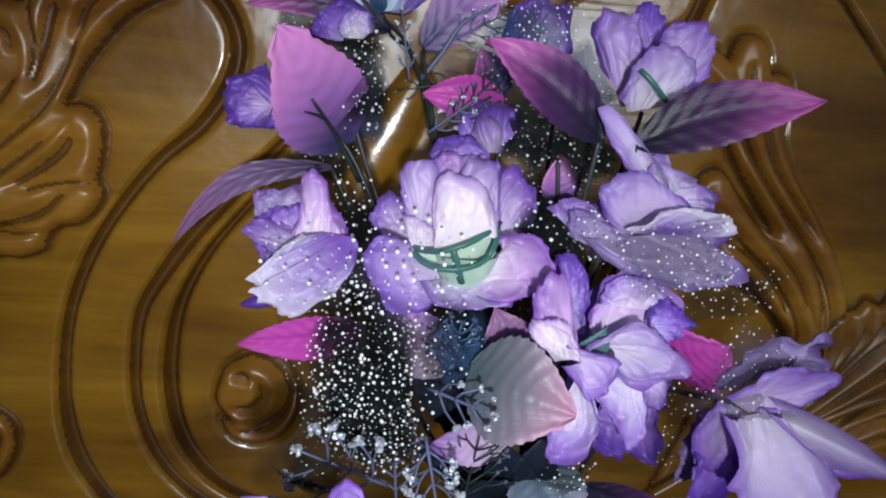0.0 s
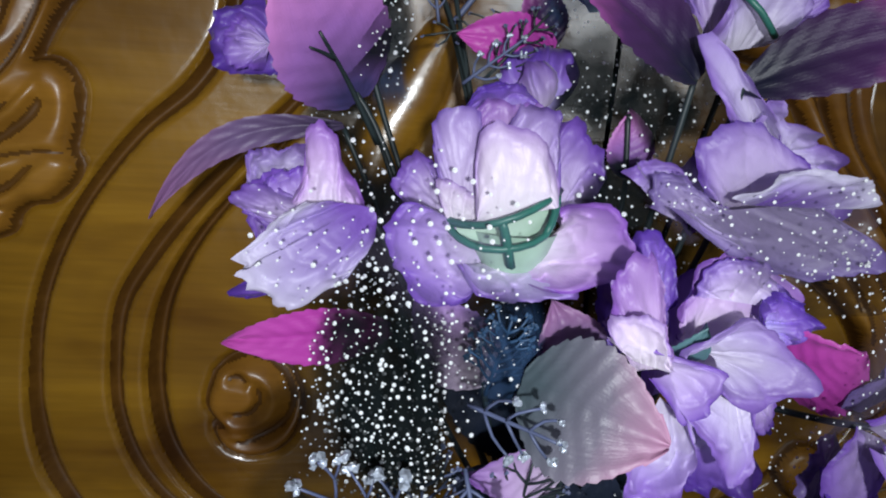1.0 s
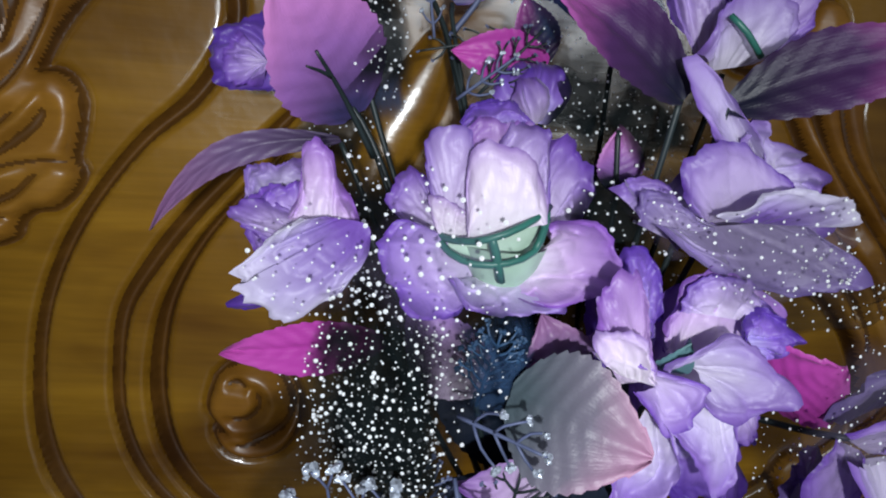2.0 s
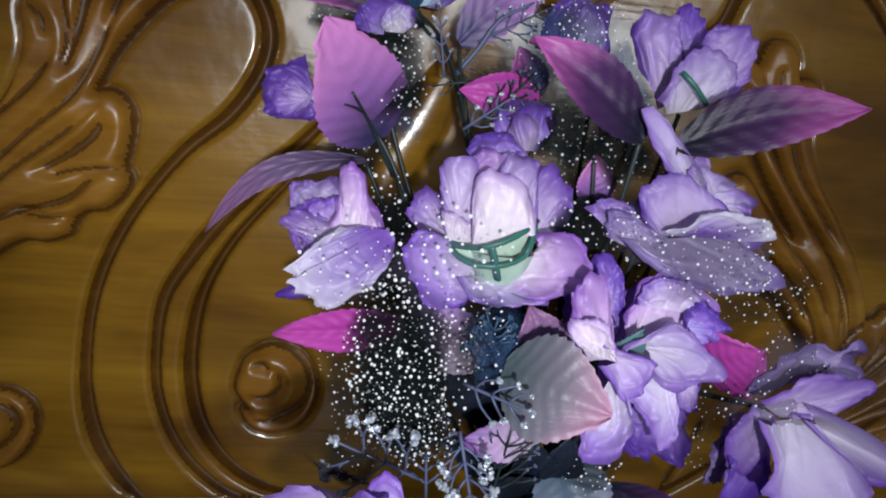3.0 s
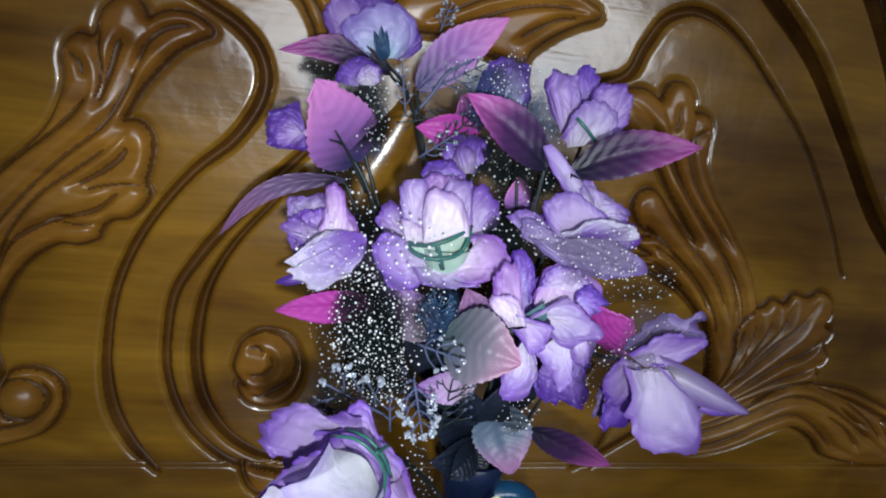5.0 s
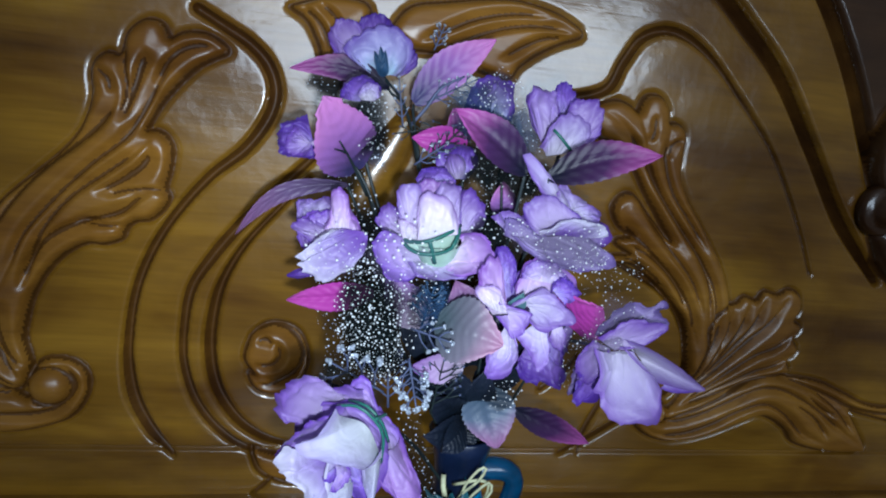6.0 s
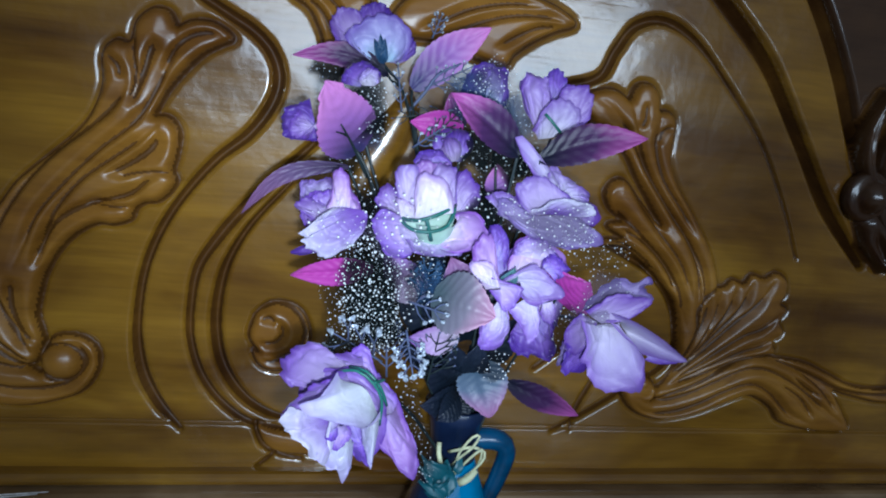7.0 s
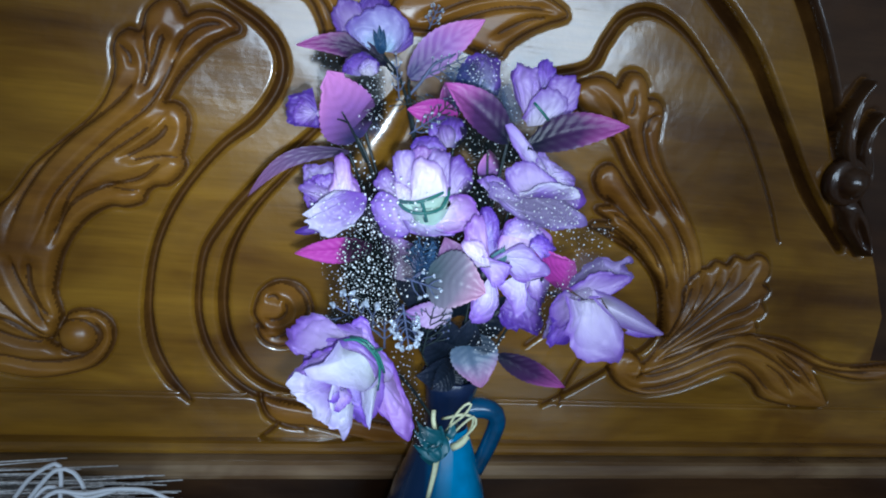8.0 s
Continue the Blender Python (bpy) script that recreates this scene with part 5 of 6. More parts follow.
drape([(-0.0550, 0.2910), (-0.0460, 0.2950)], [(-0.0580, 0.2870), (-0.0680, 0.2940), (-0.0740, 0.2980), (-0.0700, 0.3020), (-0.0620, 0.3030), (-0.0520, 0.3010)], (0.372, 0.376), LILAC, r2, 4, 2, 2)
drape([(-0.0520, 0.2980), (-0.0350, 0.2960)], [(-0.0540, 0.3000), (-0.0510, 0.3070), (-0.0510, 0.3190), (-0.0470, 0.3220), (-0.0420, 0.3190), (-0.0390, 0.3100), (-0.0350, 0.3050), (-0.0320, 0.2970)], (0.367, 0.372), ROSY, r2, 5, 3, 2)
drape([(-0.0500, 0.2780), (-0.0370, 0.2820)], [(-0.0530, 0.2710), (-0.0640, 0.2680), (-0.0740, 0.2680), (-0.0700, 0.2720), (-0.0620, 0.2750), (-0.0500, 0.2780)], (0.366, 0.372), VIOLET, r2, 2, 1, 1)
drape([(-0.0420, 0.3010), (-0.0300, 0.2990), (-0.0290, 0.2910)], [(-0.0490, 0.3010), (-0.0570, 0.2960), (-0.0630, 0.2890), (-0.0670, 0.2850), (-0.0640, 0.2820), (-0.0670, 0.2810), (-0.0630, 0.2750), (-0.0580, 0.2730), (-0.0490, 0.2730), (-0.0390, 0.2780), (-0.0320, 0.2860)], (0.361, 0.356), THROAT, r2, 7, 2, 2.5)

# rose to the right
r3 = flower("lilac and violet cloth rose lying on its side", (0.0780, 0.3650, 0.2990))
drape([(0.0820, 0.3030), (0.0940, 0.3040)], [(0.0670, 0.2960), (0.0580, 0.3070), (0.0630, 0.3200), (0.0780, 0.3270), (0.0970, 0.3230), (0.1140, 0.3140), (0.1160, 0.3020), (0.1020, 0.2920)], (0.362, 0.362), LILAC, r3, 3, 2, 3)
drape([(0.0830, 0.3260), (0.0890, 0.3220)], [(0.0720, 0.3260), (0.0640, 0.3340), (0.0570, 0.3420), (0.0530, 0.3510), (0.0550, 0.3530), (0.0580, 0.3520), (0.0640, 0.3470), (0.0730, 0.3380), (0.0810, 0.3310), (0.0850, 0.3250)], (0.358, 0.345), PALE, r3, 4, -2, 1)
drape([(0.0830, 0.3210), (0.0970, 0.3160)], [(0.0760, 0.3320), (0.0770, 0.3380), (0.0830, 0.3350), (0.0910, 0.3300), (0.0990, 0.3260), (0.1050, 0.3190), (0.1020, 0.3170), (0.0950, 0.3170)], (0.356, 0.352), PALE, r3, 3, 1, 3)
drape([(0.0550, 0.3030), (0.0700, 0.3050)], [(0.0400, 0.3150), (0.0440, 0.3180), (0.0550, 0.3180), (0.0630, 0.3130), (0.0710, 0.3080), (0.0760, 0.3060)], (0.352, 0.358), PALE, r3, 4, 2, 2.5)
drape([(0.0570, 0.3020), (0.0680, 0.3050)], [(0.0470, 0.3060), (0.0470, 0.3120), (0.0510, 0.3160), (0.0600, 0.3120), (0.0660, 0.3080), (0.0720, 0.3060)], (0.348, 0.350), DUSTY, r3, 3, 2, 2)
drape([(0.0630, 0.3050), (0.0950, 0.3090)], [(0.0500, 0.3070), (0.0570, 0.3000), (0.0700, 0.2940), (0.0850, 0.2900), (0.0970, 0.2910), (0.1070, 0.2950), (0.1090, 0.3000), (0.1010, 0.3050), (0.0930, 0.3110)], (0.350, 0.337), DUSTY, r3, 5, 2, 3)
drape([(0.0700, 0.3070), (0.0910, 0.3140)], [(0.0630, 0.3100), (0.0580, 0.3150), (0.0550, 0.3210), (0.0570, 0.3260), (0.0640, 0.3310), (0.0720, 0.3310), (0.0800, 0.3260), (0.0890, 0.3210), (0.0920, 0.3170)], (0.350, 0.344), EDGED, r3, 7, 4, 1)
drape([(0.0700, 0.3090), (0.0870, 0.3090)], [(0.0640, 0.3110), (0.0730, 0.3170), (0.0810, 0.3200), (0.0920, 0.3190), (0.0990, 0.3180), (0.1020, 0.3140), (0.0980, 0.3110), (0.0910, 0.3100)], (0.341, 0.332), THROAT, r3, 4, 2, 1.5)

# full rose below
r4 = flower("open lilac and rosy cloth rose with violet rims", (0.0632, 0.3520, 0.2547))
drape([(0.0690, 0.2550), (0.0770, 0.2550)], [(0.0550, 0.2430), (0.0560, 0.2670), (0.0600, 0.2850), (0.0760, 0.2910), (0.0950, 0.2780), (0.0990, 0.2570), (0.0950, 0.2380), (0.0800, 0.2280), (0.0640, 0.2300)], (0.352, 0.350), LILAC, r4, 3, 2, 3)
drape([(0.0490, 0.2670), (0.0590, 0.2680)], [(0.0410, 0.2550), (0.0370, 0.2770), (0.0390, 0.2920), (0.0490, 0.2980), (0.0580, 0.2870), (0.0620, 0.2670)], (0.348, 0.350), VIOLET, r4, 3, 2, 3)
# violet petal behind, put in for the shadow low in the rose
drape([(0.0690, 0.2400), (0.0880, 0.2460)], [(0.0630, 0.2270), (0.0690, 0.2200), (0.0800, 0.2180), (0.0920, 0.2160), (0.0950, 0.2270), (0.0920, 0.2420)], (0.345, 0.347), VIOLET, r4, 3, 2, 3)
drape([(0.0790, 0.2550), (0.0850, 0.2570)], [(0.0780, 0.2490), (0.0820, 0.2430), (0.0880, 0.2440), (0.0880, 0.2510), (0.0860, 0.2550)], (0.336, 0.338), LILAC, r4, 4, 2, 1)
drape([(0.0460, 0.2850), (0.0520, 0.2780)], [(0.0420, 0.2910), (0.0440, 0.3000), (0.0500, 0.2990), (0.0560, 0.2900), (0.0570, 0.2790), (0.0550, 0.2720)], (0.342, 0.348), VIOLET, r4, 4, 2, 2)
drape([(0.0560, 0.2710), (0.0690, 0.2710)], [(0.0540, 0.2780), (0.0560, 0.2870), (0.0590, 0.2940), (0.0660, 0.2970), (0.0740, 0.2960), (0.0820, 0.2910), (0.0880, 0.2850), (0.0920, 0.2760), (0.0910, 0.2710), (0.0840, 0.2710)], (0.337, 0.340), ROSY, r4, 5, 3, 2.5)
drape([(0.0730, 0.2810), (0.0800, 0.2740)], [(0.0710, 0.2780), (0.0740, 0.2840), (0.0810, 0.2870), (0.0890, 0.2800), (0.0880, 0.2730), (0.0840, 0.2700)], (0.331, 0.334), VIOLET, r4, 4, 2, 3)
drape([(0.0630, 0.2840), (0.0800, 0.2820)], [(0.0550, 0.2850), (0.0580, 0.2920), (0.0640, 0.2960), (0.0730, 0.2950), (0.0800, 0.2900), (0.0850, 0.2850)], (0.334, 0.335), EDGED, r4, 3, 2, 2)
drape([(0.0640, 0.2590), (0.0750, 0.2630)], [(0.0540, 0.2540), (0.0600, 0.2480), (0.0660, 0.2390), (0.0700, 0.2350), (0.0740, 0.2410), (0.0740, 0.2490), (0.0720, 0.2560), (0.0760, 0.2630)], (0.329, 0.324), PALE, r4, 4, 3, 1.5)
drape([(0.0490, 0.2570), (0.0570, 0.2510)], [(0.0390, 0.2420), (0.0370, 0.2330), (0.0420, 0.2310), (0.0480, 0.2330), (0.0540, 0.2410), (0.0540, 0.2480), (0.0510, 0.2560), (0.0440, 0.2640)], (0.330, 0.321), PALE, r4, 4, 2, 2.5)
drape([(0.0530, 0.2700), (0.0610, 0.2710)], [(0.0480, 0.2700), (0.0550, 0.2760), (0.0620, 0.2810), (0.0680, 0.2820), (0.0760, 0.2770), (0.0830, 0.2700), (0.0820, 0.2650), (0.0770, 0.2620), (0.0700, 0.2590), (0.0650, 0.2590), (0.0600, 0.2630)], (0.329, 0.323), PALE, r4, 5, 3, 1.5)
drape([(0.0460, 0.2690), (0.0500, 0.2650)], [(0.0390, 0.2740), (0.0490, 0.2720), (0.0600, 0.2690), (0.0600, 0.2660), (0.0570, 0.2580), (0.0510, 0.2540), (0.0460, 0.2600), (0.0410, 0.2660)], (0.328, 0.320), LILAC, r4, 4, 1, 1)
drape([(0.0420, 0.2630), (0.0500, 0.2640)], [(0.0310, 0.2770), (0.0300, 0.2890), (0.0330, 0.2940), (0.0390, 0.2960), (0.0430, 0.2920), (0.0450, 0.2820), (0.0490, 0.2670)], (0.333, 0.329), ROSY, r4, 5, 3, 2)
drape([(0.0380, 0.2690), (0.0480, 0.2660)], [(0.0300, 0.2750), (0.0280, 0.2790), (0.0320, 0.2820), (0.0400, 0.2820), (0.0440, 0.2760), (0.0470, 0.2690)], (0.326, 0.322), BLUSH, r4, 3, 2, 1.5)
leaf("sepal", (0.0526, 0.3340, 0.2682), (0.0560, 0.3260, 0.2801), 10, SEPAL, r4, teeth=4, label="small green sepal")

# lily-like flower at the outer right
r5 = flower("drooping lilac cloth flower with long petals under sheer net", (0.1197, 0.3350, 0.2459), name="drooping_flower", via=Vector((0.0727, 0.3740, 0.2284)))
drape([(0.1150, 0.2520), (0.1260, 0.2580)], [(0.1020, 0.2550), (0.1050, 0.2660), (0.1110, 0.2730), (0.1200, 0.2780), (0.1300, 0.2760), (0.1390, 0.2790), (0.1410, 0.2750), (0.1350, 0.2730), (0.1450, 0.2650), (0.1380, 0.2590)], (0.334, 0.326), DUSTY, r5, 4, 2, 2)
drape([(0.1050, 0.2460), (0.1100, 0.2380)], [(0.0950, 0.2460), (0.0900, 0.2320), (0.0870, 0.2210), (0.0930, 0.2210), (0.1010, 0.2290)], (0.332, 0.326), DUSTY, r5, 3, 2, 2)
drape([(0.1040, 0.2420), (0.1110, 0.2390)], [(0.0890, 0.2440), (0.0860, 0.2320), (0.0860, 0.2210), (0.0930, 0.2220), (0.1040, 0.2270), (0.1050, 0.2360)], (0.324, 0.312), VIOLET, r5, 4, 2, 1.5)
drape([(0.1040, 0.2520), (0.1090, 0.2500)], [(0.0950, 0.2570), (0.0890, 0.2530), (0.0860, 0.2430), (0.0910, 0.2330), (0.0970, 0.2350), (0.1030, 0.2420), (0.1050, 0.2510)], (0.322, 0.312), LILAC, r5, 5, 2, 1)
drape([(0.1050, 0.2530), (0.1120, 0.2490)], [(0.0980, 0.2580), (0.1020, 0.2630), (0.1100, 0.2690), (0.1200, 0.2710), (0.1350, 0.2690), (0.1320, 0.2640), (0.1290, 0.2600), (0.1230, 0.2550), (0.1130, 0.2530)], (0.322, 0.313), LILAC, r5, 4, 2, 1)
drape([(0.1310, 0.2370), (0.1390, 0.2340)], [(0.1280, 0.2400), (0.1420, 0.2350), (0.1570, 0.2320), (0.1470, 0.2300), (0.1360, 0.2320)], (0.311, 0.309), VIOLET, r5, 1, 1, 0.5)
drape([(0.1220, 0.2510), (0.1280, 0.2440)], [(0.1120, 0.2590), (0.1230, 0.2570), (0.1390, 0.2490), (0.1510, 0.2410), (0.1590, 0.2350), (0.1520, 0.2340), (0.1360, 0.2370), (0.1270, 0.2400), (0.1190, 0.2490)], (0.320, 0.304), PALE, r5, 4, 1, 0.5)
drape([(0.1070, 0.2490), (0.1220, 0.2510)], [(0.0930, 0.2550), (0.0930, 0.2420), (0.0920, 0.2350), (0.0960, 0.2330), (0.0960, 0.2260), (0.1020, 0.2210), (0.1100, 0.2190), (0.1200, 0.2210), (0.1280, 0.2240), (0.1290, 0.2340), (0.1230, 0.2440), (0.1170, 0.2480), (0.1100, 0.2550)], (0.319, 0.297), PALE, r5, 8, 4, 2)

# big rose low on the left, opening towards the viewer
r6 = flower("large pale lilac cloth rose with a white cup and violet rim", (-0.0160, 0.3120, 0.2094))
drape([(-0.0360, 0.2070), (-0.0270, 0.2040)], [(-0.0530, 0.1920), (-0.0610, 0.2110), (-0.0510, 0.2240), (-0.0340, 0.2280), (-0.0190, 0.2160), (-0.0130, 0.1960), (-0.0190, 0.1800), (-0.0370, 0.1790)], (0.300, 0.296), LILAC, r6, 3, 2, 2)
drape([(-0.0270, 0.2150), (-0.0100, 0.1920)], [(-0.0370, 0.2290), (-0.0350, 0.2360), (-0.0290, 0.2390), (-0.0250, 0.2350), (-0.0210, 0.2260), (-0.0120, 0.2150), (-0.0060, 0.2050), (-0.0030, 0.1960)], (0.309, 0.302), LILAC, r6, 4, 2, 2)
drape([(-0.0390, 0.2120), (-0.0270, 0.2220)], [(-0.0560, 0.2180), (-0.0650, 0.2200), (-0.0690, 0.2250), (-0.0680, 0.2340), (-0.0650, 0.2400), (-0.0580, 0.2450), (-0.0520, 0.2450), (-0.0430, 0.2390), (-0.0340, 0.2350), (-0.0280, 0.2320)], (0.308, 0.290), LILAC, r6, 5, 2, 2.5)
drape([(-0.0170, 0.1940), (-0.0100, 0.1980)], [(-0.0190, 0.1860), (-0.0100, 0.1800), (-0.0050, 0.1730), (0.0010, 0.1700), (0.0040, 0.1730), (0.0050, 0.1800), (-0.0010, 0.1960), (-0.0080, 0.2090)], (0.304, 0.290), MALLOW, r6, 5, 3, 1.5)
drape([(-0.0400, 0.2130), (-0.0330, 0.2170)], [(-0.0550, 0.2130), (-0.0650, 0.2100), (-0.0630, 0.2170), (-0.0580, 0.2230), (-0.0530, 0.2270), (-0.0450, 0.2300), (-0.0370, 0.2300)], (0.298, 0.276), LILAC, r6, 4, 2, 1.5)
drape([(-0.0420, 0.2000), (-0.0260, 0.1990)], [(-0.0470, 0.1940), (-0.0400, 0.1910), (-0.0320, 0.1930), (-0.0230, 0.1860), (-0.0220, 0.1950), (-0.0230, 0.2040)], (0.290, 0.276), VIOLET, r6, 2, 2, 3)
drape([(-0.0420, 0.2060), (-0.0360, 0.2040)], [(-0.0620, 0.2170), (-0.0650, 0.2130), (-0.0610, 0.2060), (-0.0550, 0.2020), (-0.0510, 0.1970), (-0.0460, 0.1930), (-0.0420, 0.1980), (-0.0440, 0.2050), (-0.0420, 0.2120)], (0.284, 0.266), THROAT, r6, 3, 2, 2)
drape([(-0.0230, 0.2060), (-0.0180, 0.2060)], [(-0.0280, 0.2090), (-0.0260, 0.1990), (-0.0220, 0.1880), (-0.0210, 0.1960), (-0.0200, 0.2060), (-0.0190, 0.2140)], (0.284, 0.268), WHITE, r6, 3, 2, 1)
drape([(-0.0380, 0.1960), (-0.0320, 0.1960)], [(-0.0460, 0.2000), (-0.0490, 0.1950), (-0.0440, 0.1920), (-0.0380, 0.1900), (-0.0330, 0.1910), (-0.0320, 0.1950), (-0.0310, 0.2000)], (0.281, 0.262), WHITE, r6, 3, 2, 2.5)
drape([(-0.0420, 0.2060), (-0.0370, 0.2040)], [(-0.0450, 0.2000), (-0.0400, 0.1970), (-0.0340, 0.2010), (-0.0320, 0.2070), (-0.0350, 0.2100)], (0.278, 0.268), LILAC, r6, 3, 2, 1.5)
# small violet patch standing for the dark shaded hole in the rose
drape([(-0.0420, 0.2060), (-0.0400, 0.2080)], [(-0.0450, 0.2040), (-0.0420, 0.2030), (-0.0390, 0.2060), (-0.0390, 0.2090)], (0.270, 0.266), VIOLET, r6, 1, 1, 0.5)
drape([(-0.0380, 0.2260), (-0.0260, 0.2210), (-0.0180, 0.2050)], [(-0.0410, 0.2350), (-0.0490, 0.2280), (-0.0570, 0.2240), (-0.0530, 0.2200), (-0.0440, 0.2170), (-0.0330, 0.2140), (-0.0240, 0.2120), (-0.0190, 0.2150)], (0.284, 0.262), WHITE, r6, 7, 3, 0.6)
gc = part("basket", tube("basket", [(-0.0399, 0.2900, 0.2281), (-0.0314, 0.2800, 0.2329), (-0.0233, 0.2780, 0.2276), (-0.0182, 0.2800, 0.2177), (-0.0180, 0.2840, 0.2022)], 0.0008, GREEN, sides=6, flat=1.4), r6, "green plastic basket cup")
part("hoop", tube("hoop", [(-0.0348, 0.2940, 0.2290), (-0.0263, 0.2860, 0.2300), (-0.0190, 0.2840, 0.2225), (-0.0147, 0.2880, 0.2107)], 0.0008, GREEN), gc)
part("rib", tube("rib", [(-0.0227, 0.2780, 0.2277), (-0.0170, 0.2900, 0.2240)], 0.0009, GREEN, step=0.002), gc)

# top flower
r7 = flower("bluish lilac cloth flower with teal sepals", (-0.0236, 0.4620, 0.3977), via=Vector((0.0016, 0.4250, 0.3482)))
drape([(-0.0350, 0.4150), (-0.0170, 0.4170)], [(-0.0430, 0.4220), (-0.0400, 0.4340), (-0.0320, 0.4390), (-0.0210, 0.4370), (-0.0130, 0.4290)], (0.475, 0.479), VIOLET, r7, 3, 2, 2)
drape([(-0.0380, 0.4010), (-0.0290, 0.4050)], [(-0.0540, 0.4020), (-0.0600, 0.4120), (-0.0620, 0.4220), (-0.0550, 0.4310), (-0.0420, 0.4290), (-0.0340, 0.4150)], (0.465, 0.470), LILAC, r7, 4, 2, 2)
drape([(-0.0170, 0.3960), (-0.0100, 0.3960)], [(-0.0140, 0.4080), (-0.0030, 0.4150), (0.0020, 0.4070), (-0.0040, 0.3990)], (0.462, 0.464), VIOLET, r7, 3, 1, 2)
drape([(-0.0290, 0.3940), (-0.0160, 0.3960)], [(-0.0380, 0.3980), (-0.0490, 0.4060), (-0.0480, 0.4150), (-0.0360, 0.4220), (-0.0200, 0.4270), (-0.0080, 0.4220), (-0.0030, 0.4110), (-0.0070, 0.4000), (-0.0130, 0.3950)], (0.457, 0.451), BLUISH, r7, 5, 3, 2)
for a, b in ((672, 78), (686, 66), (698, 74), (704, 92)):
    leaf("sepal", (-0.0230, 0.4520, 0.3938), Vector((-0.0250, 0.4460, 0.4133)) + Vector(((a - 690) * 0.0003, 0, (66 - b) * 0.0003)), 6, TEAL, r7, teeth=4)

# upper right flower
r8 = flower("pale lilac cloth rose with a dark green stem", (0.0870, 0.3850, 0.3530))
drape([(0.0800, 0.3760), (0.0910, 0.3770)], [(0.0800, 0.3870), (0.0830, 0.3960), (0.0900, 0.3980), (0.0950, 0.3930), (0.0990, 0.3840)], (0.391, 0.394), VIOLET, r8, 3, 2, 2)
drape([(0.0770, 0.3540), (0.0830, 0.3580)], [(0.0700, 0.3670), (0.0640, 0.3850), (0.0670, 0.3940), (0.0760, 0.3920), (0.0830, 0.3840), (0.0870, 0.3650)], (0.384, 0.388), LILAC, r8, 4, 2, 2.5)
drape([(0.0810, 0.3560), (0.0940, 0.3590)], [(0.0830, 0.3750), (0.0870, 0.3850), (0.0980, 0.3880), (0.1050, 0.3820), (0.1070, 0.3730), (0.1030, 0.3640), (0.0950, 0.3590)], (0.377, 0.372), LILAC, r8, 5, 2, 2)
drape([(0.0740, 0.3520), (0.0880, 0.3550)], [(0.0690, 0.3570), (0.0730, 0.3700), (0.0820, 0.3770), (0.0920, 0.3760), (0.0990, 0.3690), (0.0940, 0.3590)], (0.371, 0.368), PALE, r8, 5, 3, 1.5)
part("spray", tube("spray", [(0.0743, 0.3640, 0.3675), (0.0791, 0.3620, 0.3629), (0.0863, 0.3640, 0.3566)], 0.0010, GREEN), r8, "green stalk across the petals")

# small blooms at the back
r9 = flower("violet cloth bud half hidden behind a pink leaf", (-0.0561, 0.4050, 0.3419), name="rosebud", via=Vector((-0.0262, 0.4050, 0.3131)))
drape([(-0.0630, 0.3410), (-0.0620, 0.3530)], [(-0.0690, 0.3620), (-0.0800, 0.3580), (-0.0860, 0.3500), (-0.0840, 0.3380), (-0.0740, 0.3360), (-0.0630, 0.3370)], (0.405, 0.402), VIOLET, r9, 4, 2, 2)
drape([(-0.0630, 0.3430), (-0.0630, 0.3510)], [(-0.0750, 0.3550), (-0.0800, 0.3470), (-0.0780, 0.3380), (-0.0680, 0.3380)], (0.399, 0.397), LILAC, r9, 3, 2, 1.5)
r10 = flower("small violet cloth bud among dotted net", (-0.0316, 0.4020, 0.3672), name="rosebud", via=Vector((-0.0279, 0.4100, 0.3262)))
drape([(-0.0410, 0.3730), (-0.0330, 0.3740)], [(-0.0500, 0.3740), (-0.0480, 0.3830), (-0.0380, 0.3880), (-0.0290, 0.3860), (-0.0250, 0.3790), (-0.0300, 0.3750)], (0.400, 0.396), VIOLET, r10, 4, 2, 3)
drape([(-0.0370, 0.3740), (-0.0300, 0.3740)], [(-0.0400, 0.3770), (-0.0350, 0.3840), (-0.0280, 0.3830), (-0.0260, 0.3770)], (0.395, 0.392), PALE, r10, 3, 1, 2)
r11 = flower("blue-violet cloth bud under sheer net", (0.0570, 0.4100, 0.3677), name="rosebud")
drape([(0.0440, 0.3690), (0.0560, 0.3700)], [(0.0280, 0.3760), (0.0290, 0.3860), (0.0400, 0.3970), (0.0530, 0.3970), (0.0600, 0.3860), (0.0610, 0.3720)], (0.411, 0.408), VIOLET, r11, 4, 2, 3)
drape([(0.0420, 0.3660), (0.0550, 0.3680)], [(0.0340, 0.3750), (0.0370, 0.3860), (0.0460, 0.3930), (0.0550, 0.3850), (0.0560, 0.3720)], (0.404, 0.401), BLUISH, r11, 4, 2, 3)
r12 = flower("small dusky violet cloth bud in the middle", (0.0288, 0.4000, 0.3288), name="rosebud")
petal("petal", (0.0269, 0.4000, 0.3317), (0.0188, 0.4020, 0.3534), 22, VIOLET, r12, bow=4, cup=-4)
petal("petal", (0.0276, 0.3960, 0.3322), (0.0299, 0.3960, 0.3532), 20, VIOLET, r12, bow=4, cup=-4)
petal("petal", (0.0264, 0.3930, 0.3323), (0.0212, 0.3900, 0.3467), 14, LILAC, r12, bow=4, cup=-4)


# ---- leaves ----
def spray(label, root, via=None):
    ob = thing("leaf_stalk", root, label, "leaf", "artificial leaves in the vase")
    stem(ob, root, r=1.0, via=via, mat=STEM)
    return ob


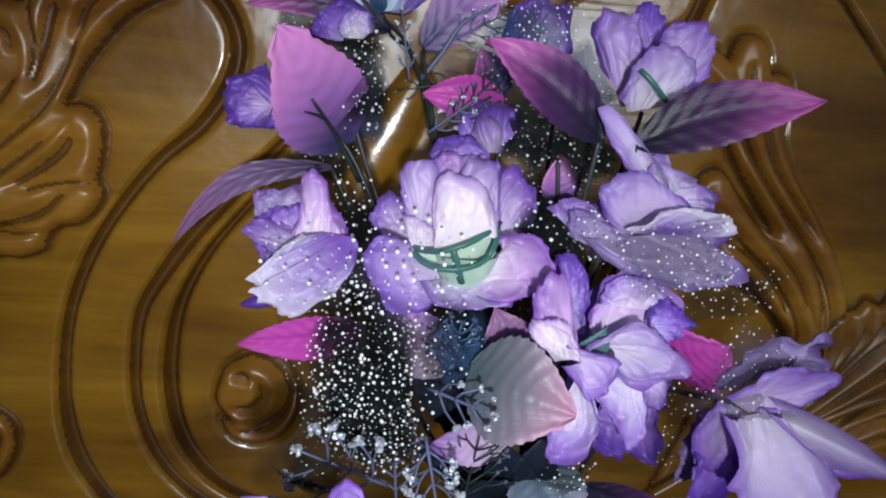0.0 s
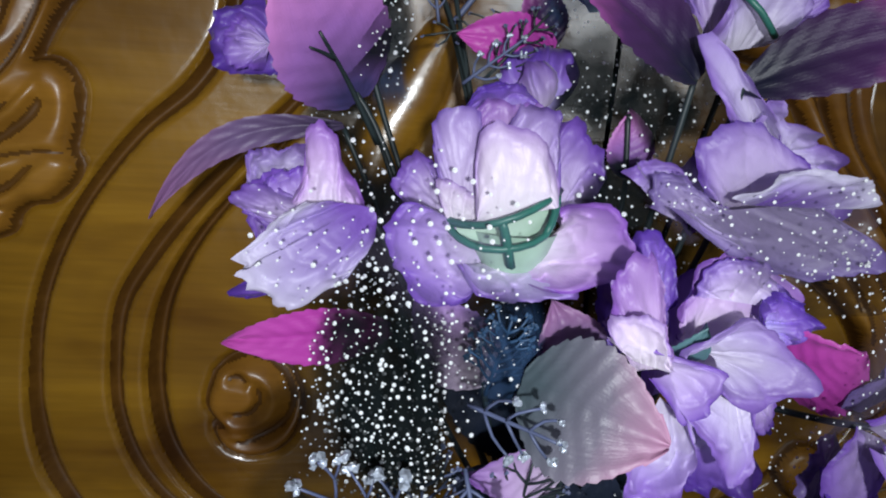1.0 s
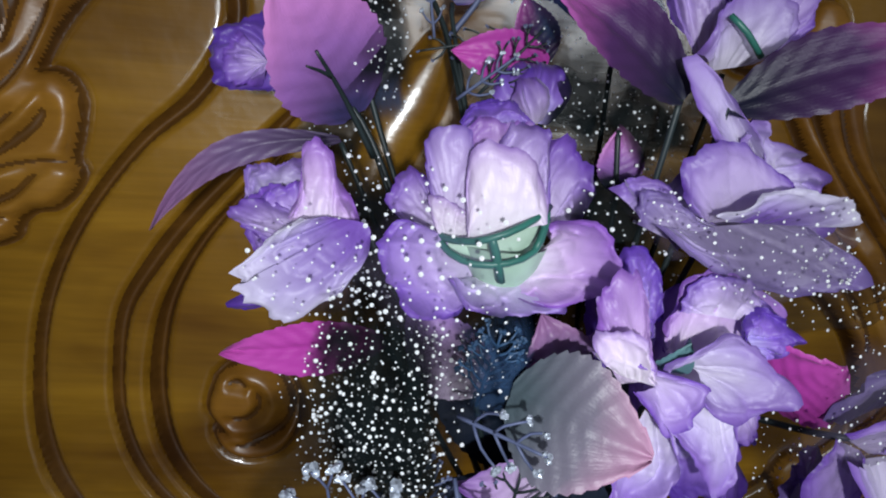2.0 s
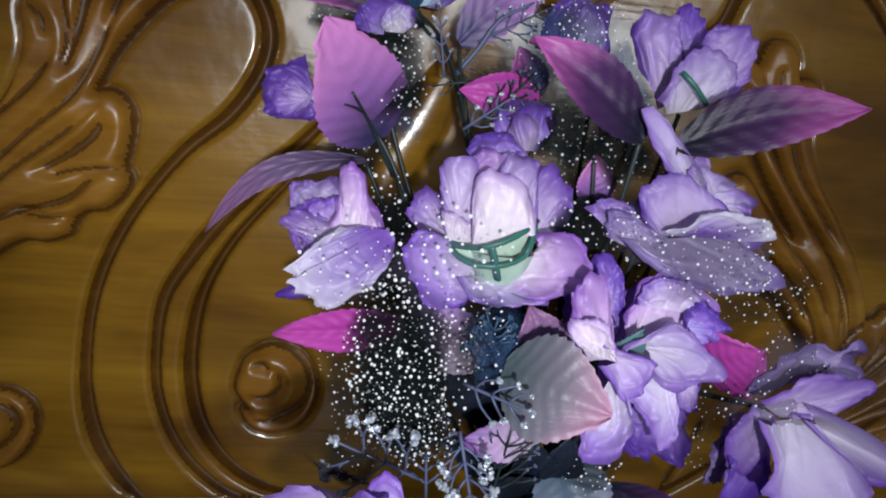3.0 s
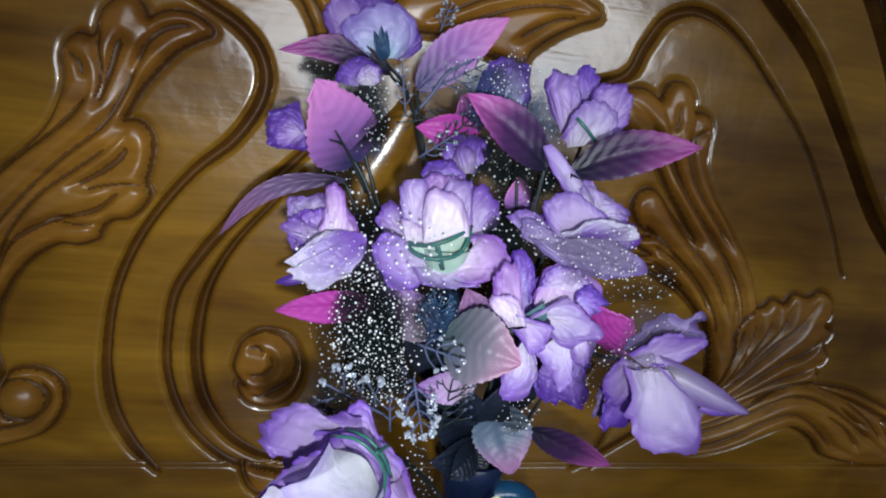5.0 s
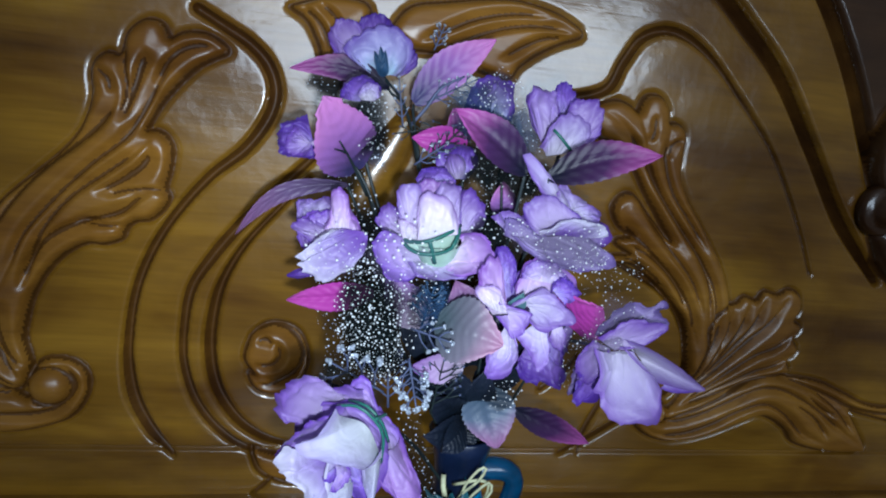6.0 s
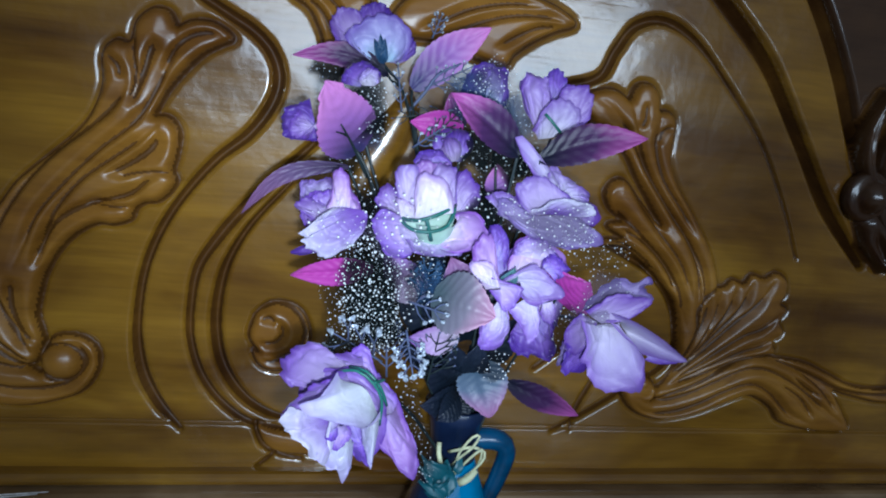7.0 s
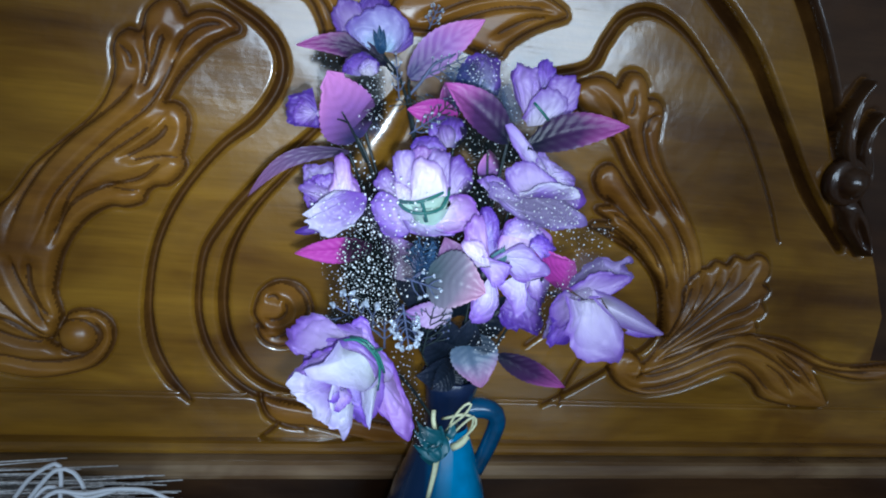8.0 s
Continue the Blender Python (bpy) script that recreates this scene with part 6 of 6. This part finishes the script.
k = spray("bright pink serrated cloth leaf shading to violet", (-0.0354, 0.4120, 0.3284), Vector((-0.0242, 0.4050, 0.3055)))
leaf("leaf", (-0.0373, 0.4100, 0.3302), (-0.0589, 0.3620, 0.3728), 41, PINK, k, bow=3, cup=2, blunt=0.42, face=(0, 0.3))
part("midrib", tube("midrib", [(-0.0295, 0.4040, 0.3160), (-0.0400, 0.3930, 0.3358), (-0.0481, 0.3790, 0.3488)], 0.0013, STEM, 0.0006), k)
part("midrib", tube("midrib", [(-0.0439, 0.3870, 0.3420), (-0.0469, 0.3830, 0.3432), (-0.0508, 0.3780, 0.3441)], 0.0008, STEM, 0.0004, step=0.002), k)
k = spray("pale pink serrated cloth leaf with slate base", (-0.0015, 0.4370, 0.3765), Vector((0.0029, 0.4240, 0.3468)))
leaf("leaf", (-0.0018, 0.4360, 0.3780), (0.0495, 0.4320, 0.4241), 27, PINK, k, bow=2, cup=2, bend=3)
part("midrib", tube("midrib", [(-0.0031, 0.4320, 0.3619), (0.0068, 0.4300, 0.3754), (0.0150, 0.4280, 0.3885), (0.0303, 0.4280, 0.3979)], 0.0013, STEM_BLUE, 0.0006), k)
k = spray("dark violet cloth leaf with magenta tip", (0.0566, 0.3520, 0.3417))
leaf("leaf", (0.0575, 0.3520, 0.3413), (0.0138, 0.3600, 0.3728), 27, PINK_DARK, k, bow=4, cup=4, face=(0.5, 0.2))
k = spray("magenta serrated cloth leaf with slate base", (0.0699, 0.3500, 0.3404))
leaf("leaf", (0.0699, 0.3500, 0.3404), (0.1275, 0.3330, 0.3584), 23, PINK_DARK, k, bow=4, cup=2, bend=3, face=(0, 0.4))
k = spray("grey-green serrated cloth leaf with pink rim", (0.0139, 0.3350, 0.2578))
leaf("leaf", (0.0116, 0.3350, 0.2577), (0.0445, 0.3140, 0.2522), 37, DUSTY_PINK, k, bow=4, cup=2, blunt=0.35, face=(-0.1, 0.3))
k = spray("magenta serrated cloth leaf", (0.0910, 0.3420, 0.2597))
leaf("leaf", (0.0881, 0.3420, 0.2596), (0.1025, 0.3250, 0.2728), 37, MAGENTA, k, bow=2, cup=2, blunt=0.4)
k = spray("pointed magenta cloth leaf half under net", (-0.0234, 0.3500, 0.2667))
leaf("leaf", (-0.0235, 0.3480, 0.2679), (-0.0720, 0.3580, 0.2584), 17, MAGENTA, k, bow=2, cup=1)
k = spray("curled lilac-grey cloth leaf", (-0.0418, 0.4100, 0.3204))
leaf("leaf", (-0.0419, 0.4080, 0.3215), (-0.1102, 0.4100, 0.2836), 11, MAUVE, k, bow=4, cup=3, bend=-12)
k = spray("purple cloth leaf bending over", (-0.0180, 0.4580, 0.3867), Vector((0.0007, 0.4300, 0.3496)))
leaf("leaf", (-0.0173, 0.4580, 0.3874), (-0.0858, 0.4500, 0.3921), 18, PINK_DARK, k, bow=3, cup=2, bend=-7)
k = spray("magenta cloth leaf behind the stems", (0.0308, 0.4080, 0.3545))
leaf("leaf", (0.0325, 0.4080, 0.3537), (-0.0044, 0.4050, 0.3550), 20, MAGENTA, k, bow=2, cup=2)
leaf("leaf", (0.0318, 0.4120, 0.3536), (0.0206, 0.4080, 0.3758), 18, PINK_DARK, k, bow=2, cup=2)
k = spray("small pink cloth leaf with dark midrib", (0.0555, 0.3850, 0.3100))
leaf("leaf", (0.0554, 0.3850, 0.3109), (0.0527, 0.3840, 0.3339), 17, PINK, k, bow=2, cup=2)
part("midrib", tube("midrib", [(0.0538, 0.3820, 0.3119), (0.0522, 0.3810, 0.3239), (0.0514, 0.3810, 0.3320)], 0.0010, STEM), k)
k = spray("rosy cloth leaf low in the bouquet", (0.0301, 0.3450, 0.2269))
leaf("leaf", (0.0315, 0.3450, 0.2269), (-0.0027, 0.3350, 0.2312), 19, ROSY, k, bow=3, cup=2)
k = spray("dusky mauve cloth leaf beneath the rose", (0.0320, 0.3500, 0.2572))
leaf("leaf", (0.0327, 0.3500, 0.2557), (0.0224, 0.3480, 0.2774), 22, MAUVE, k, bow=3, cup=2)
leaf("leaf", (0.0357, 0.3520, 0.2536), (0.0179, 0.3450, 0.2627), 14, MAGENTA, k, bow=2, cup=2)
k = spray("dull pink cloth leaf behind dotted net", (0.0069, 0.3620, 0.2456))
leaf("leaf", (0.0083, 0.3620, 0.2456), (-0.0166, 0.3620, 0.2739), 26, ROSY, k, bow=3, cup=2)
k = spray("teal-grey serrated cloth leaf with pink edge", (0.0512, 0.3680, 0.2058))
leaf("leaf", (0.0482, 0.3620, 0.2073), (0.0579, 0.3440, 0.1752), 34, TEAL_PINK, k, bow=3, cup=2, blunt=0.35, face=(0, 0.2))
leaf("leaf", (0.0727, 0.3660, 0.1902), (0.1298, 0.3720, 0.1638), 18, PINK_DARK, k, bow=2, cup=2, label="purple cloth leaf")
# larger near-black leaves behind also stand for the black shadows between flowers
k = spray("dark slate cloth leaves at the bouquet's foot, darkening the shaded gaps", (0.0399, 0.3650, 0.1842))
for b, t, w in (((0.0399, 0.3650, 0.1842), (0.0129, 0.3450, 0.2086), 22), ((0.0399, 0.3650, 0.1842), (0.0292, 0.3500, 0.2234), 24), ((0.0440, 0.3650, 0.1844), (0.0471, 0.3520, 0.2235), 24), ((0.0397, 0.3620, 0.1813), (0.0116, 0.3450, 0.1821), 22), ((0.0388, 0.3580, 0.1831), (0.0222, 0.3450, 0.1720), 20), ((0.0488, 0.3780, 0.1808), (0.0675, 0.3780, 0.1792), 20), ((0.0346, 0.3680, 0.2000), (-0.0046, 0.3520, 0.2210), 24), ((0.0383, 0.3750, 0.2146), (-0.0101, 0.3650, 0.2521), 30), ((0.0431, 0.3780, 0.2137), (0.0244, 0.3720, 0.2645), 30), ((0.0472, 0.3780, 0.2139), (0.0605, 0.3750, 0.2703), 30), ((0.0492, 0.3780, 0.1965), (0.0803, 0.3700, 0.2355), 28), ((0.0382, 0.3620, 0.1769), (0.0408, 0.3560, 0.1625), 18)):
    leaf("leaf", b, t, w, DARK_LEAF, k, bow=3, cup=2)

# ---- dotted tulle ----
tulle((-0.0220, 0.3350, 0.2223), (-0.0273, 0.3450, 0.2837), 40, NET, 2.25, 0.54, "dark net strewn with white glitter dots, bunched upright", bow=7, cup=-8, ruffle=7, seed=1.3, taper=0.45)
tulle((-0.0130, 0.3320, 0.2213), (-0.0289, 0.3360, 0.2680), 30, NET, 2.35, 0.52, "dark dotted net folded in front of the bunch", bow=6, cup=-7, ruffle=7, seed=1.7, taper=0.5)
tulle((-0.0100, 0.3400, 0.2227), (-0.0077, 0.3500, 0.2696), 26, NET_THIN, 4.0, 0.6, "thin dark dotted net behind the sprigs", bow=4, cup=-4, ruffle=4, seed=2.1)
tulle((-0.0362, 0.3520, 0.2190), (-0.0503, 0.3620, 0.2749), 26, NET_THIN, 3.4, 0.45, "thin dark net with small dots spreading sideways", bow=4, cup=-4, ruffle=3, seed=2.7, bend=-3)
tulle((-0.0258, 0.3680, 0.2716), (-0.0316, 0.3860, 0.3195), 20, NET_THIN, 4.4, 0.75, "narrow dark dotted net between the blooms", bow=4, cup=-3, ruffle=3, seed=3.1)
tulle((-0.0299, 0.3520, 0.2870), (-0.0631, 0.3520, 0.2929), 30, NET_SHEER, 4.6, 0.65, "sheer dotted net over a lilac bud", bow=6, cup=-5, ruffle=2, seed=3.6)
tulle((0.0026, 0.3380, 0.2847), (-0.0263, 0.3450, 0.3046), 42, NET_SHEER, 4.4, 0.65, "sheer dotted net over pale petals", bow=5, cup=-4, ruffle=2, seed=4.2)
tulle((-0.0297, 0.3980, 0.3388), (-0.0354, 0.4020, 0.3807), 28, NET, 4.2, 0.7, "dark dotted net round a violet bud", bow=4, cup=-4, ruffle=4, seed=4.9)
tulle((-0.0325, 0.4250, 0.3196), (-0.0583, 0.4250, 0.3317), 24, NET, 4.0, 0.6, "dark dotted net under a pink leaf", bow=3, cup=-3, ruffle=3, seed=5.2)
tulle((-0.0478, 0.4520, 0.3819), (-0.0743, 0.4550, 0.3903), 18, NET, 4.2, 0.6, "dark dotted net below the purple leaf", bow=3, cup=-3, ruffle=3, seed=5.6)
tulle((0.0509, 0.3920, 0.3375), (0.0295, 0.3950, 0.3414), 24, NET, 3.8, 0.55, "dark dotted net behind the centre", bow=3, cup=-3, ruffle=3, seed=6.1)
tulle((0.0697, 0.3780, 0.3256), (0.0511, 0.3850, 0.3439), 22, NET, 3.8, 0.55, "dark dotted net below a violet leaf", bow=3, cup=-3, ruffle=3, seed=6.3)
tulle((0.0547, 0.3580, 0.2991), (0.0347, 0.3650, 0.3134), 20, NET, 3.8, 0.7, "dark dotted net between two roses", bow=3, cup=-3, ruffle=3, seed=6.8)
tulle((0.0612, 0.3420, 0.3138), (0.0502, 0.3450, 0.3018), 24, NET_SHEER, 3.2, 0.5, "sheer dotted net over a rose petal", bow=3, cup=-3, ruffle=3, seed=7.1)
tulle((0.0917, 0.3480, 0.2809), (0.1415, 0.3520, 0.2883), 20, NET_THIN, 3.6, 0.5, "thin dotted net reaching out sideways", bow=3, cup=-3, ruffle=4, seed=7.4)
tulle((0.0831, 0.3300, 0.2994), (0.1042, 0.3300, 0.2979), 14, NET_SHEER, 3.4, 0.5, "sheer dotted net at a petal rim", bow=3, cup=-3, ruffle=2, seed=7.7)
tulle((0.0983, 0.3180, 0.2419), (0.1214, 0.3260, 0.2783), 36, NET_GREY, 3.6, 0.42, "greyish sheer net over the drooping flower", bow=5, cup=-5, ruffle=4, seed=8.2)
tulle((0.0931, 0.3320, 0.2198), (0.0967, 0.3380, 0.2585), 18, NET_THIN, 3.2, 0.4, "thin dotted net between two blooms", bow=3, cup=-3, ruffle=3, seed=8.8)
tulle((0.0490, 0.3500, 0.2124), (0.0691, 0.3520, 0.2019), 22, NET_THIN, 3.4, 0.55, "thin dotted net under the full rose", bow=3, cup=-3, ruffle=3, seed=9.2)
tulle((0.0386, 0.3980, 0.3613), (0.0289, 0.4020, 0.3922), 30, NET_BLUE, 3.6, 0.42, "bluish dotted net round a dark bud", bow=4, cup=-4, ruffle=5, seed=16.3)
tulle((0.0700, 0.3920, 0.3476), (0.0544, 0.3960, 0.3788), 26, NET_BLUE, 3.6, 0.42, "bluish dotted net beside a violet leaf", bow=4, cup=-4, ruffle=5, seed=16.9)
tulle((-0.0289, 0.3920, 0.3448), (-0.0273, 0.3960, 0.3757), 18, NET_THIN, 3.4, 0.45, "thin dotted net before a violet bud", bow=4, cup=-4, ruffle=4, seed=17.4)
tulle((0.0621, 0.3310, 0.2979), (0.0990, 0.3240, 0.3083), 26, NET_GREY, 3.4, 0.42, "greyish dotted net over a side rose", bow=4, cup=-4, ruffle=4, seed=17.8)
tulle((0.0124, 0.3480, 0.2543), (-0.0042, 0.3400, 0.2784), 26, NET_THIN, 3.2, 0.45, "thin dotted net under the centre rose", bow=4, cup=-4, ruffle=4, seed=18.4)
tulle((0.0720, 0.4040, 0.3161), (0.0432, 0.4120, 0.3663), 46, NET, 3.8, 0.42, "dark dotted net filling the gap behind the upper leaves", bow=4, cup=-4, ruffle=5, seed=19.2)
tulle((0.0835, 0.3720, 0.3304), (0.0654, 0.3760, 0.3400), 26, NET, 3.8, 0.42, "dark dotted net beneath the violet leaves", bow=4, cup=-4, ruffle=4, seed=20.5)
tulle((0.0634, 0.4000, 0.3800), (0.0730, 0.3960, 0.3691), 30, NET_SHEER, 3.6, 0.5, "sheer dotted net between two upper blooms", bow=3, cup=-3, ruffle=3, seed=9.6)
tulle((0.0407, 0.3960, 0.3774), (0.0572, 0.4040, 0.3999), 26, NET_GREY, 3.6, 0.45, "greyish net over a blue-violet bud", bow=3, cup=-3, ruffle=3, seed=10.1)
tulle((0.0165, 0.3220, 0.1435), (-0.0016, 0.3220, 0.2100), 14, NET_THIN, 3.0, 0.4, "narrow dotted net strip hanging beside the rose", bow=3, cup=-3, ruffle=2, seed=10.7)
tulle((-0.0309, 0.3250, 0.2221), (-0.0504, 0.3200, 0.2325), 16, NET, 3.4, 0.4, "dark dotted net behind the large rose", bow=3, cup=-3, ruffle=3, seed=11.3)

# dark net as backing; it also darkens the shadowed gaps between blooms
tulle((0.0413, 0.3920, 0.2314), (0.0331, 0.4020, 0.3228), 52, NET, 4.2, 0.5, "dark dotted net filling the middle behind the roses", bow=4, cup=-4, ruffle=6, seed=13.2)
tulle((-0.0210, 0.3920, 0.2552), (-0.0290, 0.4020, 0.3087), 30, NET, 4.0, 0.55, "dark dotted net behind the rosebud", bow=4, cup=-4, ruffle=5, seed=13.9)
tulle((0.0886, 0.3840, 0.2565), (0.0672, 0.3960, 0.3200), 44, NET, 4.2, 0.45, "dark dotted net behind the side roses", bow=4, cup=-4, ruffle=5, seed=14.4)
tulle((-0.0238, 0.4400, 0.3272), (-0.0345, 0.4450, 0.3781), 18, NET_BLUE, 4.2, 0.5, "bluish dotted net behind the upper leaves", bow=4, cup=-4, ruffle=5, seed=15.1)
# ---- sprigs ----
sprig("silver_sprig", (-0.0154, 0.3300, 0.2167), (-0.0460, 0.3180, 0.2387), "silver glittered twig with knobbly buds", "sprig", STEM_BLUE, SILVER, pairs=3, reach=0.55, bud=2.2, seed=3)
sprig("silver_sprig", (-0.0036, 0.3250, 0.2388), (0.0005, 0.3080, 0.2176), "silver glittered twig with knobbly buds", "sprig", STEM_BLUE, SILVER, pairs=4, reach=0.42, bud=2.0, seed=4)
sprig("silver_sprig", (-0.0032, 0.3300, 0.2541), (0.0164, 0.3120, 0.2534), "slate twig with frosted lilac buds", "sprig", STEM_BLUE, SILVER, pairs=3, reach=0.5, bud=1.4, seed=5, forked=False)
sprig("silver_sprig", (-0.0016, 0.3980, 0.3384), (0.0166, 0.3900, 0.3535), "silver glittered twig drooping beside the centre rose", "sprig", STEM_BLUE, SILVER, pairs=3, reach=0.35, bud=1.2, seed=6, forked=False)
sprig("silver_sprig", (-0.0081, 0.4300, 0.3614), (-0.0132, 0.4320, 0.3933), "silver glittered twig rising between leaves", "sprig", STEM_BLUE, SILVER, pairs=3, reach=0.25, bud=1.1, seed=7, forked=False)
sprig("silver_sprig", (0.0068, 0.4320, 0.3787), (0.0406, 0.4300, 0.3978), "grey glittered twig behind the pink leaf", "sprig", STEM_BLUE, SILVER, pairs=4, reach=0.3, bud=1.0, seed=8)
sprig("fern_sprig", (-0.0116, 0.3350, 0.2052), (-0.0142, 0.3350, 0.2393), "fine slate-blue artificial fern", "sprig", STEM_BLUE, STEM_BLUE, pairs=5, reach=0.5, bud=0.8, seed=9)
sprig("fern_sprig", (0.0139, 0.3400, 0.1993), (0.0177, 0.3350, 0.2345), "fine dark artificial fern", "sprig", STEM, STEM_BLUE, pairs=5, reach=0.5, bud=0.8, seed=10)
sprig("fern_sprig", (0.0468, 0.3680, 0.1831), (0.0241, 0.3580, 0.2099), "fine slate artificial fern near the vase mouth", "sprig", STEM_BLUE, STEM_BLUE, pairs=5, reach=0.5, bud=0.7, seed=11)
sprig("fern_sprig", (0.0043, 0.3450, 0.2495), (0.0091, 0.3400, 0.2751), "teal-blue artificial fern tuft", "sprig", TEAL, TEAL, pairs=6, reach=0.5, bud=1.2, seed=12)
tulle((0.0144, 0.3400, 0.2491), (0.0072, 0.3460, 0.2772), 22, NET_BLUE, 4.6, 0.55, "bluish dotted net bunched under the centre rose", bow=6, cup=-5, ruffle=6, seed=12.1)
sprig("fern_sprig", (0.0258, 0.4200, 0.3647), (-0.0146, 0.4240, 0.3560), "dark thin artificial twig", "sprig", STEM, STEM_BLUE, pairs=4, reach=0.25, bud=0.8, seed=14, forked=False)
sprig("fern_sprig", (0.0060, 0.4000, 0.3404), (0.0275, 0.3980, 0.3646), "dark thin artificial twig", "sprig", STEM, STEM_BLUE, pairs=4, reach=0.3, bud=0.8, seed=15)
sprig("fern_sprig", (0.0135, 0.4700, 0.4176), (0.0196, 0.4680, 0.4358), "pale blue glittered fern at the top", "sprig", STEM_BLUE, SILVER, pairs=3, reach=0.4, bud=1.2, seed=16)

# ---- clutter beside the vase ----
straw = thing("straw_bundle", (-0.30, 0.44, -0.09), "bundle of thin dry straw stalks lying on the table", "straw")
rs = random.Random(21)
pieces = []
for n in range(340):
    y, z = rs.uniform(0.40, 0.465), -0.088 + 0.120 * rs.random() ** 0.7
    x0, x1 = -0.52, rs.uniform(-0.27, -0.15) - max(0, z - 0.015) * 1.2
    dz = rs.uniform(-0.012, 0.012)
    pieces.append(tube_arrays([(x0, y, z - dz), ((x0 + x1) / 2, y + rs.uniform(-0.004, 0.004), z), (x1, y, z + dz)], rs.choice((0.0008, 0.0011, 0.0015)), 0.0005, 4, step=0.05))
v, f = joined(pieces)
tagged(part("straw", mesh("straw", v, f, STRAW), straw), kind="stuff")
cord = thing("white_cord", (-0.2374, 0.4000, 0.0643), "loose coil of white plastic cord on the straw", "cord")
for pts in ([(-0.2717, 0.4100, 0.0420), (-0.2542, 0.4000, 0.0667), (-0.2353, 0.3950, 0.0812), (-0.2319, 0.3950, 0.0725), (-0.2361, 0.4000, 0.0404)], [(-0.2612, 0.4000, 0.0407), (-0.2465, 0.3950, 0.0632), (-0.2333, 0.3920, 0.0782), (-0.2236, 0.3950, 0.0743), (-0.2186, 0.4000, 0.0547), (-0.2274, 0.4100, 0.0302)], [(-0.2446, 0.3900, 0.0529), (-0.2331, 0.3900, 0.0621), (-0.2153, 0.3920, 0.0586), (-0.1972, 0.3950, 0.0601), (-0.1754, 0.4000, 0.0554), (-0.1593, 0.4000, 0.0470)], [(-0.2532, 0.4000, 0.0492), (-0.2424, 0.3980, 0.0601), (-0.2284, 0.3960, 0.0577), (-0.2171, 0.3960, 0.0519), (-0.2023, 0.3980, 0.0551), (-0.1919, 0.4020, 0.0570)]):
    part("loop", tube("loop", pts, 0.0016, CORD, sides=8), cord)
